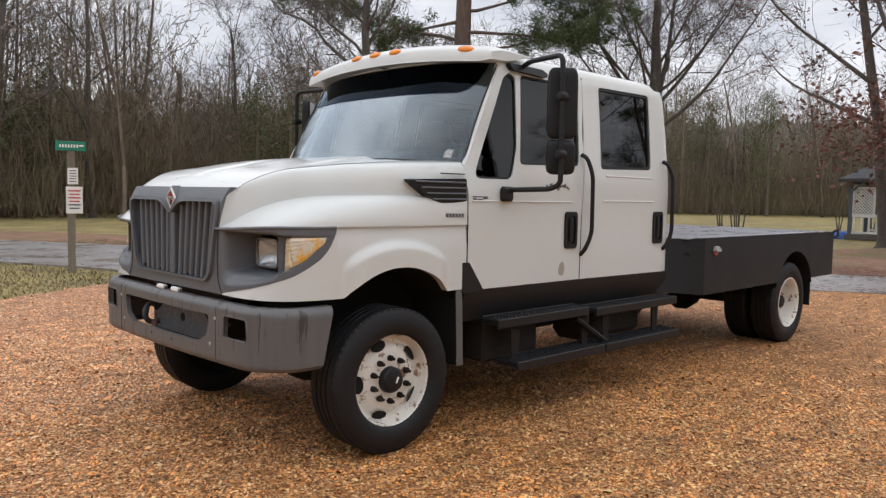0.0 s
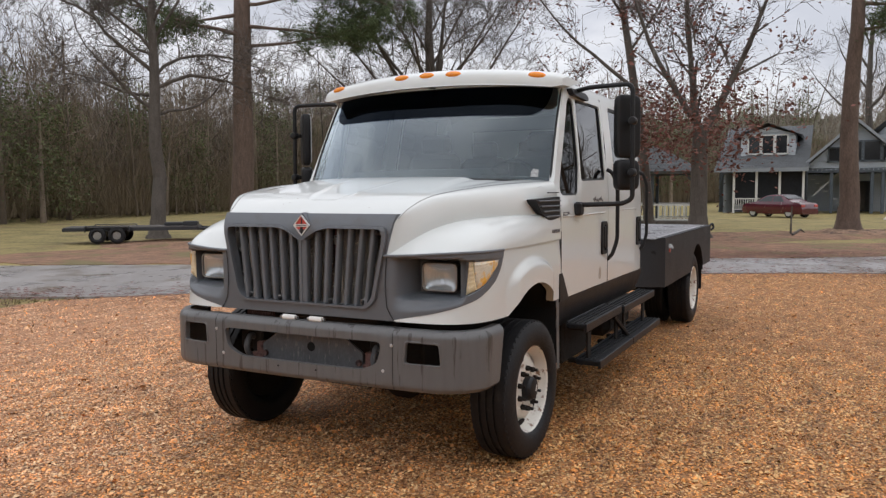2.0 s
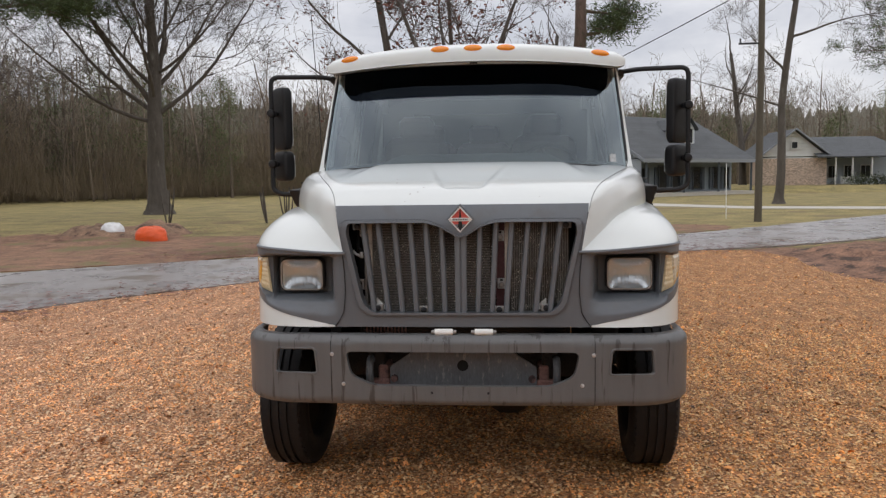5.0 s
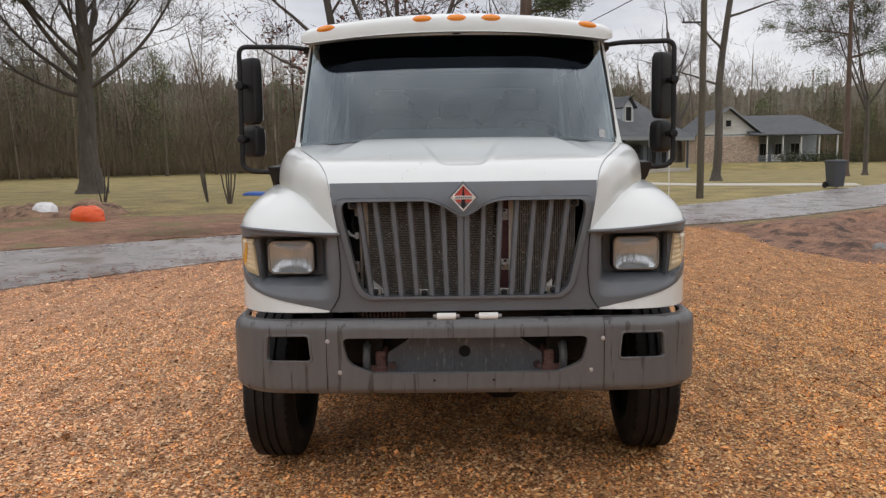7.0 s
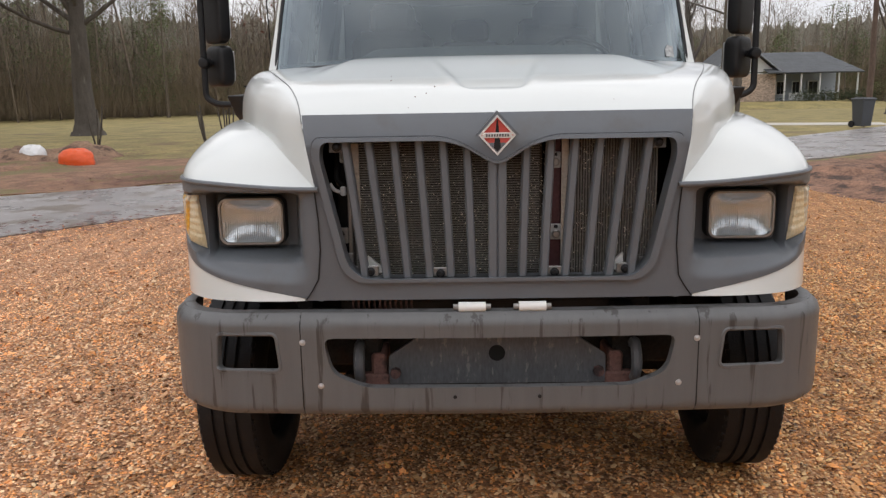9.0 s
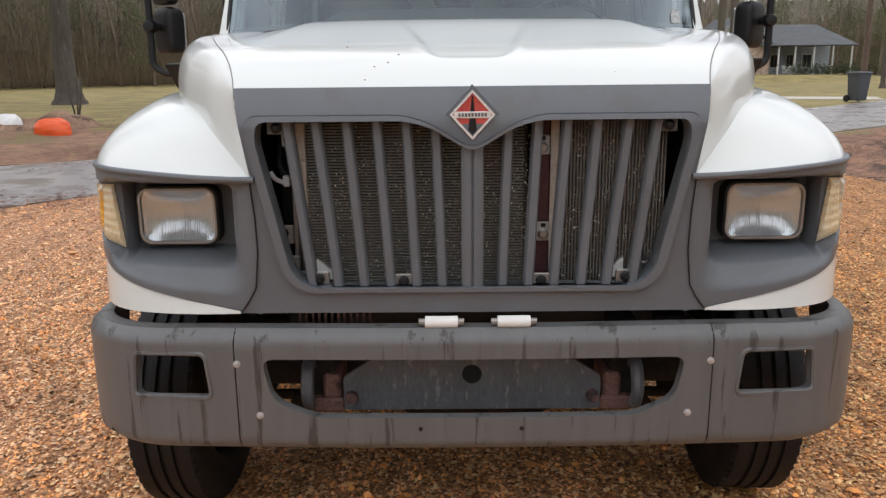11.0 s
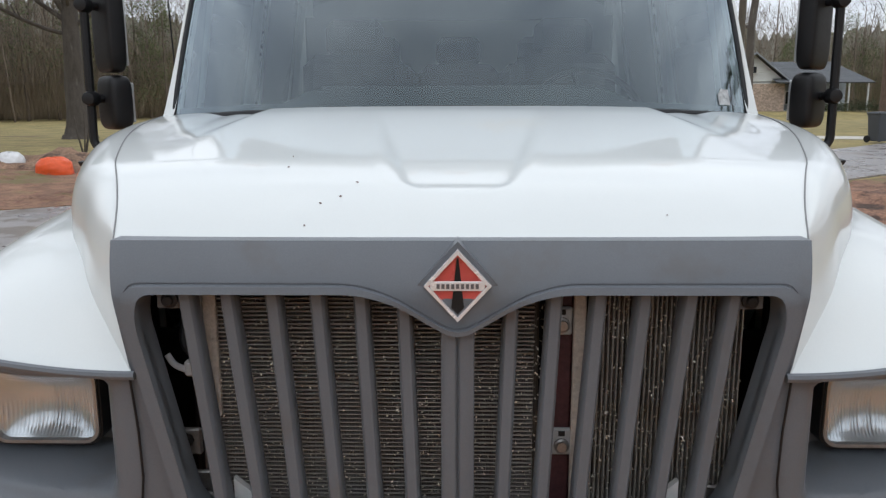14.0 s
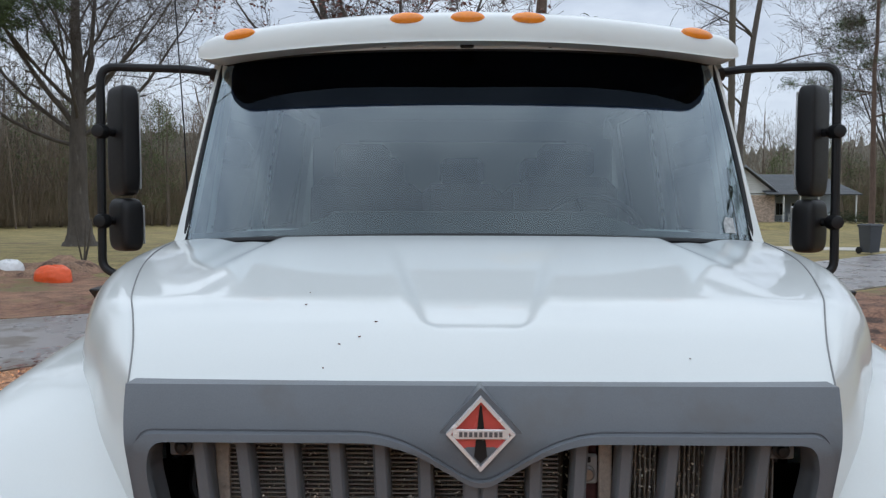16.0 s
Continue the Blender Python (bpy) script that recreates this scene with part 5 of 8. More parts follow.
house_window(house2, (72.9, -26.05, 4.6), (0, -1), 0.8, 0.8, 1)
for y in (-40.2, -37.8, -35.4, -33.0, -30.9):
    part("porch_post", MB().box((72.1, y, 1.55), (0.16, 0.16, 3.1), 0.01), TRIM, house2)
for y, w in ((-36.9, 1.3), (-34.6, 1.0), (-32.6, 1.2)):
    house_window(house2, (75.90, y, 1.5), (0, -1), w, 1.5, 2)
part("porch_rail", MB().box((72.1, -32.4, 0.9), (0.06, 1.9, 0.08), 0).box((72.1, -37.0, 0.9), (0.06, 1.6, 0.08), 0), TRIM, house2)
for k in range(12):
    part("baluster", MB().box((72.1, -31.6 - k * 0.15, 0.5), (0.05, 0.05, 0.8), 0), TRIM, house2)

HEDGE = surf("clipped_evergreen_shrub", (0.050, 0.062, 0.030), 0.9, var=0.35, scale=2, fine=20, bump=0.0, island=0.4)
rh = np.random.default_rng(71)
for k in range(4):
    spots = np.column_stack([rh.normal(0, 0.35, 160), rh.normal(0, 0.75, 160), np.abs(rh.normal(0.45, 0.28, 160))])
    V, F = leaves(rh, spots, 6, 0.07, 0.10)
    shrub = new("shrub", bulk("shrub", V, F, HEDGE))
    shrub.matrix_world = pose(70.6, -31.2 - k * 1.75, 0.5)
    tagged(shrub, "dark green clipped shrub before the brick house porch", "shrub", "porch shrubs")

# ---- gazebo ----
gaz = thing("gazebo", "open wooden gazebo with white railing and lattice panel", "gazebo", at=pose(34.6, 4.8, 0, 0, 0, 8))
GW = 1.75
for sx in (-1, 1):
    for sy in (-1, 0, 1):
        part("post", MB().box((sx * GW, sy * GW, 1.2), (0.14, 0.14, 2.4), 0.01), DARKTRIM, gaz)
        if sy:
            part("brace", MB().box((sx * GW, sy * (GW - 0.3), 2.15), (0.08, 0.08, 0.8), 0, Matrix.Rotation(sy * 0.8, 3, "X")), DARKTRIM, gaz)
for a in range(4):
    m = Matrix.Rotation(a * math.pi / 2, 3, "Z")
    part("roof_slope", shingled(m @ Vector((-2.15, -2.15, 2.35)), m @ Vector((2.15, -2.15, 2.35)), m @ Vector((0.05, -0.05, 3.55)), m @ Vector((-0.05, -0.05, 3.55)), 10), SHINGLE, gaz)
    if a != 2:
        for z in (0.28, 0.92):
            part("rail", MB().box(m @ Vector((0, -GW, z)), (2 * GW, 0.06, 0.08) if a % 2 == 0 else (0.06, 2 * GW, 0.08), 0), TRIM, gaz)
        for k in range(13):
            part("baluster", MB().box(m @ Vector((-GW + 0.27 * (k + 0.5), -GW, 0.6)), (0.06, 0.06, 0.62), 0), TRIM, gaz)
part("deck", MB().box((0, 0, 0.1), (3.8, 3.8, 0.2), 0.01), BARK, gaz)
lat = MB()
for k in range(-7, 8):
    for sgn in (-1, 1):
        ends = []
        for q in (0.0, 1.0):
            # each strip leans and is cut off at the panel's upright edges
            ends.append((1.30 + k * 0.115 + sgn * (q - 0.5) * 1.0, 0.98 + q * 1.05))
        (y0, z0), (y1, z1) = ends
        cut = lambda y: z0 + (z1 - z0) * (y - y0) / (y1 - y0)
        pts = [(y, z) for y, z in ((y0, z0), (y1, z1), (0.92, cut(0.92)), (1.68, cut(1.68))) if 0.919 <= y <= 1.681 and 0.979 <= z <= 2.031]
        if len(pts) > 1:
            pts = [min(pts), max(pts)]
            lat.tube([(-GW - 0.012 * sgn, y, z) for y, z in pts], 0.020, 4)
for y in (0.92, 1.68):
    lat.box((-GW - 0.01, y, 1.5), (0.05, 0.06, 1.1))
for z in (0.98, 2.03):
    lat.box((-GW - 0.01, 1.30, z), (0.05, 0.80, 0.06))
part("lattice", lat, TRIM, gaz, "white lattice panel", smooth=0)

# ---- parked car ----
MAROON = surf("maroon_car_paint", (0.085, 0.008, 0.020), 0.25, var=0.05, scale=2, fine=100, bump=0.0, coat=0.8)
car = thing("car", "parked maroon four-door sedan on the grass", "car", at=pose(46.2, 0.25, 0, 0, 0, -35) @ Matrix.Scale(0.88, 4))


def car_top(y): return ease(y, (-2.25, -2.15, -1.6, -1.25, -0.6, 0.1, 0.55, 1.15, 1.9, 2.2, 2.28), (0.55, 0.86, 0.97, 1.12, 1.40, 1.42, 1.33, 0.99, 0.88, 0.72, 0.5))
def car_half(y, z): return ease(z, (0.2, 0.5, 0.85, 1.0, 1.42), (0.78, 0.86, 0.86, 0.80, 0.56)) * (1 - 0.14 * max(0, (abs(y) - 1.6) / 0.7) ** 2)


body = MB()
body.grid(lambda u, v: (lambda y: (lambda zt: (lambda z: (-car_half(y, z), y, z))(0.22 + (zt - 0.22) * v))(car_top(y)))(-2.25 + 4.53 * u), 60, 14)
body.grid(lambda u, v: (lambda y: (lambda zt: (lambda z: (car_half(y, z), y, z))(0.22 + (zt - 0.22) * v))(car_top(y)))(-2.25 + 4.53 * u), 60, 14)
body.grid(lambda u, v: (lambda y: (lambda zt: ((2 * v - 1) * car_half(y, zt), y, zt + 0.03 * (1 - (2 * v - 1) ** 2)))(car_top(y)))(-2.25 + 4.53 * u), 60, 6)
body.add([(-0.75, -2.25, 0.22), (0.75, -2.25, 0.22), (0.75, -2.25, 0.56), (-0.75, -2.25, 0.56)], [(0, 1, 2, 3)])
cb = part("body", body, MAROON, car, "maroon sedan body")
for s in (-1, 1):
    for y0, y1, a0, a1 in ((-0.98, -0.12, -0.62, -0.12), (-0.06, 0.98, -0.06, 0.42)):
        part("side_window", MB().prism([(y0, 1.0), (y1, 1.0), (a1, 1.345), (a0, 1.345)], lambda a, b: (s * (car_half(a, b) + 0.012), a, b), lambda a, b: (s * (car_half(a, b) - 0.02), a, b)), DARKW, cb)
    for y in (-1.32, 1.38):
        w = part("wheel", MB().lathe([(0, s * 0.10), (0.2, s * 0.10), (0.21, s * 0.08), (0.21, 0)], 20, (s * 0.72, y, 0.3), "x"), SILVER, car, "silver wheel")
        part("tyre", MB().lathe([(0.2, s * 0.09), (0.26, s * 0.11), (0.31, s * 0.06), (0.31, -s * 0.08)], 24, (s * 0.72, y, 0.3), "x"), TIRE, w)
for y, sgn in ((1.0, 1), (-1.28, -1)):
    part("windscreen" if sgn > 0 else "rear_screen", MB().grid(lambda u, v: ((2 * u - 1) * (0.72 - 0.14 * v), (1.13 - 0.52 * v) if sgn > 0 else (-1.24 + 0.58 * v), (1.02 if sgn > 0 else 1.15) + (0.31 if sgn > 0 else 0.24) * v + 0.035), 6, 4), DARKW, cb)
part("tail_lamp", MB().box((-0.6, -2.2, 0.74), (0.32, 0.1, 0.14), 0.02), RED, car)
part("tail_lamp", MB().box((0.6, -2.2, 0.74), (0.32, 0.1, 0.14), 0.02), RED, car)

# ---- the truck ----
truck = thing("flatbed_truck", "white crew cab flatbed truck with dark grey front on gravel", "truck")

# hood and fender lines, front to back
HX = (1.905, 2.03, 2.15, 2.31, 2.6, 2.9, 3.28)


def crown_z(x): return ease(x, (1.905, 1.955, 2.03, 2.11, 2.3, 2.6, 2.9, 3.28), (1.42, 1.461, 1.507, 1.541, 1.582, 1.626, 1.655, 1.672))
def seam_y(x): return ease(x, HX, (0.588, 0.622, 0.665, 0.725, 0.82, 0.90, 0.985))
def seam_z(x): return ease(x, (1.905, 1.955, 2.03, 2.15, 2.31, 2.6, 2.9, 3.28), (1.41, 1.450, 1.496, 1.543, 1.573, 1.606, 1.626, 1.640))
def valley_y(x): return ease(x, HX, (0.552, 0.672, 0.745, 0.835, 0.945, 1.012, 1.05))
def valley_z(x): return ease(x, HX, (1.236, 1.335, 1.385, 1.418, 1.43, 1.43, 1.43))
def nose_y(x): return ease(x, (1.905, 1.915, 1.95, 2.0, 2.08, 2.18, 2.31), (0.55, 0.70, 0.855, 0.946, 1.010, 1.048, 1.066)) if x < 2.31 else ease(x, (2.31, 2.7, 3.28), (1.066, 1.078, 1.068))
def nose_x(y): return ease(abs(y), (0.0, 0.55, 0.70, 0.855, 0.946, 1.010, 1.048, 1.066), (1.905, 1.905, 1.915, 1.95, 2.0, 2.08, 2.18, 2.31))
def lean(x, z): return x + 0.175 * max(0.0, z - 1.234) * max(0.0, 1 - (x - 1.905) / 0.35)


ARCH_X, ARCH_Z, ARCH_R = 2.725, 0.487, 0.545


def hood_top(u, v):
    x = 1.915 + (3.28 - 1.915) * u ** 1.25
    ys = seam_y(x)
    y = ys * v
    rise = crown_z(x) - seam_z(x)
    z = seam_z(x) + rise * (1 - abs(v) ** 3.2)
    plateau = 0.018 * step(2.25, 2.8, x)
    z += plateau * step(0.0, 0.07, 0.60 + 0.06 * step(2.9, 2.2, x) - abs(y))
    fold = step(2.35, 2.75, x) * math.exp(-((abs(y) - 0.70 - 0.06 * (x - 2.6)) / 0.05) ** 2)
    z -= 0.008 * fold
    # a shallow tray that narrows to a round end near the nose
    mid = ease(x, (2.07, 2.085, 2.11, 2.16, 2.3, 2.6, 2.9), (0.06, 0.095, 0.112, 0.125, 0.15, 0.20, 0.235))
    fade = step(2.82, 2.35, x)
    z -= 0.008 * step(2.06, 2.12, x) * fade * step(0.0, 0.03, mid - abs(y))
    z += 0.002 * step(2.1, 2.2, x) * fade * math.exp(-((abs(y) - mid - 0.012) / 0.012) ** 2)
    return lean(x, z), y, z


def rear_cut(x, y):
    """The hood's rear edge: straight across the raised middle, swept back beside it."""
    return 2.905 + 0.40 * step(0.56, 0.95, abs(y)) if abs(y) > 0.56 else 2.905


def hood_sheet(u, v):
    w = v * 2 - 1
    x_end = rear_cut(0, w * 0.98)
    x_lin = 1.915 + (x_end - 1.915) * u ** 1.2
    uu = ((x_lin - 1.915) / (3.28 - 1.915)) ** (1 / 1.25)
    return hood_top(uu, w)


hood = part("hood", MB().grid(hood_sheet, 90, 200), WHITE, truck, "glossy white hood with two shallow channels")
lip = MB()
lip.grid(lambda u, v: (lambda p: (p[0] + 0.012 * u, p[1], p[2] - 0.05 * u))(hood_sheet(1.0, v)), 2, 80)
part("hood_rear_lip", lip, BLACKP, hood, "black rubber seal at the hood's rear edge")


def shoulder(u, v):
    x = 1.905 + (3.28 - 1.905) * u
    sy, sz, vy, vz = seam_y(x), seam_z(x), valley_y(x), valley_z(x)
    a = v * math.pi / 2
    k = 0.62 + 0.2 * u
    y = sy + (vy - sy) * math.sin(a) ** k
    z = vz + (sz - vz) * math.cos(a) ** (0.8)
    if x < 1.99:
        t = (1.99 - x) / 0.085
        y, z = y * (1 - t) + (sy + (vy - sy) * v) * t, z * (1 - t) + (sz + (vz - sz) * v) * t
    return lean(x, z), -y, z


def wing(u, v):
    x = 1.905 + (3.28 - 1.905) * u
    vy, vz, oy, oz = valley_y(x), valley_z(x), nose_y(x), 1.238 + 0.022 * step(1.95, 2.3, x)
    a = v * math.pi / 2
    y = vy + (oy - vy) * math.sin(a) ** (1.12 - 0.3 * u)
    z = oz + (vz - oz) * math.cos(a) ** (0.98 - 0.1 * u)
    return lean(x, z), -min(y, oy), z


def flank_y(x, z):
    d = math.hypot(x - ARCH_X, z - ARCH_Z)
    flare = 0.036 * step(0.705, 0.650, d) * step(3.14, 3.0, x) * step(2.31, 2.46, x)
    return nose_y(x) + flare - 0.012 * step(1.1, 1.26, z)


def flank(u, v):
    x = 2.30 + (3.28 - 2.30) * u
    d2 = ARCH_R ** 2 - (x - ARCH_X) ** 2
    zb = max(0.884 - 0.016 * step(2.5, 3.1, x), ARCH_Z + math.sqrt(d2) if d2 > 0 else 0.868)
    z = zb + (1.262 - zb) * v
    return x, -flank_y(x, z), z


side = MB().grid(shoulder, 60, 14).grid(wing, 60, 14).grid(flank, 90, 26)
# inward turn of the wheel opening
side.grid(lambda u, v: (lambda p: (p[0], p[1] + 0.05 * v, p[2] + 0.004 * v))(flank(u, 0.0)), 90, 2)
for name, mb in (("fender", side),):
    left = MB().add(side.v, side.f)
    part("fender", left, WHITE, truck, "white fender flowing into the hood's side")
    right = MB().add([(x, -y, z) for x, y, z in side.v], [tuple(reversed(q)) for q in side.f])
    part("fender", right, WHITE, truck, "white fender flowing into the hood's side")

# bits of dead leaf lying on the hood
HOODBITS = ((2.27, 0.34), (2.19, 0.335), (2.05, 0.215), (2.03, 0.25), (1.975, 0.27), (2.0, -0.37), (2.1, 0.19))
rb = random.Random(12)
for x, y in HOODBITS:
    u = ((x - 1.915) / (3.28 - 1.915)) ** 0.8
    q = Vector(hood_top(u, y / seam_y(x)))
    bit = solo("leaf_bit", MB().prism([(-0.003, -0.0008), (0.0, -0.0014), (0.0025, 0.0006), (0.001, 0.0012)], lambda a, b: (a, b, 0.0), lambda a, b: (a, b, 0.002)), RUST, "tiny dark bit of leaf on the hood", "leaf", "leaf bits on the hood")
    bit.matrix_world = pose(q.x, q.y, q.z + 0.0005, 0, -14, rb.uniform(0, 360))

# seam between hood and fender
for s in (-1, 1):
    pts = []
    for i in range(40):
        x = 1.93 + (3.27 - 1.93) * i / 39
        pts.append((lean(x, seam_z(x)), s * (seam_y(x) + 0.001), seam_z(x) + 0.0015))
    part("hood_seam", MB().tube(pts, 0.0016, 5), SEAMG, hood)


# the corner under the lamp: grey surround, white lip
def low_z(y): return ease(y, (0.545, 0.60, 0.75, 0.855, 0.946, 1.008, 1.035, 1.053, 1.061, 1.066), (0.884, 0.896, 0.926, 0.948, 0.976, 1.008, 1.042, 1.088, 1.150, 1.232))
def corner(s): return ease(s, (0, 0.18, 0.36, 0.52, 0.68, 0.84, 1.0), (0.545, 0.70, 0.855, 0.946, 1.010, 1.048, 1.066))


def lens_x(y): return max(2.060 + 0.02 * (y - 0.94), nose_x(y) - 0.002)


def lamp_surround(u, v):
    y = corner(u)
    z0, z1 = low_z(y), 1.240 + 0.02 * step(0.55, 1.0, y)
    z = z0 + (z1 - z0) * v
    x = nose_x(y) + 0.004 - 0.012 * step(0.55, 0.75, y)
    inside = step(0.60, 0.655, y) * step(0.935, 0.915, y) * step(1.0, 1.03, z) * step(1.228, 1.205, z)
    rim_up = step(0.012, 0.05, z - z0)
    shelf = rim_up * step(0.565, 0.66, y) * step(0.97, 0.94, y) * step(0.935, 1.015, z) * step(1.235, 1.205, z)
    x += 0.04 * shelf * (1 - inside)
    x += (2.105 - x) * inside if x < 2.105 else 0.0
    seat = step(0.925, 0.942, y) * step(1.064, 1.058, y) * step(z0 + 0.040, z0 + 0.052, z) * step(1.220, 1.210, z)
    if lens_x(y) + 0.01 > x:
        x += (lens_x(y) + 0.01 - x) * seat
    return x, -y, z


def white_lip(u, v):
    y = 0.60 + (1.066 - 0.60) * u
    z1 = low_z(y)
    z0 = 0.889 - 0.006 * u
    z = z0 + (max(z1, z0 + 0.004) - z0) * v
    return nose_x(y) - 0.004 - 0.02 * u * (1 - u) * 2 * (1 - v), -y - 0.03 * u * (1 - u) * (1 - v), z


surround = MB().grid(lamp_surround, 80, 60)
lipm = MB().grid(white_lip, 40, 14)
lipm.grid(lambda u, v: (lambda p: (p[0] + 0.06 * v, p[1] + 0.03 * v, p[2]))(white_lip(u, 0.0)), 40, 2)
brow = MB().tube([(nose_x(corner(i / 30)) - 0.008, -corner(i / 30) + 0.002, 1.240 + 0.02 * step(0.55, 1.0, corner(i / 30)) - 0.003) for i in range(31)], 0.008, 8)
for s in (-1, 1):
    def flip(mb, s=s):
        return MB().add([(x, y if s < 0 else -y, z) for x, y, z in mb.v], mb.f)
    lamp_panel = part("headlamp_surround", flip(surround), GREYP, truck, "dark grey moulded headlamp surround")
    part("brow", flip(brow), GREYP, lamp_panel)
    part("fender_lip", flip(lipm), WHITE, truck, "white lower fender lip above the bumper")
    # rectangular sealed-beam lamp
    LY, LZ = s * 0.794, 1.118
    bez = MB().ring(rounded(-0.105, -0.076, 0.105, 0.076, 0.030), rounded(-0.099, -0.070, 0.099, 0.070, 0.026), (0, 0), lambda a, b, d: (2.052 + d, LY + a, LZ + b), 2, depth=0.03, n=40)
    lamp = part("headlamp", bez, STEEL, truck, "rectangular sealed-beam headlamp with thin steel bezel")

    def silver(u, v):
        """Bowl whose middle is pressed into upright flutes and whose top and foot are plain."""
        a, b = 2 * u - 1, 2 * v - 1
        flute = 0.0014 * abs(math.sin(u * 92)) * (step(0.75, 0.6, abs(b + 0.25)) * step(0.1, 0.0, a * s) + step(0.5, 0.35, abs(b + 0.45)))
        bowl = 0.034 * max(0.0, 1 - a * a * 0.9) * (1 - 0.75 * b * b) * (1 - a ** 8) * (1 - b ** 8)
        return 2.066 + bowl + flute, LY + 0.099 * a, LZ + 0.070 * b
    part("reflector", MB().grid(silver, 140, 24), LENS, lamp, "silver fluted reflector")
    part("lens", MB().grid(lambda u, v: (2.058 - 0.014 * (1 - (2 * u - 1) ** 4) * (1 - (2 * v - 1) ** 4), LY + 0.100 * (2 * u - 1), LZ + 0.071 * (2 * v - 1)), 20, 14), CLEAR, lamp, "clear lamp glass")
    part("lamp_housing", MB().ring(rounded(-0.110, -0.081, 0.110, 0.081, 0.032), rounded(-0.105, -0.076, 0.105, 0.076, 0.030), (0, 0), lambda a, b, d: (2.058 + d, LY + a, LZ + b), 2, depth=0.05, n=40), BLACKP, lamp)
    # corner lamp wraps the fender's corner: pale inner lens, amber outer lens
    def corner_lens(a0, a1, b0, b1):
        """From a0 to a1 along its foot and b0 to b1 along its top."""
        def f(u, v):
            y = (a0 + (a1 - a0) * u) * (1 - v) + (b0 + (b1 - b0) * u) * v
            z0 = low_z(y) + 0.054 + 0.018 * step(1.03, 1.058, y)
            z = z0 + (max(1.206, z0 + 0.003) - z0) * v
            edge = min(u, 1 - u, v, 1 - v)
            return lens_x(y) + 0.006 - 0.008 * step(0.0, 0.12, edge) - 0.0010 * math.sin(v * 44), -y - 0.003 * step(0.0, 0.12, edge), z
        return MB().grid(f, 24, 60)
    cl = part("corner_lamp", flip(corner_lens(0.946, 1.006, 0.964, 0.988)), AMBERC, truck, "clear ribbed wrap-around corner signal lamp")
    part("amber_lens", flip(corner_lens(1.007, 1.0565, 0.989, 1.0575)), AMBERO, cl, "amber outer lens")


# grille panel
def panel_x(z): return 1.905 + 0.045 * max(0.0, (z - 1.362) / 0.095) ** 1.5
def panel(a, b, d): return panel_x(b) + d + 0.004 * (abs(a) / 0.55) ** 2, a, b


OPEN = soften([(-0.528, 1.378), (-0.535, 1.33), (-0.462, 1.0), (-0.415, 0.957), (0.415, 0.957), (0.462, 1.0), (0.535, 1.33), (0.528, 1.378), (0.165, 1.378), (0.105, 1.362), (0.0, 1.30), (-0.105, 1.362), (-0.165, 1.378)], 0.03)
OUT = [(-0.592, 1.458), (0.592, 1.458), (0.5545, 1.236), (0.546, 1.05), (0.556, 0.955), (0.60, 0.888), (-0.60, 0.888), (-0.556, 0.955), (-0.546, 1.05), (-0.5545, 1.236)]
gp = MB().ring(OUT, OPEN, (0, 1.16), panel, 10, depth=0.05, n=160)
grille = part("grille_panel", gp, GREYP, truck, "dark grey moulded grille panel with open trapezoid")
rim_in = [(x * 1.0, z) for x, z in OPEN]
rim_out = [(x * 1.045, 1.16 + (z - 1.16) * 1.055) for x, z in OPEN]
part("grille_rim", MB().ring(rim_out, rim_in, (0, 1.16), lambda a, b, d: (panel_x(b) + d - 0.015 * (1 if d == 0 else 0), a, b), 3, depth=0.022, n=160), GREYP, grille, "raised rim round the grille opening")
# thin dark tube paints the shading of the crease outside the rim
part("rim_groove", MB().tube([(panel_x(z) + 0.004 * (abs(y) / 0.55) ** 2 - 0.0008, y, z) for y, z in [(a * 1.007, 1.16 + (b - 1.16) * 1.012) for a, b in rim_out] + [(rim_out[0][0] * 1.007, 1.16 + (rim_out[0][1] - 1.16) * 1.012)]], 0.0012, 5), DECAL, grille)
TOPY = (0.461, 0.390, 0.313, 0.238, 0.164, 0.090)
BOTY = (0.412, 0.345, 0.279, 0.210, 0.144, 0.077)
for s in (-1, 1):
    for yt, yb in zip(TOPY, BOTY):
        zt = 1.378 if yt > 0.15 else 1.352
        bar = MB().prism([(-0.0135, 0.034), (-0.0130, 0.010), (-0.0108, 0.004), (-0.0078, 0.0008), (0.0078, 0.0), (0.0108, 0.004), (0.0130, 0.010), (0.0135, 0.034), (0.008, 0.05), (-0.008, 0.05)],
                         lambda a, b: (1.912 + b, s * yb + a, 0.955), lambda a, b: (1.920 + b, s * yt + a, zt))
        part("grille_bar", bar, GREYP, grille)
part("grille_bar", MB().prism(soften([(-0.029, 0.006), (-0.023, 0.0), (-0.004, -0.005), (0.0, 0.004), (0.004, -0.005), (0.023, 0.0), (0.029, 0.006), (0.022, 0.05), (-0.022, 0.05)], 0.004, 2),
                              lambda a, b: (1.906 + b, a, 0.955), lambda a, b: (1.906 + b, a, 1.312)), GREYP, grille)
for y, z in ((0.485, 1.362), (-0.485, 1.362), (0.395, 0.975), (-0.395, 0.975), (0.177, 0.967), (-0.177, 0.967)):
    part("screw", MB().lathe([(0, 0), (0.007, 0.001), (0.009, 0.006), (0.014, 0.008), (0.014, 0.012)], 12, (1.912, y, z), "x"), BLACKM, grille)
    part("screw_tab", MB().box((1.932, y, z), (0.006, 0.05, 0.034), 0.003), GREYP if z > 1.1 else STEEL, grille)

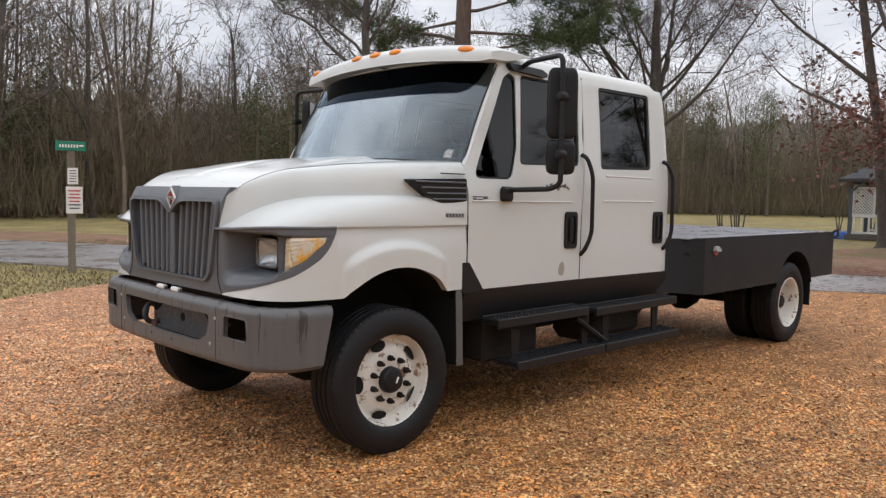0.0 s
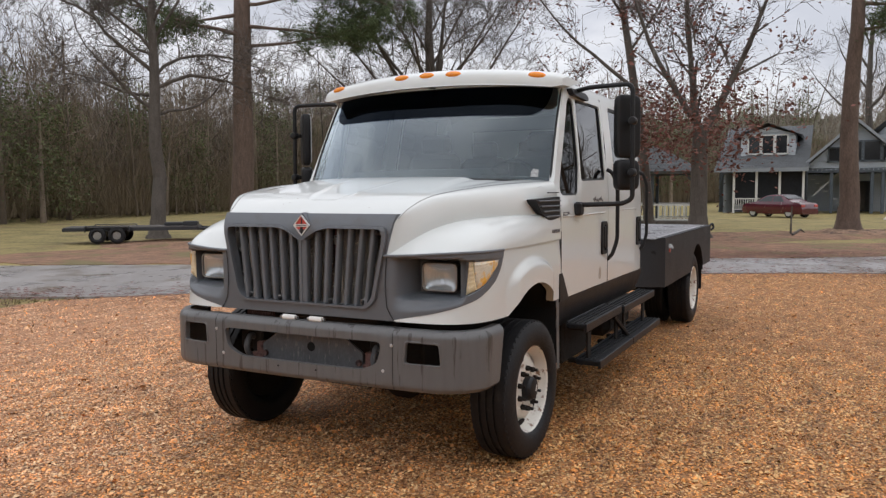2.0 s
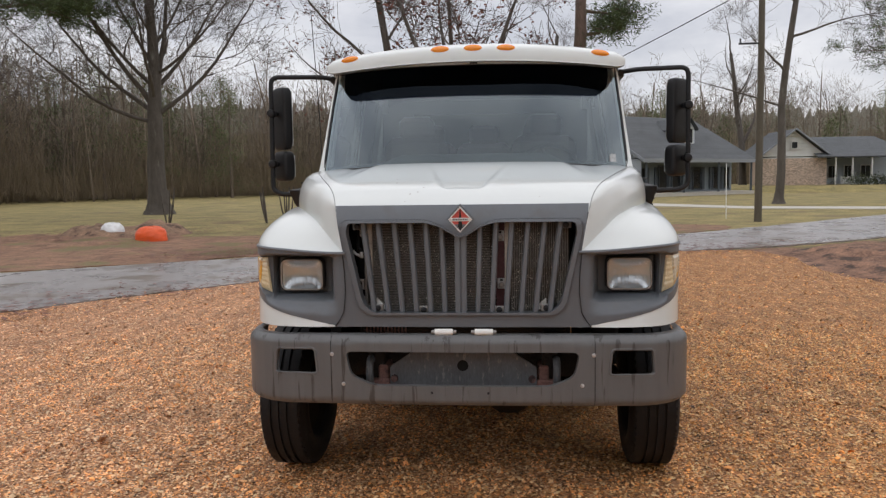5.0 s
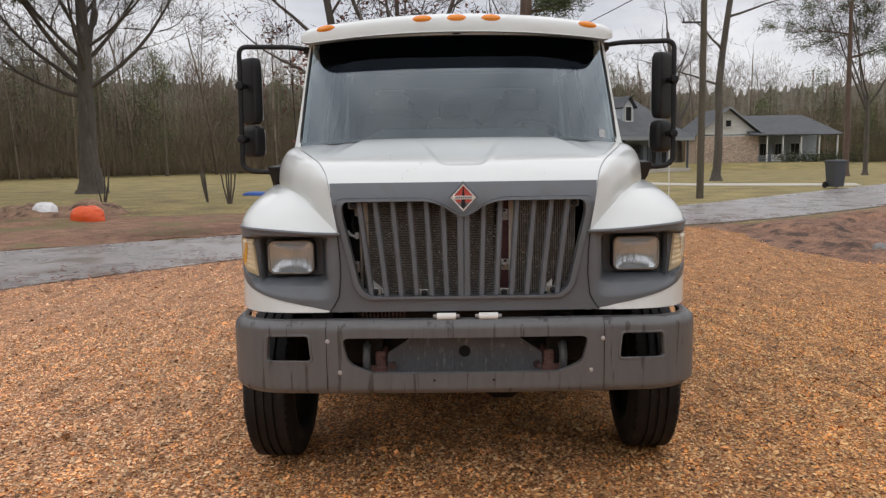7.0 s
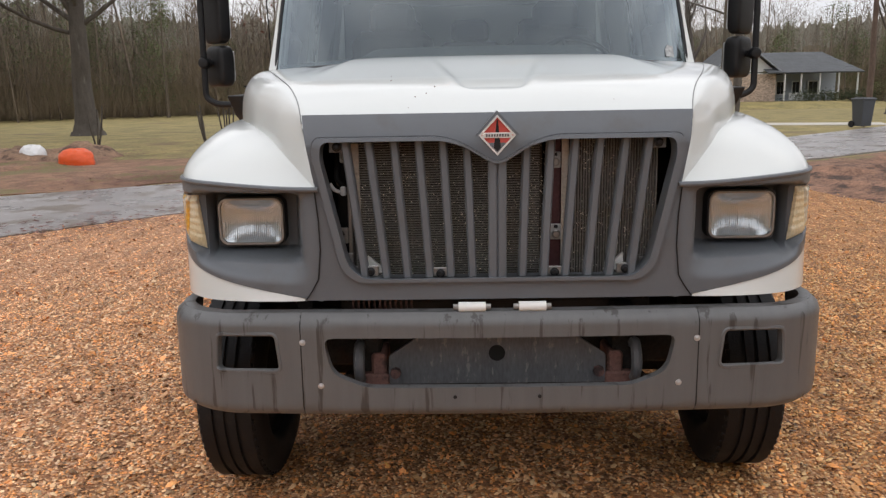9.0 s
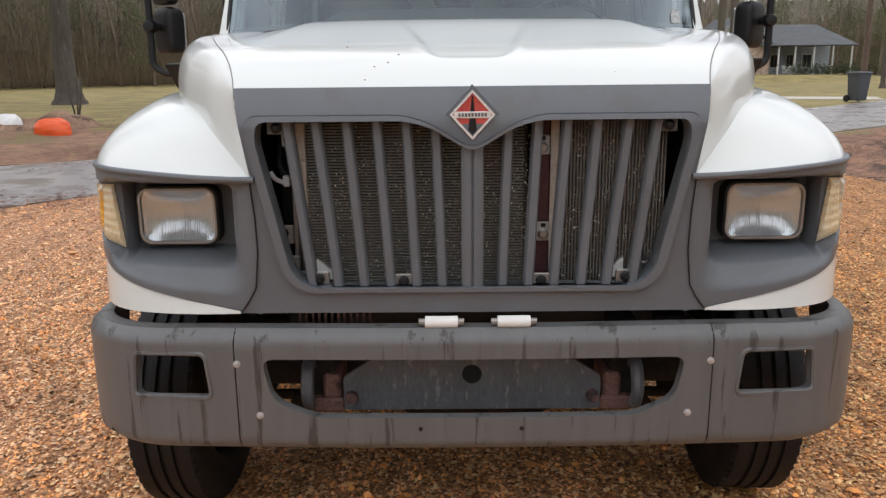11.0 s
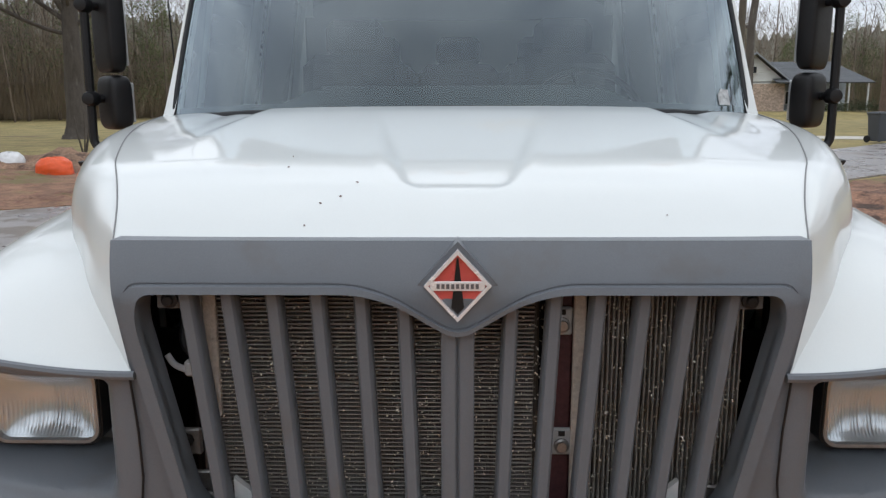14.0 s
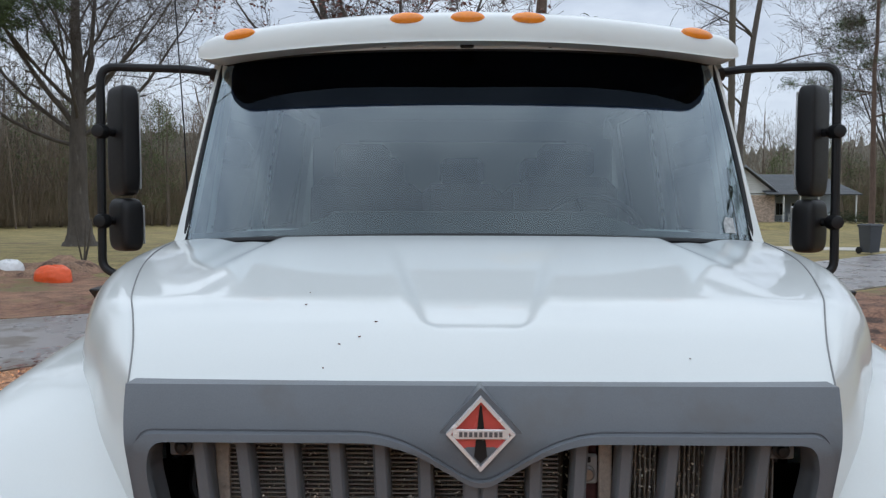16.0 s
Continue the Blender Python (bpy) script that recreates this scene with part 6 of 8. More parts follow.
for s in (-1, 1):
    part("panel_gap", MB().tube([(1.905 + g, s * a, b) for a, b, g in ((0.556, 1.236, -0.0005), (0.5475, 1.14, -0.0012), (0.5455, 1.05, -0.0012), (0.5555, 0.957, -0.0012), (0.575, 0.922, -0.0012), (0.597, 0.892, -0.0012))], 0.0022, 6), BLACKP, grille)

# emblem: a diamond with plain shapes
dia = [(0, 0.0605), (0.0555, 0), (0, -0.0605), (-0.0555, 0)]
em = part("emblem", MB().ring([(a * 1.2, b * 1.2) for a, b in dia], [(a * 0.5, b * 0.5) for a, b in dia], (0, 0), lambda a, b, d: (1.912 + d + 0.02 * max(0, b) ** 1.0, a, 1.391 + b), 2, depth=0.05, n=8, hole=False), GREYP, grille, "diamond emblem in chrome, red and black")
part("emblem_rim", MB().ring(dia, [(a * 0.87, b * 0.87) for a, b in dia], (0, 0), lambda a, b, d: (1.900 + d, a, 1.391 + b), 1, depth=0.02, n=8), BRIGHT, em, "bright chrome diamond outline")
part("emblem_field", MB().prism([(a * 0.89, b * 0.89) for a, b in dia], lambda a, b: (1.906, a, 1.391 + b), lambda a, b: (1.914, a, 1.391 + b)), RED, em, "red enamel field")
part("emblem_road", MB().prism([(-0.0105, -0.037), (0.0, -0.048), (0.0105, -0.037), (0.0015, 0.046), (-0.0015, 0.046)], lambda a, b: (1.904, a, 1.391 + b), lambda a, b: (1.9055, a, 1.391 + b)), BLACKP, em)
part("emblem_band", MB().box((1.9025, 0, 1.391), (0.003, 0.090, 0.016), 0.001), BRIGHT, em, "silver band")
for k in range(9):
    part("emblem_band_mark", MB().box((1.9005, -0.032 + k * 0.008, 1.391), (0.001, 0.0052, 0.008)), DECAL, em)

# cooler stack behind the grille
rad = part("condenser", MB().box((2.014, 0.155, 1.16), (0.03, 0.60, 0.50), 0.004), CORE, truck, "dull metal condenser core behind the grille")
fin_me = mesh_of("fin", MB().box((0, 0, 0), (0.014, 0.58, 0.0024)), ALU, 0)
for i in range(62):
    piece("fin", fin_me, rad, pose(1.991, 0.155, 0.925 + i * 0.0077))
rad2 = part("oil_cooler", MB().box((2.014, -0.360, 1.16), (0.03, 0.29, 0.50), 0.004), CORE, truck, "narrow oil cooler beside the condenser")
fin_me = mesh_of("fin", MB().box((0, 0, 0), (0.014, 0.0026, 0.48)), ALU, 0)
for i in range(34):
    piece("fin", fin_me, rad2, pose(1.991, -0.498 + i * 0.0083, 1.16))
rb = np.random.default_rng(17)
clump = np.column_stack([rb.uniform(-0.48, 0.44, 60), rb.uniform(0.94, 1.38, 60)])
near = clump[rb.integers(0, 60, 2600)] + rb.normal(0, 0.03, (2600, 2))
loose = np.column_stack([rb.uniform(-0.49, 0.445, 3000), 0.93 + 0.46 * rb.random(3000) ** 1.15])
both = np.concatenate([near, loose])
both = both[(both[:, 0] > -0.5) & (both[:, 0] < 0.45) & (both[:, 1] > 0.92) & (both[:, 1] < 1.4) & (np.abs(both[:, 0] + 0.195) > 0.035)]
V, F = leaves(rb, np.column_stack([np.full(len(both), 1.984), both]), 1, 0.0029, 0.0015, 1.0)
tagged(new("debris", bulk("debris", V, F, BITS)), "dry seeds and leaf bits caught in the cooler fins", kind="stuff").parent = rad
sup = part("radiator_support", MB().box((2.11, 0, 1.12), (0.03, 1.04, 0.66), 0.01), BLACKM, truck, "black radiator support with painted brackets")
part("support_post", MB().box((2.008, -0.183, 1.14), (0.03, 0.042, 0.52), 0.004), OXIDE, sup, "dark red bracket strip")
part("support_post", MB().box((2.01, 0.463, 1.16), (0.02, 0.014, 0.48), 0.003), STEEL, sup)
for y, z in ((-0.183, 1.309), (-0.187, 1.083), (0.468, 1.335)):
    br = part("bracket", MB().box((1.986, y, z), (0.012, 0.036, 0.050), 0.003), TRIMG, sup, "pale slotted bracket")
    part("bracket_bolt", MB().lathe([(0, -0.010), (0.009, -0.010), (0.010, -0.006), (0.014, -0.004), (0.014, 0.0)], 12, (1.980, y, z - 0.006), "x"), STEEL, br)
    part("bracket_slot", MB().box((1.9795, y, z + 0.017), (0.002, 0.012, 0.010), 0.001), BLACKM, br)
part("hose", MB().tube(bend([(2.06, 0.50, 1.36), (2.02, 0.505, 1.25), (2.02, 0.47, 1.22), (2.04, 0.44, 1.22)], 0.04), 0.008, 8), BLACKP, sup)
part("hose_clip", MB().tube(bend([(1.985, 0.520, 1.245), (1.982, 0.508, 1.226), (1.980, 0.485, 1.218)], 0.01), 0.006, 8).box((1.980, 0.478, 1.222), (0.016, 0.018, 0.030), 0.004), TRIMG, sup, "pale plastic hose clip")
for y, z, w, h in ((0.492, 1.08, 0.05, 0.05), (0.478, 1.005, 0.05, 0.035), (0.462, 0.965, 0.05, 0.03), (-0.47, 0.985, 0.045, 0.03)):
    part("support_plate", MB().box((1.985, y, z), (0.012, w, h), 0.003), STEEL, sup)
part("support_bolt", MB().cyl((1.978, 0.492, 1.085), (1.962, 0.492, 1.085), 0.013, 8), UNDER, sup)
part("support_strip", MB().box((1.984, 0.438, 1.25), (0.012, 0.024, 0.24), 0.002), FOAM, sup, "pale foam strip")
part("support_strip", MB().box((1.984, -0.214, 1.16), (0.012, 0.022, 0.46), 0.002), FOAM, sup, "pale foam strip")
for y in (0.395, -0.385):
    part("corner_gusset", MB().prism([(-0.012, 0), (0.05, 0), (-0.012, 0.055)], lambda a, b: (1.965, y - (a if y > 0 else -a), 0.962 + b), lambda a, b: (1.98, y - (a if y > 0 else -a), 0.962 + b)), PAPER, sup)


# bumper: the section follows a plan curve that turns back at the corners
def bumper_plan(s):
    """Distance s from the middle along the bumper: x, y and the outward way."""
    a = abs(s)
    if a < 0.78:
        x, y = 1.845 + 0.022 * (a / 0.78) ** 2, a
        n = (-1.0, 0.056 * a / 0.78)
    elif a < 1.22:
        t = (a - 0.78) / 0.44
        ang = t * math.pi / 2
        x, y = 1.867 + 0.255 * (1 - math.cos(ang)), 0.78 + 0.295 * math.sin(ang)
        n = (-math.cos(ang), math.sin(ang) * 0.95)
    else:
        x, y = 2.122 + (a - 1.22), 1.075
        n = (0.0, 1.0)
    k = math.hypot(*n)
    return x, math.copysign(y, s) if s else 0.0, n[0] / k, math.copysign(n[1] / k, s) if s else 0.0


def bumper_face(s, z, d):
    x, y, nx, ny = bumper_plan(s)
    zt = 0.856 - 0.006 * step(0.6, 1.2, abs(s))
    zz = 0.525 + (z - 0.525) * (zt - 0.525) / (0.862 - 0.525)
    edge = 0.03 * max(0.0, (z - 0.822) / 0.04) ** 2 + 0.022 * max(0.0, (0.555 - z) / 0.03) ** 2
    d = d + edge
    return x - nx * d, y - ny * d, zz


bump = MB()
CO = [(-0.545, 0.785), (-0.52, 0.668), (-0.415, 0.622), (0.415, 0.622), (0.52, 0.668), (0.545, 0.785)]
bump.ring([(-0.612, 0.525), (0.612, 0.525), (0.612, 0.862), (-0.612, 0.862)], soften(CO, 0.035), (0, 0.705), bumper_face, 12, depth=0.03, n=140)
bumper = part("bumper", bump, BUMPP, truck, "weathered dark grey moulded bumper, streaked with dirt")
for s in (-1, 1):
    H = [(0.690, 0.800), (0.678, 0.676), (0.888, 0.676), (0.878, 0.800)]
    end = MB().ring([(s * 0.614, 0.525), (s * 1.0, 0.525), (s * 1.0, 0.862), (s * 0.614, 0.862)], soften([(s * a, b) for a, b in H], 0.022), (s * 0.78, 0.742), bumper_face, 10, depth=0.03, n=80)
    end.grid(lambda u, v: bumper_face(s * (1.0 + 0.385 * u - 0.07 * u * (1 - v)), 0.525 + 0.337 * v, 0.0), 24, 16)
    end.grid(lambda u, v: bumper_face(s * (1.0 + 0.385 * u - 0.07 * u * (1 - v)), 0.525 + 0.337 * v, 0.03), 24, 16)
    part("bumper_end", end, BUMPP, bumper, "bumper corner with square tow opening")
    part("top_flange", MB().grid(lambda u, v: (lambda p: (p[0], p[1], p[2] + 0.001))(bumper_face(s * (1.37 * u), 0.862, 0.0 + 0.035 * v)), 60, 3), BUMPP, bumper)
    part("under_flange", MB().grid(lambda u, v: bumper_face(s * (1.3 * u), 0.525, 0.0 + 0.06 * v), 60, 2), BUMPP, bumper)
    part("hole_edge", MB().tube([bumper_face(a, b, 0.002) for a, b in soften([(s * a, b) for a, b in H], 0.022)] + [bumper_face(*soften([(s * a, b) for a, b in H], 0.022)[0], 0.002)], 0.007, 6), BUMPP, bumper)
    for a, b in ((0.607, 0.772), (0.555, 0.628)):
        part("bolt", MB().lathe([(0, -0.007), (0.0045, -0.006), (0.0055, -0.003), (0.0095, -0.002), (0.010, 0.004)], 14, (bumper_face(s * a, b, 0)[0], s * a, bumper_face(s * a, b, 0)[2]), "x"), SILVER, bumper, "bright bolt head")
    part("joint", MB().tube([bumper_face(s * 0.613, 0.53 + 0.325 * i / 12, 0.0) for i in range(13)], 0.0018, 5), BLACKP, bumper)
for y in (0.137, -0.125):
    part("drain_hole", MB().lathe([(0, -0.003), (0.006, -0.003), (0.006, 0.004)], 10, (1.846, y, 0.59), "x"), BLACKM, bumper)

# tow plate and hooks in the bumper's opening
tow = part("tow_plate", MB().prism(soften([(-0.352, 0.585), (0.352, 0.585), (0.352, 0.68), (0.235, 0.757), (-0.235, 0.757), (-0.352, 0.68)], 0.008, 2), lambda a, b: (1.975, a, b), lambda a, b: (1.99, a, b)), PLATE, truck, "scuffed dark steel plate between the frame horns")
part("plate_hole", MB().lathe([(0, -0.001), (0.027, -0.001), (0.027, 0.01)], 18, (1.974, 0, 0.688), "x"), VOID, tow)
for y in (0.33, -0.33):
    part("plate_bolt", MB().lathe([(0, -0.015), (0.017, -0.015), (0.019, 0.0)], 8, (1.973, y, 0.625), "x"), RUST, tow)
for s in (-1, 1):
    part("tow_hook", MB().tube(bend([(2.12, s * 0.445, 0.60), (1.96, s * 0.445, 0.60), (1.93, s * 0.445, 0.66), (1.97, s * 0.445, 0.73), (2.03, s * 0.445, 0.69)], 0.04), 0.018, 8, squash=1.0), PLATE, truck, "worn steel tow hook")
    part("frame_horn", MB().box((2.06, s * 0.385, 0.64), (0.16, 0.05, 0.09), 0.008).box((2.02, s * 0.395, 0.60), (0.10, 0.09, 0.04), 0.006), RUST, truck, "rusty frame horn")
part("inner_beam", MB().box((2.14, 0, 0.70), (0.05, 1.3, 0.20), 0.01), UNDER, truck)
part("lower_crossmember", MB().box((2.10, 0, 0.86), (0.06, 1.0, 0.05), 0.01), BLACKM, truck)
for y in (0.081, -0.105):
    cyl = MB().cyl((1.885, y - 0.042, 0.868), (1.885, y + 0.042, 0.868), 0.0155, 14)
    sn = part("hood_sensor", cyl, PAPER, truck, "small white cylinder on the crossmember")
    for e in (-1, 1):
        part("end_cap", MB().cyl((1.885, y + e * 0.042, 0.868), (1.885, y + e * 0.058, 0.868), 0.0095, 10), STEEL, sn)
slat_me = mesh_of("slat", MB().box((0, 0, 0), (0.02, 0.006, 0.05)), RUST, 0)
for i in range(12):
    piece("slat", slat_me, truck, pose(1.98, 0.46 - i * 0.017, 0.862))


# ---- cab ----
def side_y(z): return ease(z, (0.5, 1.40, 1.60, 2.25, 2.32, 2.36), (1.065, 1.066, 1.058, 0.972, 0.945, 0.90))


def front_in(x, z):
    """How far the upper cab side draws in towards the windshield."""
    return 0.050 * step(1.42, 1.64, z) * step(3.86, 3.32, x)


def cab_side(s):
    return lambda a, b, d: (a, s * (side_y(b) - front_in(a, b) - d), b)


def belt_crease(s, x0, x1, z, name="crease"):
    return MB().tube([(x0 + (x1 - x0) * i / 8, s * (side_y(z) + 0.0005), z) for i in range(9)], 0.006, 6)


Q_WIN = [(3.378, 1.545), (3.70, 1.545), (3.765, 1.75), (3.800, 2.215), (3.745, 2.242), (3.69, 2.205)]
F_WIN = [(3.782, 1.645), (4.43, 1.660), (4.488, 2.238), (3.85, 2.236)]
R_WIN = [(4.700, 1.648), (5.392, 1.665), (5.445, 2.262), (4.745, 2.254)]
for s in (-1, 1):
    f = cab_side(s)
    # front door in two leaves round its two panes
    fd = MB()
    fd.ring([(3.292, 0.857), (3.765, 0.857), (3.765, 1.60), (3.826, 2.300), (3.672, 2.300), (3.335, 1.655), (3.292, 1.60)], soften(Q_WIN, 0.05), (3.64, 1.83), f, 6, depth=0.035, n=90)
    fd.ring([(3.765, 0.857), (4.446, 0.857), (4.452, 1.30), (4.545, 2.310), (3.826, 2.300), (3.765, 1.60)], soften(F_WIN, 0.035), (4.12, 1.93), f, 8, depth=0.035, n=90)
    door = part("front_door", fd, WHITE, truck, "white front cab door")
    part("door_gap", MB().tube([(3.286, s * 1.067, 0.86), (3.286, s * 1.067, 1.30), (3.286, s * (side_y(1.60) - front_in(3.286, 1.60) + 0.001), 1.60)], 0.004, 5), BLACKP, door)
    part("door_gap", MB().tube([(4.449, s * 1.066, 0.86), (4.455, s * 1.066, 1.30), (4.50, s * (side_y(1.9) + 0.001), 1.9), (4.547, s * (side_y(2.30) + 0.001), 2.30)], 0.004, 5), BLACKP, door)
    part("door_crease", belt_crease(s, 3.32, 4.34, 1.405), WHITE, door)
    part("quarter_pane", MB().prism(soften([(3.64 + (a - 3.64) * 1.03, 1.83 + (b - 1.83) * 1.03) for a, b in Q_WIN], 0.05), lambda a, b: f(a, b, 0.016), lambda a, b: f(a, b, 0.020)), SIDEGL, door, "tinted quarter window")
    part("front_pane", MB().prism(soften([(4.12 + (a - 4.12) * 1.03, 1.93 + (b - 1.93) * 1.03) for a, b in F_WIN], 0.035), lambda a, b: f(a, b, 0.016), lambda a, b: f(a, b, 0.020)), SIDEGL, door, "tinted front door window")
    for nm, w, c in (("quarter_seal", Q_WIN, (3.64, 1.83)), ("pane_seal", F_WIN, (4.12, 1.93))):
        o = soften(w, 0.05 if nm[0] == "q" else 0.035)
        i_ = [(c[0] + (a - c[0]) * 0.945, c[1] + (b - c[1]) * 0.955) for a, b in o]
        part(nm, MB().ring(o, i_, c, lambda a, b, d: f(a, b, 0.008 + d), 2, depth=0.012, n=60), BLACKP, door, "black rubber window seal")
    # rear door and rear quarter
    rd = MB()
    rd.ring([(4.452, 0.857), (5.585, 0.850), (5.600, 1.30), (5.620, 2.315), (4.550, 2.310), (4.458, 1.30)], soften(R_WIN, 0.035), (5.07, 1.95), f, 8, depth=0.035, n=100)
    rdoor = part("rear_door", rd, WHITE, truck, "white rear cab door with square window")
    part("rear_pane", MB().prism(soften([(5.07 + (a - 5.07) * 1.03, 1.95 + (b - 1.95) * 1.03) for a, b in R_WIN], 0.035), lambda a, b: f(a, b, 0.016), lambda a, b: f(a, b, 0.020)), SIDEGL, rdoor, "tinted rear door window")
    o = soften(R_WIN, 0.035)
    part("pane_seal", MB().ring(o, [(5.07 + (a - 5.07) * 0.93, 1.95 + (b - 1.95) * 0.93) for a, b in o], (5.07, 1.95), lambda a, b, d: f(a, b, 0.006 + d), 2, depth=0.014, n=60), BLACKP, rdoor, "black rubber window seal")
    part("door_crease", belt_crease(s, 4.72, 5.42, 1.415), WHITE, rdoor)
    part("door_crease", belt_crease(s, 4.76, 5.40, 1.60), WHITE, rdoor)
    for x, host in ((4.326, door), (5.492, rdoor)):
        hd = MB().ring(rounded(-0.077, -0.128, 0.077, 0.128, 0.03), rounded(-0.05, -0.10, 0.05, 0.10, 0.025), (0, 0), lambda a, b, d: (x + a * 0.9, s * (side_y(1.21 + b) + 0.014 - d), 1.21 + b), 3, depth=0.016, n=40)
        hd.box((x, s * 1.064, 1.21), (0.09, 0.006, 0.20))
        hnd = part("door_handle", hd, BLACKP, host, "black recessed paddle handle")
        part("paddle", MB().box((x, s * 1.077, 1.215), (0.045, 0.014, 0.17), 0.006), BLACKP, hnd)
    # grab rails
    part("grab_rail", MB().tube(bend([(4.455, s * 1.055, 1.742), (4.46, s * 1.10, 1.715), (4.485, s * 1.135, 1.60), (4.49, s * 1.135, 1.18), (4.46, s * 1.10, 1.065), (4.455, s * 1.062, 1.03)], 0.06), 0.0155, 10), BLACKP, truck, "black textured grab rail")
    part("grab_rail", MB().tube(bend([(5.575, s * 1.05, 1.742), (5.585, s * 1.09, 1.72), (5.63, s * 1.115, 1.62), (5.64, s * 1.115, 1.16), (5.60, s * 1.09, 1.06), (5.585, s * 1.062, 1.03)], 0.06), 0.0155, 10), BLACKP, truck, "black textured grab rail")
    # dark sill under the doors and the fillet behind the fender
    sill = MB().grid(lambda u, v: (3.27 + 2.40 * u, s * (1.066 - 0.05 * (1 - v) ** 1.5), 0.655 + 0.198 * v), 8, 8)
    sill.grid(lambda u, v: (3.27 + 2.40 * u, s * (1.066 - 0.03 * v), 0.853 + 0.004 * v), 8, 1)
    part("sill_panel", sill, BLACKP, truck, "black sill panel below the doors")
    fil = MB().prism([(3.245, 1.03), (3.30, 1.03), (3.43, 0.855), (3.40, 0.845), (3.245, 0.845)], lambda a, b: (a, s * 1.075, b), lambda a, b: (a, s * 1.055, b))
    part("fender_fillet", fil, BLACKP, truck, "black plastic fillet behind the fender")
    # mud guard behind the front wheel
    flap = MB()
    flap.grid(lambda u, v: (3.195 + 0.055 * u + 0.02 * (1 - v), s * 1.066, 0.40 + 0.465 * v), 4, 8)
    # inner sheet coloured near-black as the shade behind the tyre
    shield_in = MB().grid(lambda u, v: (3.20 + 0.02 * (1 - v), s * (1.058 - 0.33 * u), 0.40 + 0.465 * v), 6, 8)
    part("splash_shield", shield_in, VOID, truck, "splash shield behind the front wheel, blackened as wheel well shade")
    part("mud_guard", flap, BUMPP, truck, "dark grey plastic guard behind the front wheel")
    # side vent
    VO = [(2.812, 1.525), (3.276, 1.540), (3.278, 1.392), (3.06, 1.390), (2.93, 1.44)]
    vent = MB().prism(soften(VO, 0.015, 3), lambda a, b: (a, s * (1.055 + 0.006), b), lambda a, b: (a, s * 1.0, b))
    ve = part("side_vent", vent, BLACKP, truck, "black louvred vent on the fender's rear")
    for k in range(4):
        z = 1.415 + k * 0.033
        x0 = 2.99 - k * 0.045
        part("louvre", MB().box(((x0 + 3.27) / 2, s * 1.066, z), (3.27 - x0, 0.014, 0.010), 0.003, None), GREYP, ve)
    part("vent_trim", MB().box((3.165, s * 1.052, 1.566), (0.20, 0.012, 0.007), 0.002), BLACKM, truck)
    bd = part("fender_badge", MB().box((3.17, s * 1.068, 1.318), (0.165, 0.006, 0.032), 0.002), SILVER, truck, "small grey fender badge with unreadable lettering")
    for k in range(6):
        part("badge_mark", MB().box((3.105 + k * 0.026, s * 1.072, 1.318), (0.017, 0.002, 0.02)), DECAL, bd)
    dc = part("door_decal", MB().box((3.39, s * 1.0675, 1.432), (0.135, 0.002, 0.006)), DECAL, door, "small grey unreadable door decal")
    for k, (w, z) in enumerate(((0.03, 1.418), (0.05, 1.412), (0.04, 1.424))):
        part("decal_mark", MB().box((3.345 + k * 0.048, s * 1.0675, z), (w, 0.002, 0.012)), DECAL, dc)
    sw = MB()
    for k in range(7):
        sw.box((4.06 + k * 0.038, s * (side_y(1.505) + 0.0015), 1.508 + 0.010 * math.sin(k * 1.7)), (0.034, 0.002, 0.014 + 0.01 * (k % 2)), 0, Matrix.Rotation(0.5 * math.cos(k * 2.1), 3, "Y"))
    part("door_script", sw, DECAL, door, "dark scrawled pinstripe decal")
    part("paint_scuff", MB().prism(soften([(4.20, 0.90), (4.26, 0.89), (4.275, 0.95), (4.25, 1.0), (4.21, 0.97)], 0.03), lambda a, b: (a, s * 1.0672, b), lambda a, b: (a, s * 1.066, b)), DIRTY, door) if s < 0 else None

# roof, rear wall, pillars
def roof_y(v, x):
    return ease(v, (0, 0.35, 0.7, 0.88, 0.96, 1.0), (0.0, 0.42, 0.78, 0.90, 0.945, 0.958))


def roof(u, v):
    x = 3.64 + (5.70 - 3.64) * u
    w = abs(2 * v - 1)
    y = roof_y(w, x)
    z = ease(w, (0, 0.35, 0.7, 0.88, 0.96, 1.0), (2.432, 2.425, 2.400, 2.370, 2.335, 2.300))
    drop = 0.16 * max(0.0, (x - 5.50) / 0.20) ** 2.2 if x > 5.5 else 0.0
    drop += 0.02 * (1 - min(1.0, (x - 3.64) / 0.5))
    return x, math.copysign(y, 2 * v - 1), z - drop


part("cab_roof", MB().grid(roof, 40, 48), WHITE, truck, "white crew cab roof")
rear = MB()
rear.grid(lambda u, v: (lambda z: (5.695 + 0.01 * math.sin(v * 3.1), (2 * u - 1) * (side_y(z) - 0.05), z))(0.84 + (2.29 - 0.84) * v), 20, 20)
for s in (-1, 1):
    rear.grid(lambda u, v: (lambda z: (5.588 + 0.022 * step(0.85, 2.3, z) + 0.11 * math.sin(u * math.pi / 2), s * (side_y(z) - 0.05 * (1 - math.cos(u * math.pi / 2))), z))(0.845 + (2.315 - 0.845) * v), 8, 24)
part("cab_rear_wall", rear, WHITE, truck, "white rear cab wall")
part("cab_floor", MB().box((4.45, 0, 0.80), (2.4, 2.0, 0.05), 0.01), BLACKM, truck)
part("firewall", MB().box((3.33, 0, 1.2), (0.03, 1.98, 0.80), 0.01), BLACKM, truck)


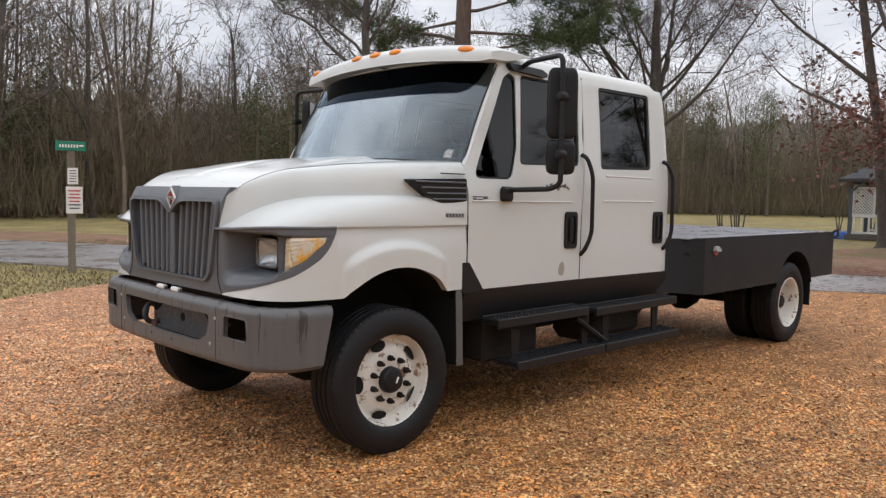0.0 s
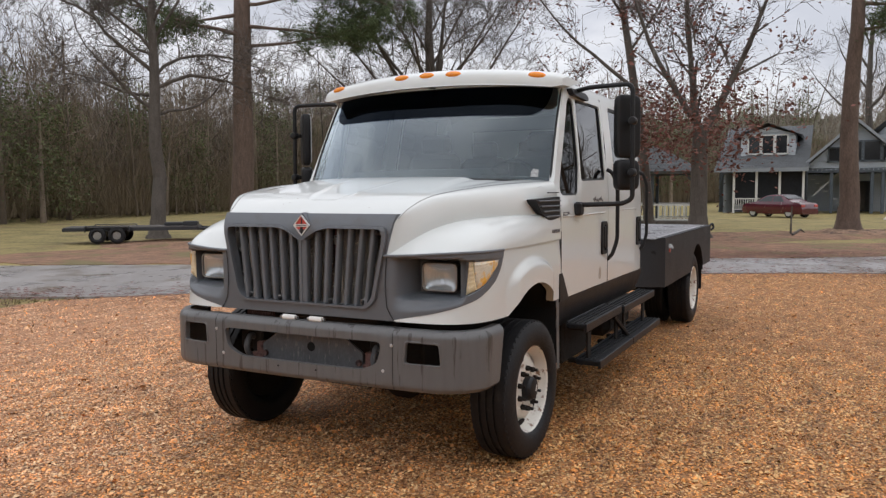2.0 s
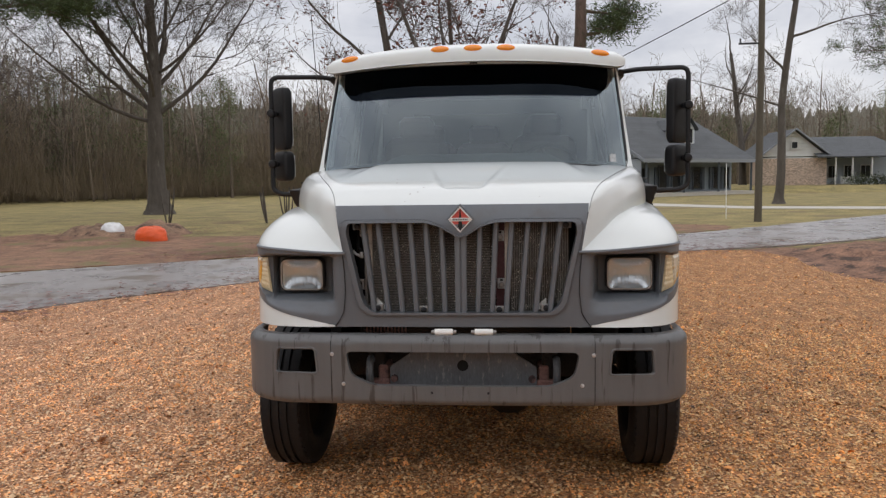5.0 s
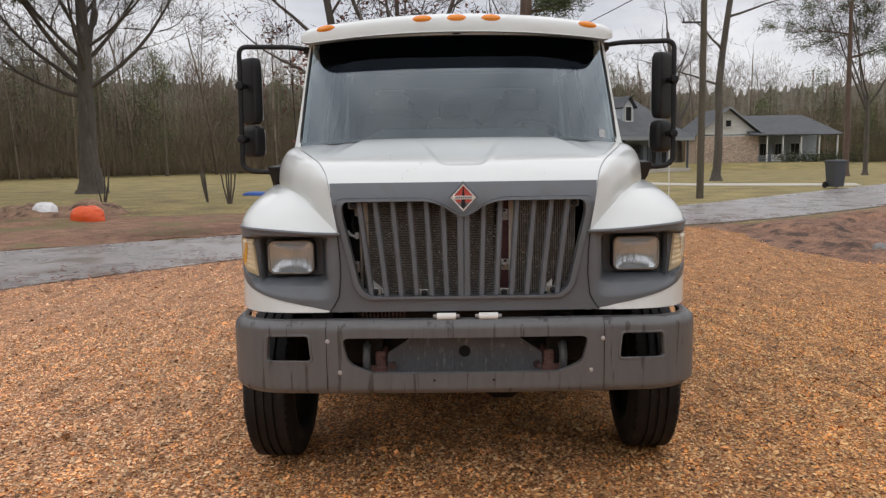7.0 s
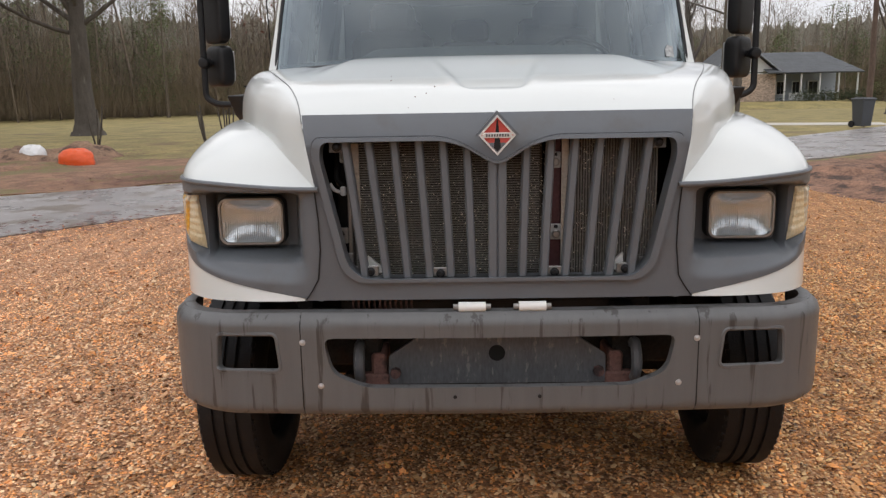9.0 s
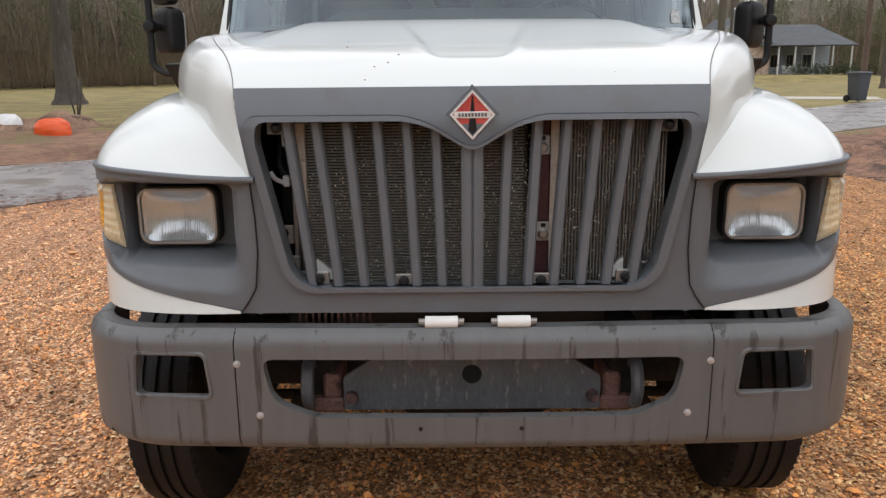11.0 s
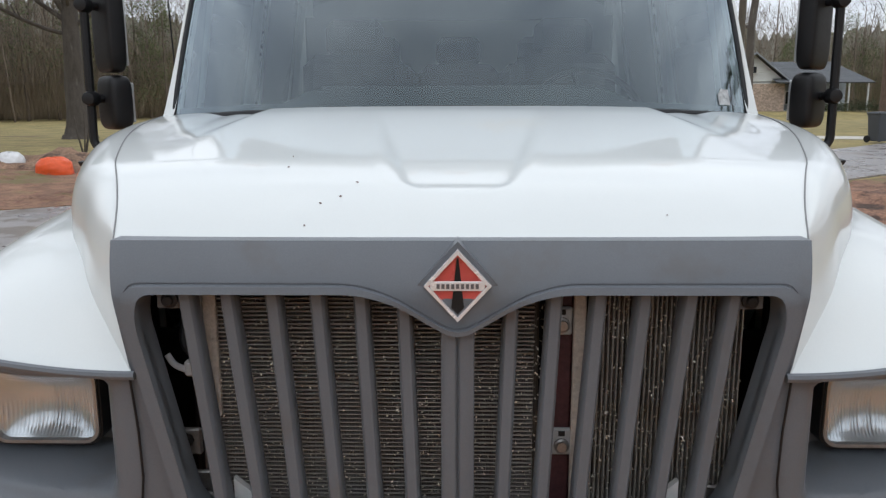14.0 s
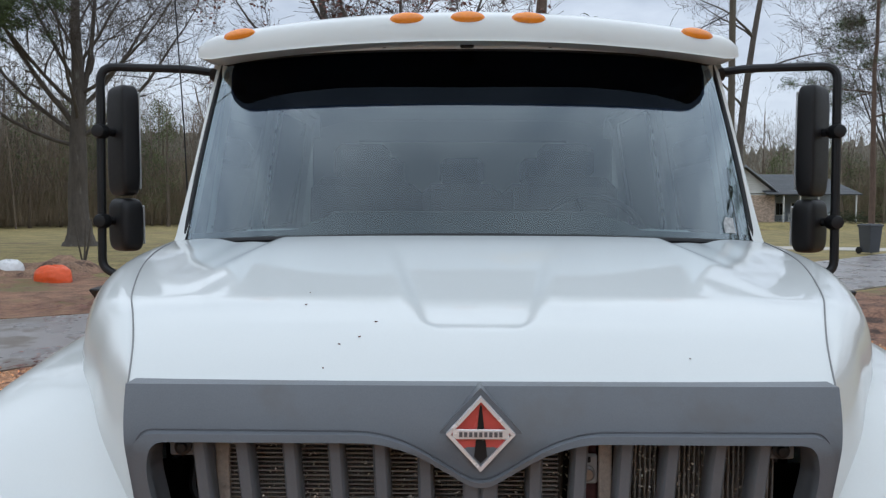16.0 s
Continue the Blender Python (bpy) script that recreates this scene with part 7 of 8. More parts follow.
# windshield
def shield(u, v):
    """u across from -1 to 1, v from the cowl up."""
    b = 3.335 - 0.225 * (1 - abs(u) ** 3.2)
    t = 3.680 - 0.145 * (1 - abs(u) ** 3.2)
    hb, ht = 0.974, 0.932
    zb, zt = 1.632 + 0.03 * (1 - u * u), 2.298 + 0.026 * (1 - u * u)
    bulge = 0.02 * math.sin(v * math.pi)
    return b + (t - b) * v - bulge, u * (hb + (ht - hb) * v), zb + (zt - zb) * v


wind = part("windshield", MB().grid(lambda a, b: shield(2 * a - 1, b), 40, 24), SHIELD, truck, "large one-piece windshield reflecting cloudy sky")
def band_depth(w):
    """Depth of the dark band at w across, with rounded lower corners."""
    d = 0.312 + 0.012 * (1 - w * w)
    k = max(0.0, (abs(w) - 0.84) / 0.16)
    return d * (0.25 + 0.75 * math.sqrt(max(0.0, 1 - k * k)))


band = MB().grid(lambda a, b: (lambda p: (p[0] - 0.004, p[1], p[2] + 0.002))(shield(1.89 * a - 0.945, 1.0 - band_depth(2 * a - 1) * (1 - b))), 90, 8)
part("sun_band", band, BANDGL, wind, "dark band along the windshield's top")
part("windshield_header", MB().grid(lambda a, b: (lambda p: (p[0] - 0.022 + 0.010 * math.cos(b * 3.1), p[1] * 1.01, p[2] + 0.004 + 0.062 * b))(shield(2 * a - 1, 1.0)), 40, 4), WHITE, truck, "white roof header above the windshield")
def foot_depth(w):
    """Height of the dark edge along the foot of the glass, tall in the middle."""
    return 0.045 + 0.055 * step(0.58, 0.48, abs(w))


part("lower_band", MB().grid(lambda a, b: (lambda p: (p[0] + 0.012, p[1], p[2]))(shield(1.96 * a - 0.98, foot_depth(1.96 * a - 0.98) * b)), 80, 3), DASH, wind, "dark edge along the foot of the glass")
gask = MB()
edge = [shield(-1, i / 12) for i in range(13)] + [shield(-1 + i / 12, 1.0) for i in range(1, 25)] + [shield(1, 1 - i / 12) for i in range(1, 13)]
gask.tube(edge, 0.009, 8)
gask.tube([shield(-1 + i / 12, 0.0) for i in range(25)], 0.012, 8)
part("windshield_gasket", gask, BLACKP, wind, "black rubber windshield gasket")
for s in (-1, 1):
    pil = MB().grid(lambda u, v: (lambda p, q: tuple(p[k] + (q[k] - p[k]) * u for k in range(3)))((lambda g: (g[0] - 0.004, g[1] + s * 0.008, g[2]))(shield(s, v)), (3.335 + (3.69 - 3.335) * v, s * (side_y(1.64 + 0.665 * v) - front_in(3.335 + 0.355 * v, 1.64 + 0.665 * v)), 1.64 + 0.665 * v)), 4, 16)
    part("windshield_pillar", pil, WHITE, truck, "white windshield pillar")
    cow = MB().grid(lambda u, v: (3.02 + 0.30 * u + 0.0 * v, s * (0.55 + 0.45 * v), 1.60 + 0.03 * u), 4, 6)
    part("cowl", cow, BLACKP, truck)
part("cowl", MB().grid(lambda u, v: (2.90 + 0.22 * u, -0.6 + 1.2 * v, 1.635 + 0.015 * u), 3, 10), BLACKP, truck, "black cowl below the windshield")
part("sticker", MB().prism([(0.88, 0.05), (0.925, 0.05), (0.925, 0.125), (0.895, 0.13), (0.88, 0.10)], lambda a, b: (lambda p: (p[0] - 0.004, p[1], p[2]))(shield(-a, b)), lambda a, b: (lambda p: (p[0] - 0.001, p[1], p[2]))(shield(-a, b))), STICKER, wind, "small white inspection sticker")

# roof visor with marker lamps
def visor(u, v):
    """u across, v over the section from the underside's rear edge round the nose and back over the top."""
    w = 2 * u - 1
    xf = 3.395 + 0.115 * abs(w) ** 2.2
    y = w * 0.985
    zb, zt = 2.334 - 0.050 * w * w, 2.456 - 0.066 * w * w
    x0, z0 = xf + 0.17, zb + 0.005
    path = ((x0, z0), (xf + 0.016, zb - 0.004), (xf, zb + 0.004), (xf + 0.016, zb + 0.62 * (zt - zb)), (xf + 0.085, zt - 0.008), (xf + 0.16, zt), (xf + 0.42, zt - 0.012))
    k = v * 6
    t = (0, 1, 2, 3, 4, 5, 6)
    x, z = ease(k, t, [p[0] for p in path]), ease(k, t, [p[1] for p in path])
    taper = 0.4 * max(0.0, (abs(w) - 0.93) / 0.07) ** 2
    zc = (zb + zt) / 2
    return x + 0.03 * taper * 3, y, zc + (z - zc) * (1 - taper)


vis = part("roof_visor", MB().grid(visor, 60, 42).add([visor(0, i / 20) for i in range(21)], [tuple(range(21))]).add([visor(1, i / 20) for i in range(21)], [tuple(range(20, -1, -1))]), WHITE, truck, "white roof visor carrying five amber marker lamps")
for y in (0.818, 0.212, 0.0, -0.212, -0.818):
    u = y / 0.985 / 2 + 0.5
    p, q = Vector(visor(u, 2.75 / 6)), Vector(visor(u, 3.45 / 6))
    c = (p + q) / 2
    dirn = (q - p).normalized()
    ang = math.atan2(dirn.z, dirn.x)
    def blister(a, b):
        r, t = b, a * 2 * math.pi
        h = 0.022 * math.sqrt(max(0.0, 1 - r * r))
        du, dv = 0.062 * r * math.cos(t), 0.026 * r * math.sin(t)
        nrm = Vector((-math.sin(ang), 0, math.cos(ang)))
        slope_y = (visor(u + 0.02, 3.4 / 6)[2] - visor(u - 0.02, 3.4 / 6)[2]) / 0.0788
        slope_x = (visor(u + 0.02, 3.4 / 6)[0] - visor(u - 0.02, 3.4 / 6)[0]) / 0.0788
        pt = c + Vector((slope_x * du, du, slope_y * du)) + dirn * dv + nrm * (h + 0.002)
        return pt
    part("marker_lamp", MB().grid(blister, 28, 8), AMBER, vis, "amber oval marker lamp")
for y in (0.3, 0.0, -0.3):
    part("visor_bracket", MB().box((3.50, y, 2.338), (0.05, 0.05 if y == 0 else 0.02, 0.016), 0.004), UNDER, vis)

# mirrors
for s in (-1, 1):
    arm = MB()
    arm.tube(bend([(3.89, s * 0.955, 2.292), (3.80, s * 1.10, 2.305), (3.715, s * 1.425, 2.300), (3.715, s * 1.432, 1.52), (3.70, s * 1.37, 1.487), (3.63, s * 1.08, 1.478)], 0.055, 7), 0.0165, 10)
    ma = part("mirror_arm", arm, BLACKP, truck, "black tubular mirror arm")
    part("upper_mount", MB().prism(soften([(3.72, 2.300), (3.74, 2.255), (4.09, 2.24), (4.11, 2.27), (4.06, 2.295)], 0.02), lambda a, b: (a, s * (side_y(b) + 0.035), b), lambda a, b: (a, s * (side_y(b) - 0.01), b)), BLACKP, ma, "black upper mirror mount on the door frame")
    part("lower_mount", MB().box((3.62, s * 1.085, 1.452), (0.10, 0.05, 0.095), 0.015), BLACKP, ma, "black lower mirror mount")
    yaw = Matrix.Rotation(-s * 0.80, 3, "Z")
    head = MB().puff((3.790, s * 1.372, 2.018), (0.070, 0.186, 0.435), 0.30, yaw)
    mh = part("mirror_head", head, BLACKP, ma, "tall black mirror housing")
    part("mirror_glass", MB().box((3.790 + 0.0255, s * (1.372 - 0.026), 2.018), (0.012, 0.150, 0.385), 0.004, yaw), CHROME, mh, "mirror glass")
    low = MB().puff((3.792, s * 1.368, 1.684), (0.090, 0.180, 0.212), 0.42, yaw)
    ml = part("wide_mirror_head", low, BLACKP, ma, "small black wide-angle mirror housing")
    part("mirror_glass", MB().box((3.792 + 0.031, s * (1.368 - 0.032), 1.684), (0.014, 0.135, 0.155), 0.004, yaw), CHROME, ml, "mirror glass")
    for z in (2.05, 1.70):
        part("clamp", MB().lathe([(0, -0.036), (0.024, -0.03), (0.030, -0.012), (0.030, 0.02), (0.02, 0.04)], 16, (3.715, s * 1.428, z), "x").cyl((3.72, s * 1.428, z), (3.775, s * 1.395, z), 0.017, 10), BLACKP, ma)

ant = part("antenna", MB().tube([(3.60, 1.044, 1.60), (3.60, 1.060, 2.05), (3.60, 1.098, 2.72)], 0.0026, 6), BLACKM, truck, "thin black whip antenna on the cab corner")
part("antenna_base", MB().cyl((3.60, 1.02, 1.60), (3.60, 1.055, 1.60), 0.012, 8), BLACKP, ant)

# cab interior
dash = MB().box((3.52, 0, 1.56), (0.55, 1.86, 0.14), 0.05).box((3.60, 0, 1.655), (0.36, 1.04, 0.17), 0.04).box((3.62, 0, 1.35), (0.35, 1.86, 0.35), 0.05)
part("dashboard", dash, DASH, truck, "dark grey dashboard")
# pale discs modelled in place of reflections low in the windshield
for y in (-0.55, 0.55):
    part("dash_cover", MB().lathe([(0.0, 0.02), (0.15, 0.016), (0.17, 0.0)], 24, (3.42, y * 1.13, 1.66), "z"), TRIMG, truck, "pale disc standing in for a reflection above the dashboard")
whl = MB()
rot = Matrix.Rotation(radians(-58), 3, "Y")
cpts = [Vector((3.74, -0.50, 1.62)) + rot @ Vector((0.215 * math.cos(i / 32 * 2 * math.pi), 0.215 * math.sin(i / 32 * 2 * math.pi), 0)) for i in range(33)]
whl.tube(cpts, 0.014, 8, cap=False)
for a in (0.2, 2.3, 4.2):
    whl.cyl(Vector((3.74, -0.50, 1.62)), Vector((3.74, -0.50, 1.62)) + rot @ Vector((0.21 * math.cos(a), 0.21 * math.sin(a), 0)), 0.012, 6)
part("steering_wheel", whl, DASH, truck, "dark steering wheel")
for x, ys in ((4.18, (-0.5, 0.5)), (5.25, (-0.5, 0.0, 0.5))):
    for y in ys:
        st = part("seat", MB().box((x, y, 1.22), (0.50, 0.50, 0.16), 0.05), SEATM, truck, "grey cloth cab seat")
        part("seat_back", MB().box((x + 0.28, y, 1.58), (0.14, 0.50, 0.66), 0.06, Matrix.Rotation(radians(10), 3, "Y")), SEATM, st)
        part("head_rest", MB().box((x + 0.35, y, 1.98), (0.10, 0.28, 0.18), 0.04), SEATM, st)
lining = MB().grid(lambda u, v: (lambda p: (p[0], p[1] * 0.97, p[2] - 0.035))(roof(u * 0.96 + 0.02, v * 0.9 + 0.05)), 16, 16)
part("roof_lining", lining, TRIMG, truck)
part("rear_lining", MB().box((5.64, 0, 1.30), (0.03, 1.9, 0.85), 0.01).box((5.64, 0, 2.24), (0.03, 1.8, 0.14), 0.01).box((5.64, 0.80, 1.95), (0.03, 0.3, 0.5), 0.01).box((5.64, -0.80, 1.95), (0.03, 0.3, 0.5), 0.01), TRIMG, truck)


# ---- wheels ----
R_T, HUB_Z = 0.412, 0.409


def tyre_mesh(w):
    h = w / 2
    prof = [(0.25, -h * 0.70), (0.262, -h * 0.92), (0.285, -h * 1.04), (0.325, -h * 1.08), (0.36, -h * 1.04), (0.388, -h * 0.95), (0.402, -h * 0.86), (0.409, -h * 0.78)]
    tread = []
    for k in range(-4, 5):
        y = k / 4 * h * 0.74
        tread += [(R_T, y - 0.008), (R_T, y + 0.008)] if k not in (-2, 0, 2) else [(R_T, y - 0.008), (R_T - 0.010, y - 0.006), (R_T - 0.010, y + 0.006), (R_T, y + 0.008)]
    prof = prof + tread + [(r, -y) for r, y in reversed(prof)]
    mb = MB().lathe(prof, 72)
    for e in (-1, 1):
        for rr in (0.30, 0.35):
            mb.lathe([(rr - 0.003, e * h * 1.015), (rr, e * (h * 1.015 + 0.004)), (rr + 0.003, e * h * 1.015)], 72)
    for i in range(60):
        a = 2 * math.pi * i / 60
        for e in (-1, 1):
            mb.box((0.402 * math.cos(a), e * h * 0.84, 0.402 * math.sin(a)), (0.012, h * 0.10, 0.022), 0.003, Matrix.Rotation(-a, 3, "Y"))
    return mb


def front_wheel(s, x):
    at = pose(x, s * 0.985, HUB_Z - (0.012 if s < 0 else 0.045), 0, 0, -2)
    rim = MB().lathe([(0.244, -0.085), (0.252, -0.098), (0.256, -0.106), (0.250, -0.110), (0.240, -0.104), (0.232, -0.088), (0.227, -0.05), (0.212, -0.030), (0.196, -0.030), (0.160, -0.062), (0.146, -0.066), (0.10, -0.068), (0.0, -0.068)], 60)
    if s > 0:
        rim = MB().add([(a, -b, c) for a, b, c in rim.v], rim.f)
    w = part("wheel", rim, RIM, truck, "chipped white steel wheel on a black tyre")
    w.matrix_local = at
    t = part("tyre", tyre_mesh(0.24), TIRE, w, "worn black tyre")
    o = s
    part("hub", MB().lathe([(0, o * 0.125), (0.03, o * 0.125), (0.055, o * 0.118), (0.060, o * 0.105), (0.066, o * 0.10), (0.07, o * 0.068), (0.07, 0.0)], 28), BLACKM, w, "black axle hub")
    part("rim_back", MB().lathe([(0.244, -o * 0.09), (0.235, -o * 0.08), (0.220, -o * 0.05), (0.150, -o * 0.035), (0.0, -o * 0.035)], 40), UNDER, w, "dark inner side of the wheel")
    part("rim_seam", MB().lathe([(0.2135, o * 0.0275), (0.2155, o * 0.034), (0.2185, o * 0.0365)], 48), UNDER, w, "dark seam between disc and rim")
    part("hub_mark", MB().box((0.012, o * 0.1265, 0.004), (0.012, 0.002, 0.035), 0, Matrix.Rotation(0.4, 3, "Y")), PAPER, w)
    for i in range(10):
        a = 2 * math.pi * (i + 0.5) / 10
        c = (0.113 * math.cos(a), 0, 0.113 * math.sin(a))
        nut = MB().cyl((c[0], o * 0.060, c[2]), (c[0], o * 0.088, c[2]), 0.0165, 6).cyl((c[0], o * 0.085, c[2]), (c[0], o * 0.112, c[2]), 0.009, 8)
        part("lug_nut", nut, UNDER, w)
    for i in range(5):
        a = 2 * math.pi * (i + 0.25) / 5 + 0.35
        hole = MB()
        c = Vector((0.184 * math.cos(a), o * 0.042, 0.184 * math.sin(a)))
        rad, tan = Vector((math.cos(a), 0, math.sin(a))), Vector((-math.sin(a), 0, math.cos(a)))
        nrm = (Vector((0, o, 0)) * 0.8 + rad * 0.55).normalized()
        up = nrm.cross(tan)
        # flat black oval paints the hole's shaded inside
        ring = [c + tan * 0.047 * math.cos(k / 18 * 6.2832) + up * 0.030 * math.sin(k / 18 * 6.2832) + nrm * 0.012 for k in range(18)]
        hole.add(ring, [tuple(range(18))])
        part("hand_hole", hole, VOID, w, "dark oval hand hole")
    for ob in [w] + [c for c in w.children if c is not t]:
        ob.data.transform(Matrix.Diagonal((1.08, 1, 1.08, 1)))
    return w


def rear_dual(s, x):
    prof = [(0.246, 0.105), (0.256, 0.112), (0.250, 0.116), (0.238, 0.108), (0.230, 0.09), (0.226, 0.02), (0.214, -0.03), (0.19, -0.055), (0.15, -0.06), (0.10, -0.055), (0.0, -0.055)]
    rim = MB().lathe([(r, s * y) for r, y in prof], 60)
    w = part("wheel", rim, RIM, truck, "deep white steel dual wheel on black tyres")
    w.matrix_local = pose(x, s * 1.062, HUB_Z)
    part("tyre", tyre_mesh(0.232), TIRE, w, "worn black outer tyre")
    inner = tyre_mesh(0.232)
    part("tyre", MB().add([(a, b - s * 0.285, c) for a, b, c in inner.v], inner.f), TIRE, w, "worn black inner tyre")
    part("hub", MB().lathe([(0, s * 0.05), (0.05, s * 0.05), (0.065, s * 0.035), (0.07, s * -0.05)], 24), UNDER, w, "grimy axle hub")
    for i in range(10):
        a = 2 * math.pi * (i + 0.5) / 10
        part("lug_nut", MB().cyl((0.113 * math.cos(a), s * -0.058, 0.113 * math.sin(a)), (0.113 * math.cos(a), s * -0.02, 0.113 * math.sin(a)), 0.015, 6), UNDER, w)
    for i in range(2):
        a = 2.2 + i * math.pi
        part("hand_hole", MB().lathe([(0, s * -0.052), (0.03, s * -0.052), (0.03, s * -0.06)], 14, (0.178 * math.cos(a), 0, 0.178 * math.sin(a))), VOID, w, "dark hand hole")


for s in (-1, 1):
    front_wheel(s, 2.690)
    rear_dual(s, 7.955)
    # lining's near-black paints the shade under the arch
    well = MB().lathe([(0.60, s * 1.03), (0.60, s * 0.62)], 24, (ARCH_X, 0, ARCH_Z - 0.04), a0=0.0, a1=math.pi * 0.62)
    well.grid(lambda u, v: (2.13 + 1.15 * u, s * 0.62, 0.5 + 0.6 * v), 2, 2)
    part("wheel_well", well, VOID, truck, "dark plastic wheel well lining, blackened further for the shade inside")

# ---- chassis ----
for s in (-1, 1):
    part("frame_rail", MB().box((5.45, s * 0.42, 0.72), (6.9, 0.08, 0.22), 0.01), UNDER, truck, "black steel frame rail")
    part("leaf_spring", MB().tube([(2.10 + 1.25 * i / 10, s * 0.50, 0.545 - 0.10 * math.sin(i / 10 * math.pi)) for i in range(11)], 0.035, 6, squash=0.8), UNDER, truck)
    part("leaf_spring", MB().tube([(7.25 + 1.4 * i / 10, s * 0.52, 0.60 - 0.12 * math.sin(i / 10 * math.pi)) for i in range(11)], 0.04, 6), UNDER, truck)
ax = MB().cyl((2.728, -0.86, HUB_Z), (2.728, 0.86, HUB_Z), 0.055, 14)
ax.lathe([(0.0, -0.17), (0.10, -0.15), (0.165, -0.05), (0.165, 0.05), (0.10, 0.15), (0.0, 0.17)], 20, (2.70, -0.22, HUB_Z), "y")
part("front_axle", ax, UNDER, truck, "grimy front drive axle with differential")
for s in (-1, 1):
    part("steering_knuckle", MB().box((2.728, s * 0.78, HUB_Z), (0.14, 0.10, 0.24), 0.03).cyl((2.60, s * 0.72, 0.36), (2.60, s * 0.60, 0.36), 0.02, 8), UNDER, truck)
part("tie_rod", MB().cyl((2.60, -0.72, 0.36), (2.60, 0.72, 0.36), 0.017, 8), UNDER, truck)
rx = MB().cyl((7.955, -1.0, HUB_Z), (7.955, 1.0, HUB_Z), 0.07, 14)
rx.lathe([(0.0, -0.2), (0.12, -0.17), (0.2, -0.05), (0.2, 0.05), (0.12, 0.17), (0.0, 0.2)], 20, (7.93, 0, HUB_Z), "y")
part("rear_axle", rx, UNDER, truck, "grimy rear axle with differential")
part("drive_shaft", MB().cyl((4.7, 0, 0.55), (7.75, 0, 0.45), 0.05, 12), UNDER, truck)
part("engine_sump", MB().box((2.75, 0, 0.55), (0.9, 0.45, 0.35), 0.06).box((4.1, 0, 0.58), (1.3, 0.4, 0.3), 0.08), UNDER, truck)
part("engine_block", MB().box((2.75, 0, 0.98), (1.1, 0.75, 0.55), 0.06), UNDER, truck)
part("skid_pan", MB().box((2.42, 0.06, 0.45), (0.34, 0.30, 0.10), 0.04), UNDER, truck)
part("exhaust", MB().tube(bend([(3.5, 0.30, 0.5), (4.6, 0.55, 0.5), (6.6, 0.58, 0.52), (7.2, 0.60, 0.75)], 0.2), 0.05, 12), UNDER, truck)

# running boards on brackets
for s in (-1, 1):
    for x0, x1, y0, y1, z, nm in ((3.44, 4.40, 1.055, 1.19, 0.675, "upper_step"), (4.49, 5.62, 1.055, 1.19, 0.655, "upper_step"), (3.56, 4.52, 1.085, 1.255, 0.405, "lower_step"), (4.53, 5.57, 1.085, 1.255, 0.405, "lower_step")):
        board = MB().box(((x0 + x1) / 2, s * (y0 + y1) / 2, z - 0.02), (x1 - x0, y1 - y0, 0.04), 0.008)
        board.box(((x0 + x1) / 2, s * y1, z - 0.028), (x1 - x0, 0.02, 0.06), 0.005)
        b = part(nm, board, BLACKM, truck, "black perforated steel step board")
        tr = MB()
        n = int((x1 - x0) / 0.032)
        for i in range(n):
            for k in range(4):
                tr.box((x0 + 0.03 + i * 0.032, s * (y0 + 0.025 + k * 0.032), z + 0.002), (0.017, 0.012, 0.008), 0.003, Matrix.Rotation(0.6 if (i + k) % 2 else -0.6, 3, "Z"))
        part("tread_studs", tr, BLACKM, b, smooth=0)
        part("edge_trim", MB().box(((x0 + x1) / 2, s * (y0 + 0.008), z + 0.006), (x1 - x0, 0.01, 0.012), 0.003), BLACKM, b)
    for x in (3.60, 4.36, 4.62, 5.30):
        part("step_bracket", MB().prism([(0.0, 0.66), (0.10, 0.66), (0.08, 0.40), (0.02, 0.40)], lambda a, b: (x + a, s * 1.16, b), lambda a, b: (x + a, s * 1.145, b)).box((x + 0.05, s * 0.80, 0.62), (0.05, 0.75, 0.05), 0.005).box((x + 0.05, s * 1.12, 0.375), (0.05, 0.22, 0.03), 0.005), UNDER, truck, "rusty step bracket")
    part("step_tie", MB().tube([(4.30, s * 1.16, 0.60), (4.62, s * 1.20, 0.40)], 0.02, 6), BLACKM, truck)
    part("battery_box", MB().box((3.78, s * 0.86, 0.52), (0.55, 0.32, 0.30), 0.02), UNDER, truck, "grimy battery box under the cab")
    part("fuel_tank", MB().box((4.98, s * 0.86, 0.53), (0.75, 0.36, 0.32), 0.06), UNDER, truck, "black fuel tank under the cab")
    part("air_tank", MB().cyl((4.40, s * 0.66, 0.55), (4.62, s * 0.66, 0.55), 0.1, 14), UNDER, truck)

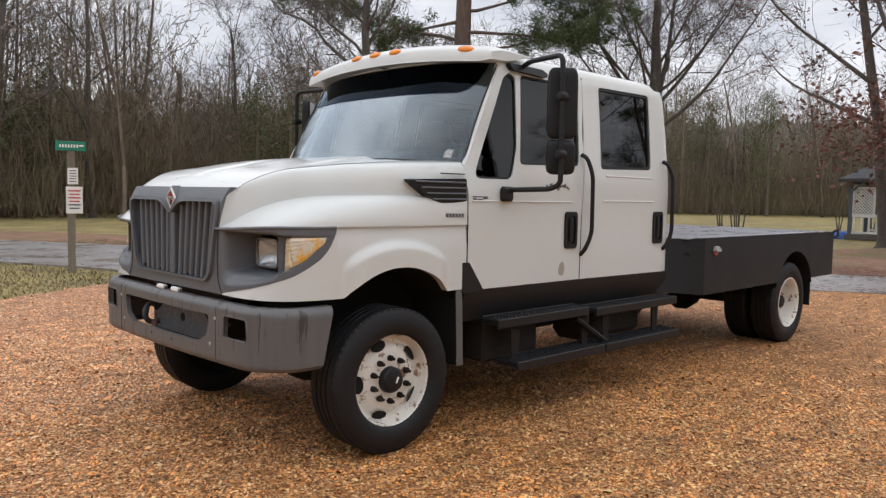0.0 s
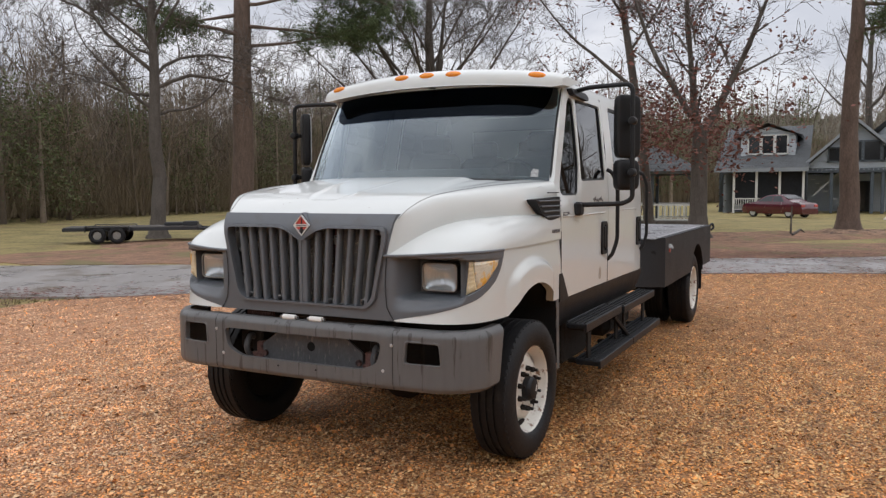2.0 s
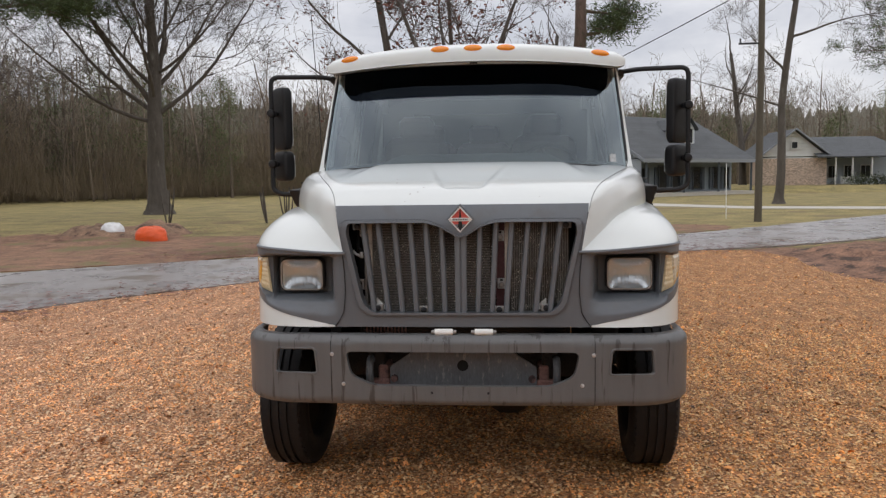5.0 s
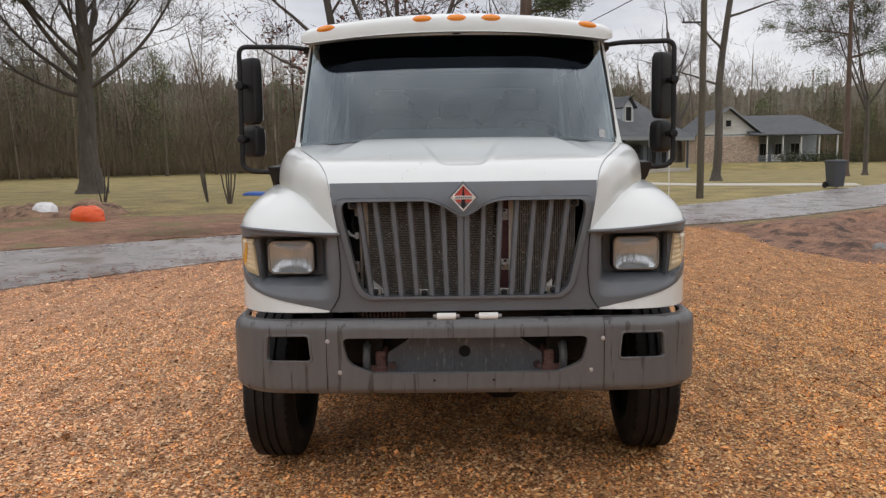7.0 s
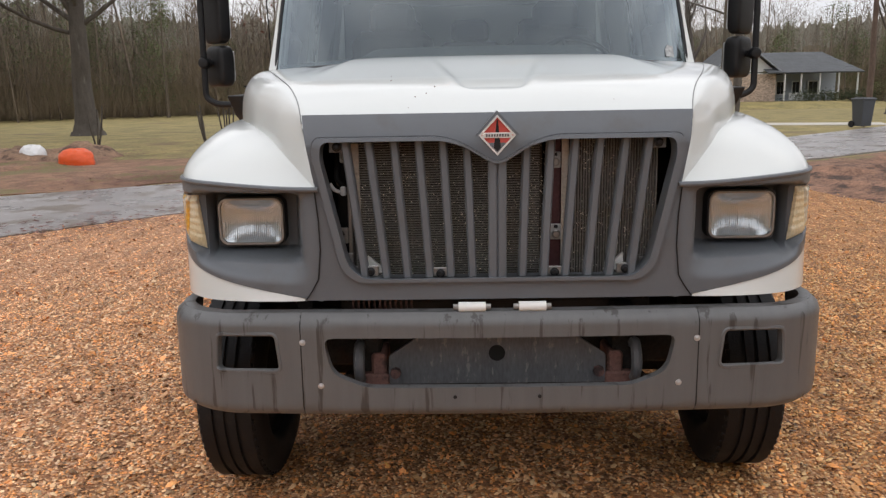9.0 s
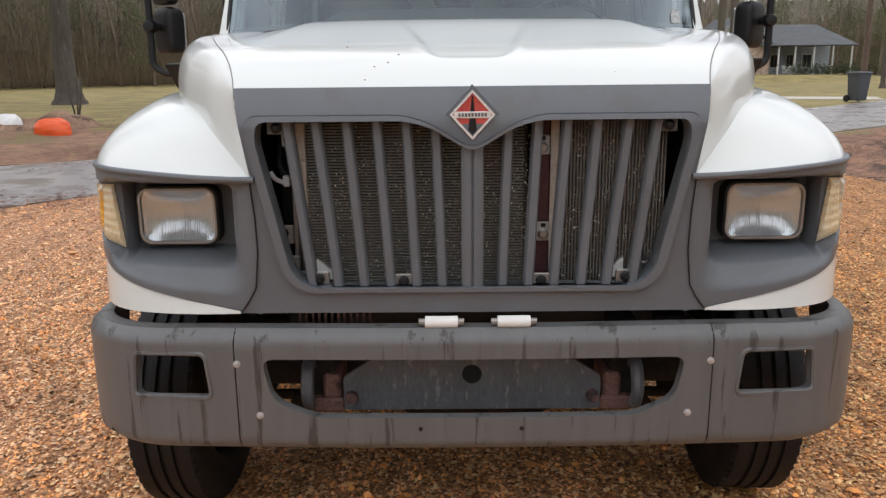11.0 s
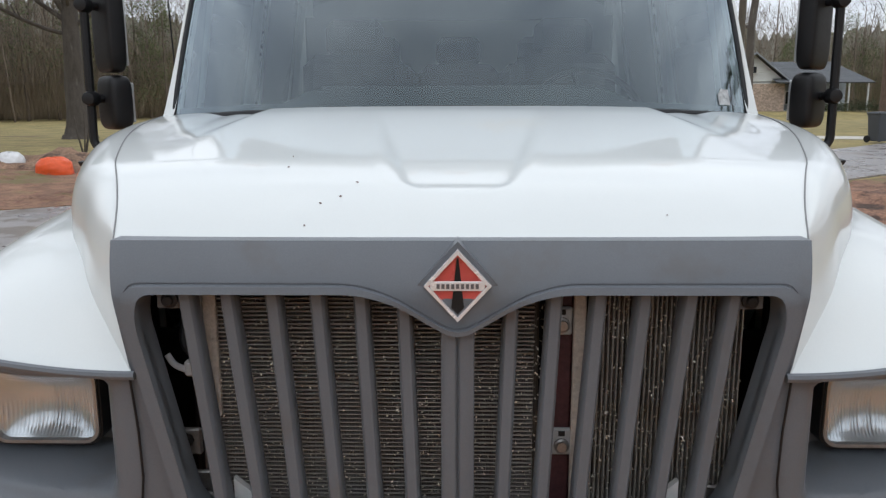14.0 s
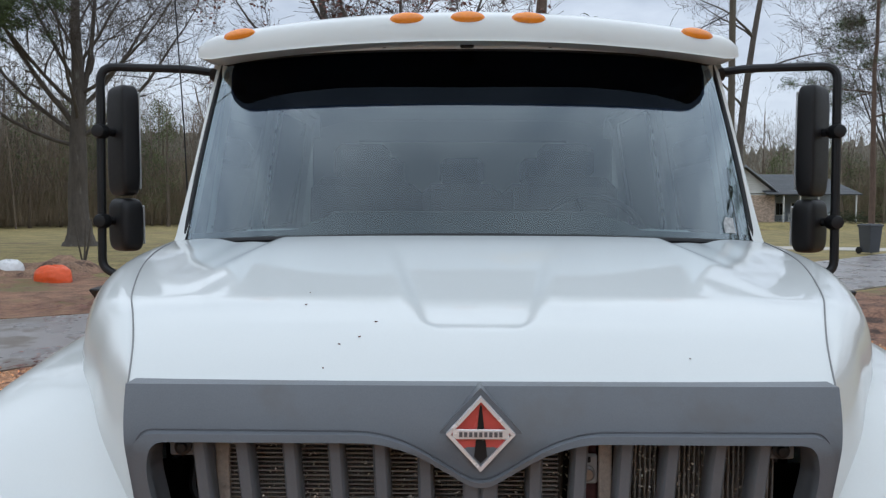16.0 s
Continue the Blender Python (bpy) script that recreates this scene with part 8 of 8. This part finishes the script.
# ---- flatbed ----
bed = part("bed_deck", MB().box((7.42, 0, 1.112), (3.16, 2.30, 0.012), 0.002), DECKM, truck, "wet steel deck plate of the flatbed")
dots = MB()
for i in range(62):
    for k in range(44):
        dots.box((5.90 + i * 0.05, -1.09 + k * 0.05, 1.1195), (0.026, 0.007, 0.003), 0, Matrix.Rotation(0.785 if (i + k) % 2 else -0.785, 3, "Z"))
part("tread_pattern", dots, DECKM, bed, smooth=0)
part("deck_plate", MB().box((6.35, 0.15, 1.125), (0.5, 0.9, 0.01), 0.002), BEDM, bed, "dark hatch plate on the deck")
for s in (-1, 1):
    # side skirt with the rear wheel's opening
    AX, AZ, AR = 7.985, 0.47, 0.465
    def skirt(u, v, d=0.0):
        x = 6.03 + (9.01 - 6.03) * u
        q = AR * AR - (x - AX) ** 2
        zb = ease(x, (6.03, 7.45, 7.6), (0.634, 0.640, 0.642))
        if q > 0:
            zb = max(zb, AZ + math.sqrt(q))
        return x, s * (1.215 - d), zb + (1.112 - zb) * v
    sk = MB().grid(lambda u, v: skirt(u, v), 120, 8).grid(lambda u, v: skirt(u, v, 0.006), 120, 8)
    sk.grid(lambda u, v: skirt(u, 0.0, 0.05 * v), 120, 1).grid(lambda u, v: (lambda p: (p[0], p[1] - s * 0.075 * v, p[2] + 0.004))(skirt(u, 1.0)), 60, 1)
    skp = part("bed_side", sk, BEDM, truck, "charcoal steel bed side with a wheel opening")
    fc = MB().grid(lambda u, v: (lambda t: (6.03 - 0.33 * t - 0.15 * (1 - v) * t, s * (1.215 - 0.20 * t), (0.634 + 0.045 * t) + (1.112 - 0.634 - 0.045 * t) * v))(u), 10, 8)
    ff = part("bed_front_corner", fc, BEDM, truck, "angled charcoal bed front corner with round hole")
    hc = Vector((5.875, s * 1.1292, 0.965))
    hn = Vector((-0.20, s * 0.36, 0)).normalized()
    ht = Vector((0.36, s * 0.20, 0)).normalized()
    part("corner_hole", MB().add([hc + hn * 0.003 + ht * 0.036 * math.cos(k / 20 * 6.2832) + Vector((0, 0, 1)) * 0.036 * math.sin(k / 20 * 6.2832) for k in range(20)], [tuple(range(20))]), VOID, ff, "dark round hole")
    rf = part("reflector", MB().lathe([(0, s * 0.012), (0.02, s * 0.010), (0.026, 0)], 14, (6.22, s * 1.217, 0.985)), RED, skp, "small red side reflector")
    part("lamp_hood", MB().prism(soften([(-0.05, 0.0), (0.05, 0.0), (0.03, 0.045), (-0.03, 0.045)], 0.015), lambda a, b: (6.22 + a, s * 1.216, 1.0 + b), lambda a, b: (6.22 + a * 0.9, s * (1.235 + 0.02 * (0.045 - b) / 0.045), 1.0 + b)), STEEL, rf)
    part("mud_flap", MB().box((8.45, s * 0.985, 0.53), (0.012, 0.42, 0.38), 0.003), BLACKP, truck, "black rubber mud flap behind the dual wheels")
    part("bed_rail", MB().box((7.4, s * 0.45, 0.93), (3.1, 0.08, 0.14), 0.01), UNDER, truck)
    inner = MB().lathe([(0.47, s * 1.21), (0.47, s * 0.70)], 20, (AX, 0, AZ), a0=0.25, a1=math.pi - 0.25)
    part("rear_wheel_tub", inner, BEDM, truck)
    part("corner_hook", MB().tube(bend([(8.99, s * 1.20, 1.10), (9.06, s * 1.23, 1.14), (9.05, s * 1.25, 1.08), (9.02, s * 1.22, 1.05)], 0.03), 0.014, 6), BLACKM, truck, "bent hook at the bed's rear corner")
part("bed_front", MB().box((5.68, 0, 0.93), (0.03, 2.0, 0.36), 0.005), BEDM, truck)
part("bed_rear", MB().box((9.0, 0, 0.95), (0.03, 2.40, 0.32), 0.005), BEDM, truck)
for k in range(7):
    part("cross_beam", MB().box((6.0 + k * 0.48, 0, 1.05), (0.06, 2.2, 0.10), 0.005), UNDER, truck)
for y in (-1.02, 1.02):
    part("valve", MB().box((6.45, y * 0.6, 0.60), (0.08, 0.06, 0.10), 0.01).cyl((6.45, y * 0.6, 0.60), (6.45, y * 0.6, 0.52), 0.012, 6), STEEL, truck)

# ---- things by the lane ----
WOODP = surf("weathered_grey_post", (0.20, 0.17, 0.13), 0.9, var=0.3, scale=5, fine=60, bump=0.4, stretch=(1, 1, 0.15))
GREENS = surf("green_street_sign", (0.01, 0.20, 0.13), 0.4, var=0.05, bump=0.0)
post = thing("street_sign", "wooden post with green name board and white notices", "sign", at=pose(4.66, 9.7, 0, 0, 0, -19))
part("post", MB().box((0, 0, 1.02), (0.125, 0.10, 2.14), 0.012), WOODP, post, "weathered wooden post")
nb = part("name_board", MB().box((0, -0.06, 2.15), (0.47, 0.012, 0.16), 0.01), GREENS, post, "green street name board with unreadable lettering")
for k in range(7):
    part("letter_bar", MB().box((-0.16 + k * 0.044, -0.068, 2.15), (0.026, 0.003, 0.055)), PAPER, nb)
part("letter_bar", MB().box((0.17, -0.068, 2.16), (0.07, 0.003, 0.03)), PAPER, nb)
n1 = part("notice", MB().box((0.03, -0.056, 1.64), (0.165, 0.008, 0.28), 0.005), PAPER, post, "small white notice with grey print")
for k in range(5):
    part("print_bar", MB().box((0.03, -0.062, 1.73 - k * 0.045), (0.11, 0.002, 0.014)), DECAL, n1)
n2 = part("notice", MB().box((0.05, -0.058, 1.23), (0.26, 0.01, 0.46), 0.015), PAPER, post, "white notice with red and black print")
for k in range(6):
    part("print_bar", MB().box((0.05, -0.065, 1.39 - k * 0.06), (0.19 - 0.03 * (k % 2), 0.002, 0.024)), RED if k < 4 else DECAL, n2)

TRAILM = surf("black_trailer_steel", (0.025, 0.026, 0.03), 0.6, var=0.2, bump=0.1)
DECKW = surf("grey_trailer_planks", (0.10, 0.092, 0.085), 0.9, var=0.2, scale=4, fine=40, bump=0.3)
tr = thing("trailer", "black tandem-axle flatbed trailer with plank deck", "trailer", at=pose(15.55, 17.8, 0, 0, 0, -50) @ Matrix.Scale(0.73, 4))
part("frame", MB().box((0.95, -0.85, 0.60), (5.5, 0.08, 0.14), 0.01).box((0.95, 0.85, 0.60), (5.5, 0.08, 0.14), 0.01).box((-1.75, 0, 0.60), (0.08, 1.8, 0.14), 0.01).box((3.65, 0, 0.60), (0.08, 1.8, 0.14), 0.01), TRAILM, tr)
for k in range(9):
    part("plank", MB().box((0.95, -0.76 + k * 0.19, 0.685), (5.4, 0.18, 0.035), 0.004), DECKW, tr)
for x in (-0.39, 0.38):
    for sy in (-1, 1):
        w = part("wheel", MB().lathe([(0, sy * 0.08), (0.16, sy * 0.08), (0.18, sy * 0.05), (0.18, 0)], 18, (x, sy * 1.02, 0.35)), STEEL, tr)
        part("tyre", MB().lathe([(0.17, sy * 0.08), (0.24, sy * 0.11), (0.34, sy * 0.08), (0.35, 0), (0.34, -sy * 0.08), (0.2, -sy * 0.1)], 24, (x, sy * 1.02, 0.35)), TIRE, w)
for sy in (-1, 1):
    part("mud_guard", MB().box((0, sy * 1.02, 0.75), (1.7, 0.26, 0.03), 0.01).box((-0.87, sy * 1.02, 0.62), (0.03, 0.26, 0.24), 0.01).box((0.87, sy * 1.02, 0.62), (0.03, 0.26, 0.24), 0.01), TRAILM, tr)
part("tongue", MB().tube([(3.65, 0.8, 0.58), (5.2, 0, 0.55)], 0.06, 6).tube([(3.65, -0.8, 0.58), (5.2, 0, 0.55)], 0.06, 6), TRAILM, tr)
part("jack", MB().cyl((4.95, 0, 0.0), (4.95, 0, 0.95), 0.04, 8), TRAILM, tr)
part("load", MB().box((2.9, 0.1, 0.78), (1.4, 0.9, 0.14), 0.03).box((3.3, -0.3, 0.80), (0.6, 0.5, 0.2), 0.03), TRAILM, tr, "dark folded ramps lying on the deck")


def sack(name, label, at, w, d, h, material, seed):
    r = random.Random(seed)
    def f(u, v):
        a, b = u * 2 * math.pi, v * math.pi / 2
        k = 1 + 0.09 * noise.noise((math.cos(a) * 1.7, math.sin(a) * 1.7, b * 1.5 + seed)) + 0.05 * noise.noise((a * 3, b * 5, seed))
        return (w / 2 * math.cos(a) * math.cos(b) ** 0.5 * k, d / 2 * math.sin(a) * math.cos(b) ** 0.5 * k, h * math.sin(b) ** 0.8 * k - 0.02)
    ob = solo(name, MB().grid(f, 40, 16), material, label, "bag", smooth=60)
    ob.matrix_world = at
    return ob


ORANGE = surf("orange_leaf_bag", (0.75, 0.10, 0.02), 0.45, var=0.12, scale=5, fine=40, bump=0.4)
WHITEB = surf("white_plastic_bag", (0.70, 0.70, 0.70), 0.4, var=0.1, scale=6, fine=40, bump=0.5)
sack("leaf_bag", "bright orange plastic bag full of leaves on the grass", pose(18.9, 9.57, -0.02, 0, 0, 70), 1.05, 0.66, 0.42, ORANGE, 4)
sack("plastic_bag", "white plastic bag of leaves on the grass", pose(20.3, 11.42, -0.02, 0, 0, 40), 0.95, 0.66, 0.46, WHITEB, 9)
BLUE = surf("blue_tarpaulin", (0.02, 0.10, 0.40), 0.5, var=0.15, scale=4, fine=30, bump=0.5)
sack("tarpaulin", "crumpled blue tarpaulin on the lawn", pose(32.4, 8.2, 0, 0, 0, 80), 1.6, 0.9, 0.16, BLUE, 2)
sack("tarpaulin", "crumpled blue tarpaulin on the lawn", pose(33.6, 6.9, 0, 0, 0, 80), 1.1, 0.9, 0.3, BLUE, 6)

CANM = surf("dark_grey_bin_plastic", (0.06, 0.065, 0.075), 0.55, var=0.1, bump=0.05)
can = thing("trash_can", "dark grey wheeled trash can at the lane's edge", "trash can", at=pose(31.4, -16.25, 0, 0, 0, 20))
part("body", MB().ring(rounded(-0.30, -0.33, 0.30, 0.33, 0.06), rounded(-0.05, -0.05, 0.05, 0.05, 0.02), (0, 0), lambda a, b, d: (a, b, 1.08), 1, n=24).grid(lambda u, v: (lambda p: (p[0] * (0.78 + 0.22 * v), p[1] * (0.78 + 0.22 * v), 0.06 + 1.02 * v))(rounded(-0.30, -0.33, 0.30, 0.33, 0.06)[int(round(u * 24)) % 24]), 24, 4), CANM, can)
part("lid", MB().box((0, 0, 1.12), (0.66, 0.72, 0.07), 0.03).box((-0.02, 0, 1.16), (0.5, 0.6, 0.05), 0.02), CANM, can)
for sy in (-1, 1):
    part("wheel", MB().lathe([(0, -0.03), (0.13, -0.03), (0.14, 0), (0.13, 0.03), (0, 0.03)], 16, (0.22, sy * 0.32, 0.14)), TIRE, can)
part("handle", MB().tube([(0.34, -0.25, 1.08), (0.40, -0.2, 1.05), (0.40, 0.2, 1.05), (0.34, 0.25, 1.08)], 0.018, 6), CANM, can)

POLEW = surf("dark_weathered_pole", (0.105, 0.09, 0.066), 0.9, var=0.3, scale=5, fine=60, bump=0.4, stretch=(1, 1, 0.15))
pole = thing("utility_pole", "weathered wooden utility pole with a short arm", "utility pole", at=pose(25.6, -8.70, 0))
part("pole", MB().tube([(0, 0, -0.3), (0.02, 0, 5), (0.05, 0.03, 10.5)], 0.125, 12, r1=0.09), POLEW, pole)
part("arm", MB().box((0, 0.38, 5.95), (0.06, 0.75, 0.06), 0.01), TRAILM, pole)
part("insulator", MB().cyl((0, 0.70, 5.98), (0, 0.70, 6.12), 0.03, 8), CANM, pole)
part("transformer", MB().cyl((0.0, 0.28, 8.7), (0.0, 0.28, 9.5), 0.2, 14), CANM, pole)
for a, b, sag in (((25.6, -8.70, 7.95), (57.0, 0.0, 6.5), 0.2), ((25.6, -8.70, 9.9), (52, -62, 10.5), 1.5), ((25.6, -8.70, 9.9), (-2, 40, 10.5), 1.6)):
    pts = []
    for i in range(25):
        t = i / 24
        pts.append(tuple(a[k] * (1 - t) + b[k] * t - (sag * 4 * t * (1 - t) if k == 2 else 0) for k in range(3)))
    solo("wire", MB().tube(pts, 0.02, 5), TRAILM, "thin black overhead wire", "wire", "overhead wires")
solo("marker_stake", MB().tube([(0, 0, 0), (0.01, 0.02, 2.0)], 0.015, 8), PAPER, "slim white marker stake in the lawn", "stake").matrix_world = pose(27.1, -8.05, 0)

# cut-back crape myrtles
for i, (x, y) in enumerate(((27.5, 9.0), (26.2, 7.85), (41, 9.5), (42, 8.3), (43, 7.4), (38, 6.7), (37, 5.6), (26.5, 12.5))):
    r = random.Random(100 + i)
    bush = thing("crape_myrtle", "hard-pruned crape myrtle stump with several stems", "shrub", "pruned shrubs", at=pose(x, y, 0))
    for k in range(r.randint(4, 6)):
        a = r.uniform(0, 6.283)
        q = Vector((math.cos(a) * 0.28, math.sin(a) * 0.28, 1.15 + r.uniform(-0.2, 0.25)))
        part("stem", MB().tube([(q.x * 0.2, q.y * 0.2, -0.02), (q.x * 0.7, q.y * 0.7, 0.6), tuple(q)], 0.032, 7, r1=0.022), BARK, bush)

# stones round the culvert by the bank
ROCK = surf("grey_fieldstone", (0.22, 0.21, 0.20), 0.85, var=0.25, scale=4, fine=40, bump=0.5)
for i in range(14):
    r = random.Random(300 + i)
    sd = r.uniform(0.10, 0.24)
    rock = solo("stone", MB().grid(lambda u, v: (lambda a, b: (lambda k: (sd * k * math.cos(a) * math.sin(b), sd * 0.8 * k * math.sin(a) * math.sin(b), sd * 0.6 * k * math.cos(b)))(1 + 0.3 * noise.noise((math.cos(a) * math.sin(b) * 1.6 + i, math.sin(a) * math.sin(b) * 1.6, math.cos(b) * 1.6))))(u * 6.2832, v * math.pi), 14, 8), ROCK, "grey stone by the culvert", "stone", "culvert stones", smooth=50)
    rock.matrix_world = pose(9.5 + r.uniform(-0.9, 0.9), -6.45 + r.uniform(-0.45, 0.35), 0.05, 0, 0, r.uniform(0, 360))
broken = thing("branch", "fallen broken branch lying on the mulch", "branch", at=pose(27.2, -1.6, 0))
part("limb", MB().tube([(-0.9, 0.2, 0.08), (-0.2, 0.0, 0.22), (0.5, -0.1, 0.1)], 0.045, 6, r1=0.02).tube([(0.0, 0.3, 0.0), (0.02, 0.3, 0.5), (-0.1, 0.28, 1.0)], 0.04, 6, r1=0.02), BARK, broken)

# leaf litter
rl = np.random.default_rng(55)
spots = np.column_stack([rl.uniform(14, 31, 900), rl.uniform(-8, 17, 900), np.full(900, 0.012)])
bank = np.column_stack([rl.uniform(8, 17, 900), rl.uniform(-11.5, -6, 900), np.full(900, 0.012)])
verge = np.column_stack([rl.normal(0, 0.8, 1500), rl.normal(0, 0.8, 1500), np.full(1500, 0.012)])
way = rl.random(1500) * 11.2 - 4.2
verge[:, 0] += 17.9 - 0.42 * way - 0.02 * way ** 2
verge[:, 1] += way
edge = np.array(chaikin(NEAR[3:9], 4, False))[rl.integers(0, 96, 520)]
edge = np.column_stack([edge + rl.normal(0, 0.28, (520, 2)), np.full(520, 0.016)])
heap = np.column_stack([rl.normal(21.0, 1.6, 900), rl.normal(11.8, 1.6, 900), np.full(900, 0.012)])
spots = np.concatenate([spots, bank, verge, edge, heap])
V, F = leaves(rl, spots, 5, 0.05, 0.5, 0.15)
V[:, 2] = np.abs(V[:, 2] - 0.012) * 0.06 + 0.02
tagged(new("leaf_litter", bulk("leaf_litter", V, F, DEADLEAF)), "fallen brown leaves scattered over the lawn", "leaves", kind="stuff")
# grass blades on the verge by the sign and lane
m = 26000
gx, gy = rl.uniform(-6, 8.5, m * 2), rl.uniform(3.5, 18, m * 2)
okg = ~inside(LOT, gx, gy) & ~inside(ROAD, gx, gy)
gx, gy = gx[okg][:m], gy[okg][:m]
m = len(gx)
h = rl.uniform(0.025, 0.07, m)
aa = rl.uniform(0, 6.283, m)
bx, by = np.cos(aa) * 0.008, np.sin(aa) * 0.008
tx, ty = rl.normal(0, 0.03, m), rl.normal(0, 0.03, m)
z0 = np.full(m, -0.02)
V = np.stack([np.column_stack([gx - bx, gy - by, z0]), np.column_stack([gx + bx, gy + by, z0]), np.column_stack([gx + tx, gy + ty, z0 + h])], 1).reshape(-1, 3)
BLADE = surf("dry_grass_blades", (0.11, 0.10, 0.036), 0.9, var=0.3, scale=1, fine=20, bump=0.0, island=0.4, tint=(0.17, 0.125, 0.06))
tagged(new("grass", bulk("grass", V, np.arange(m * 3).reshape(-1, 3), BLADE)), "short dry winter grass on the verge", "grass", kind="stuff")
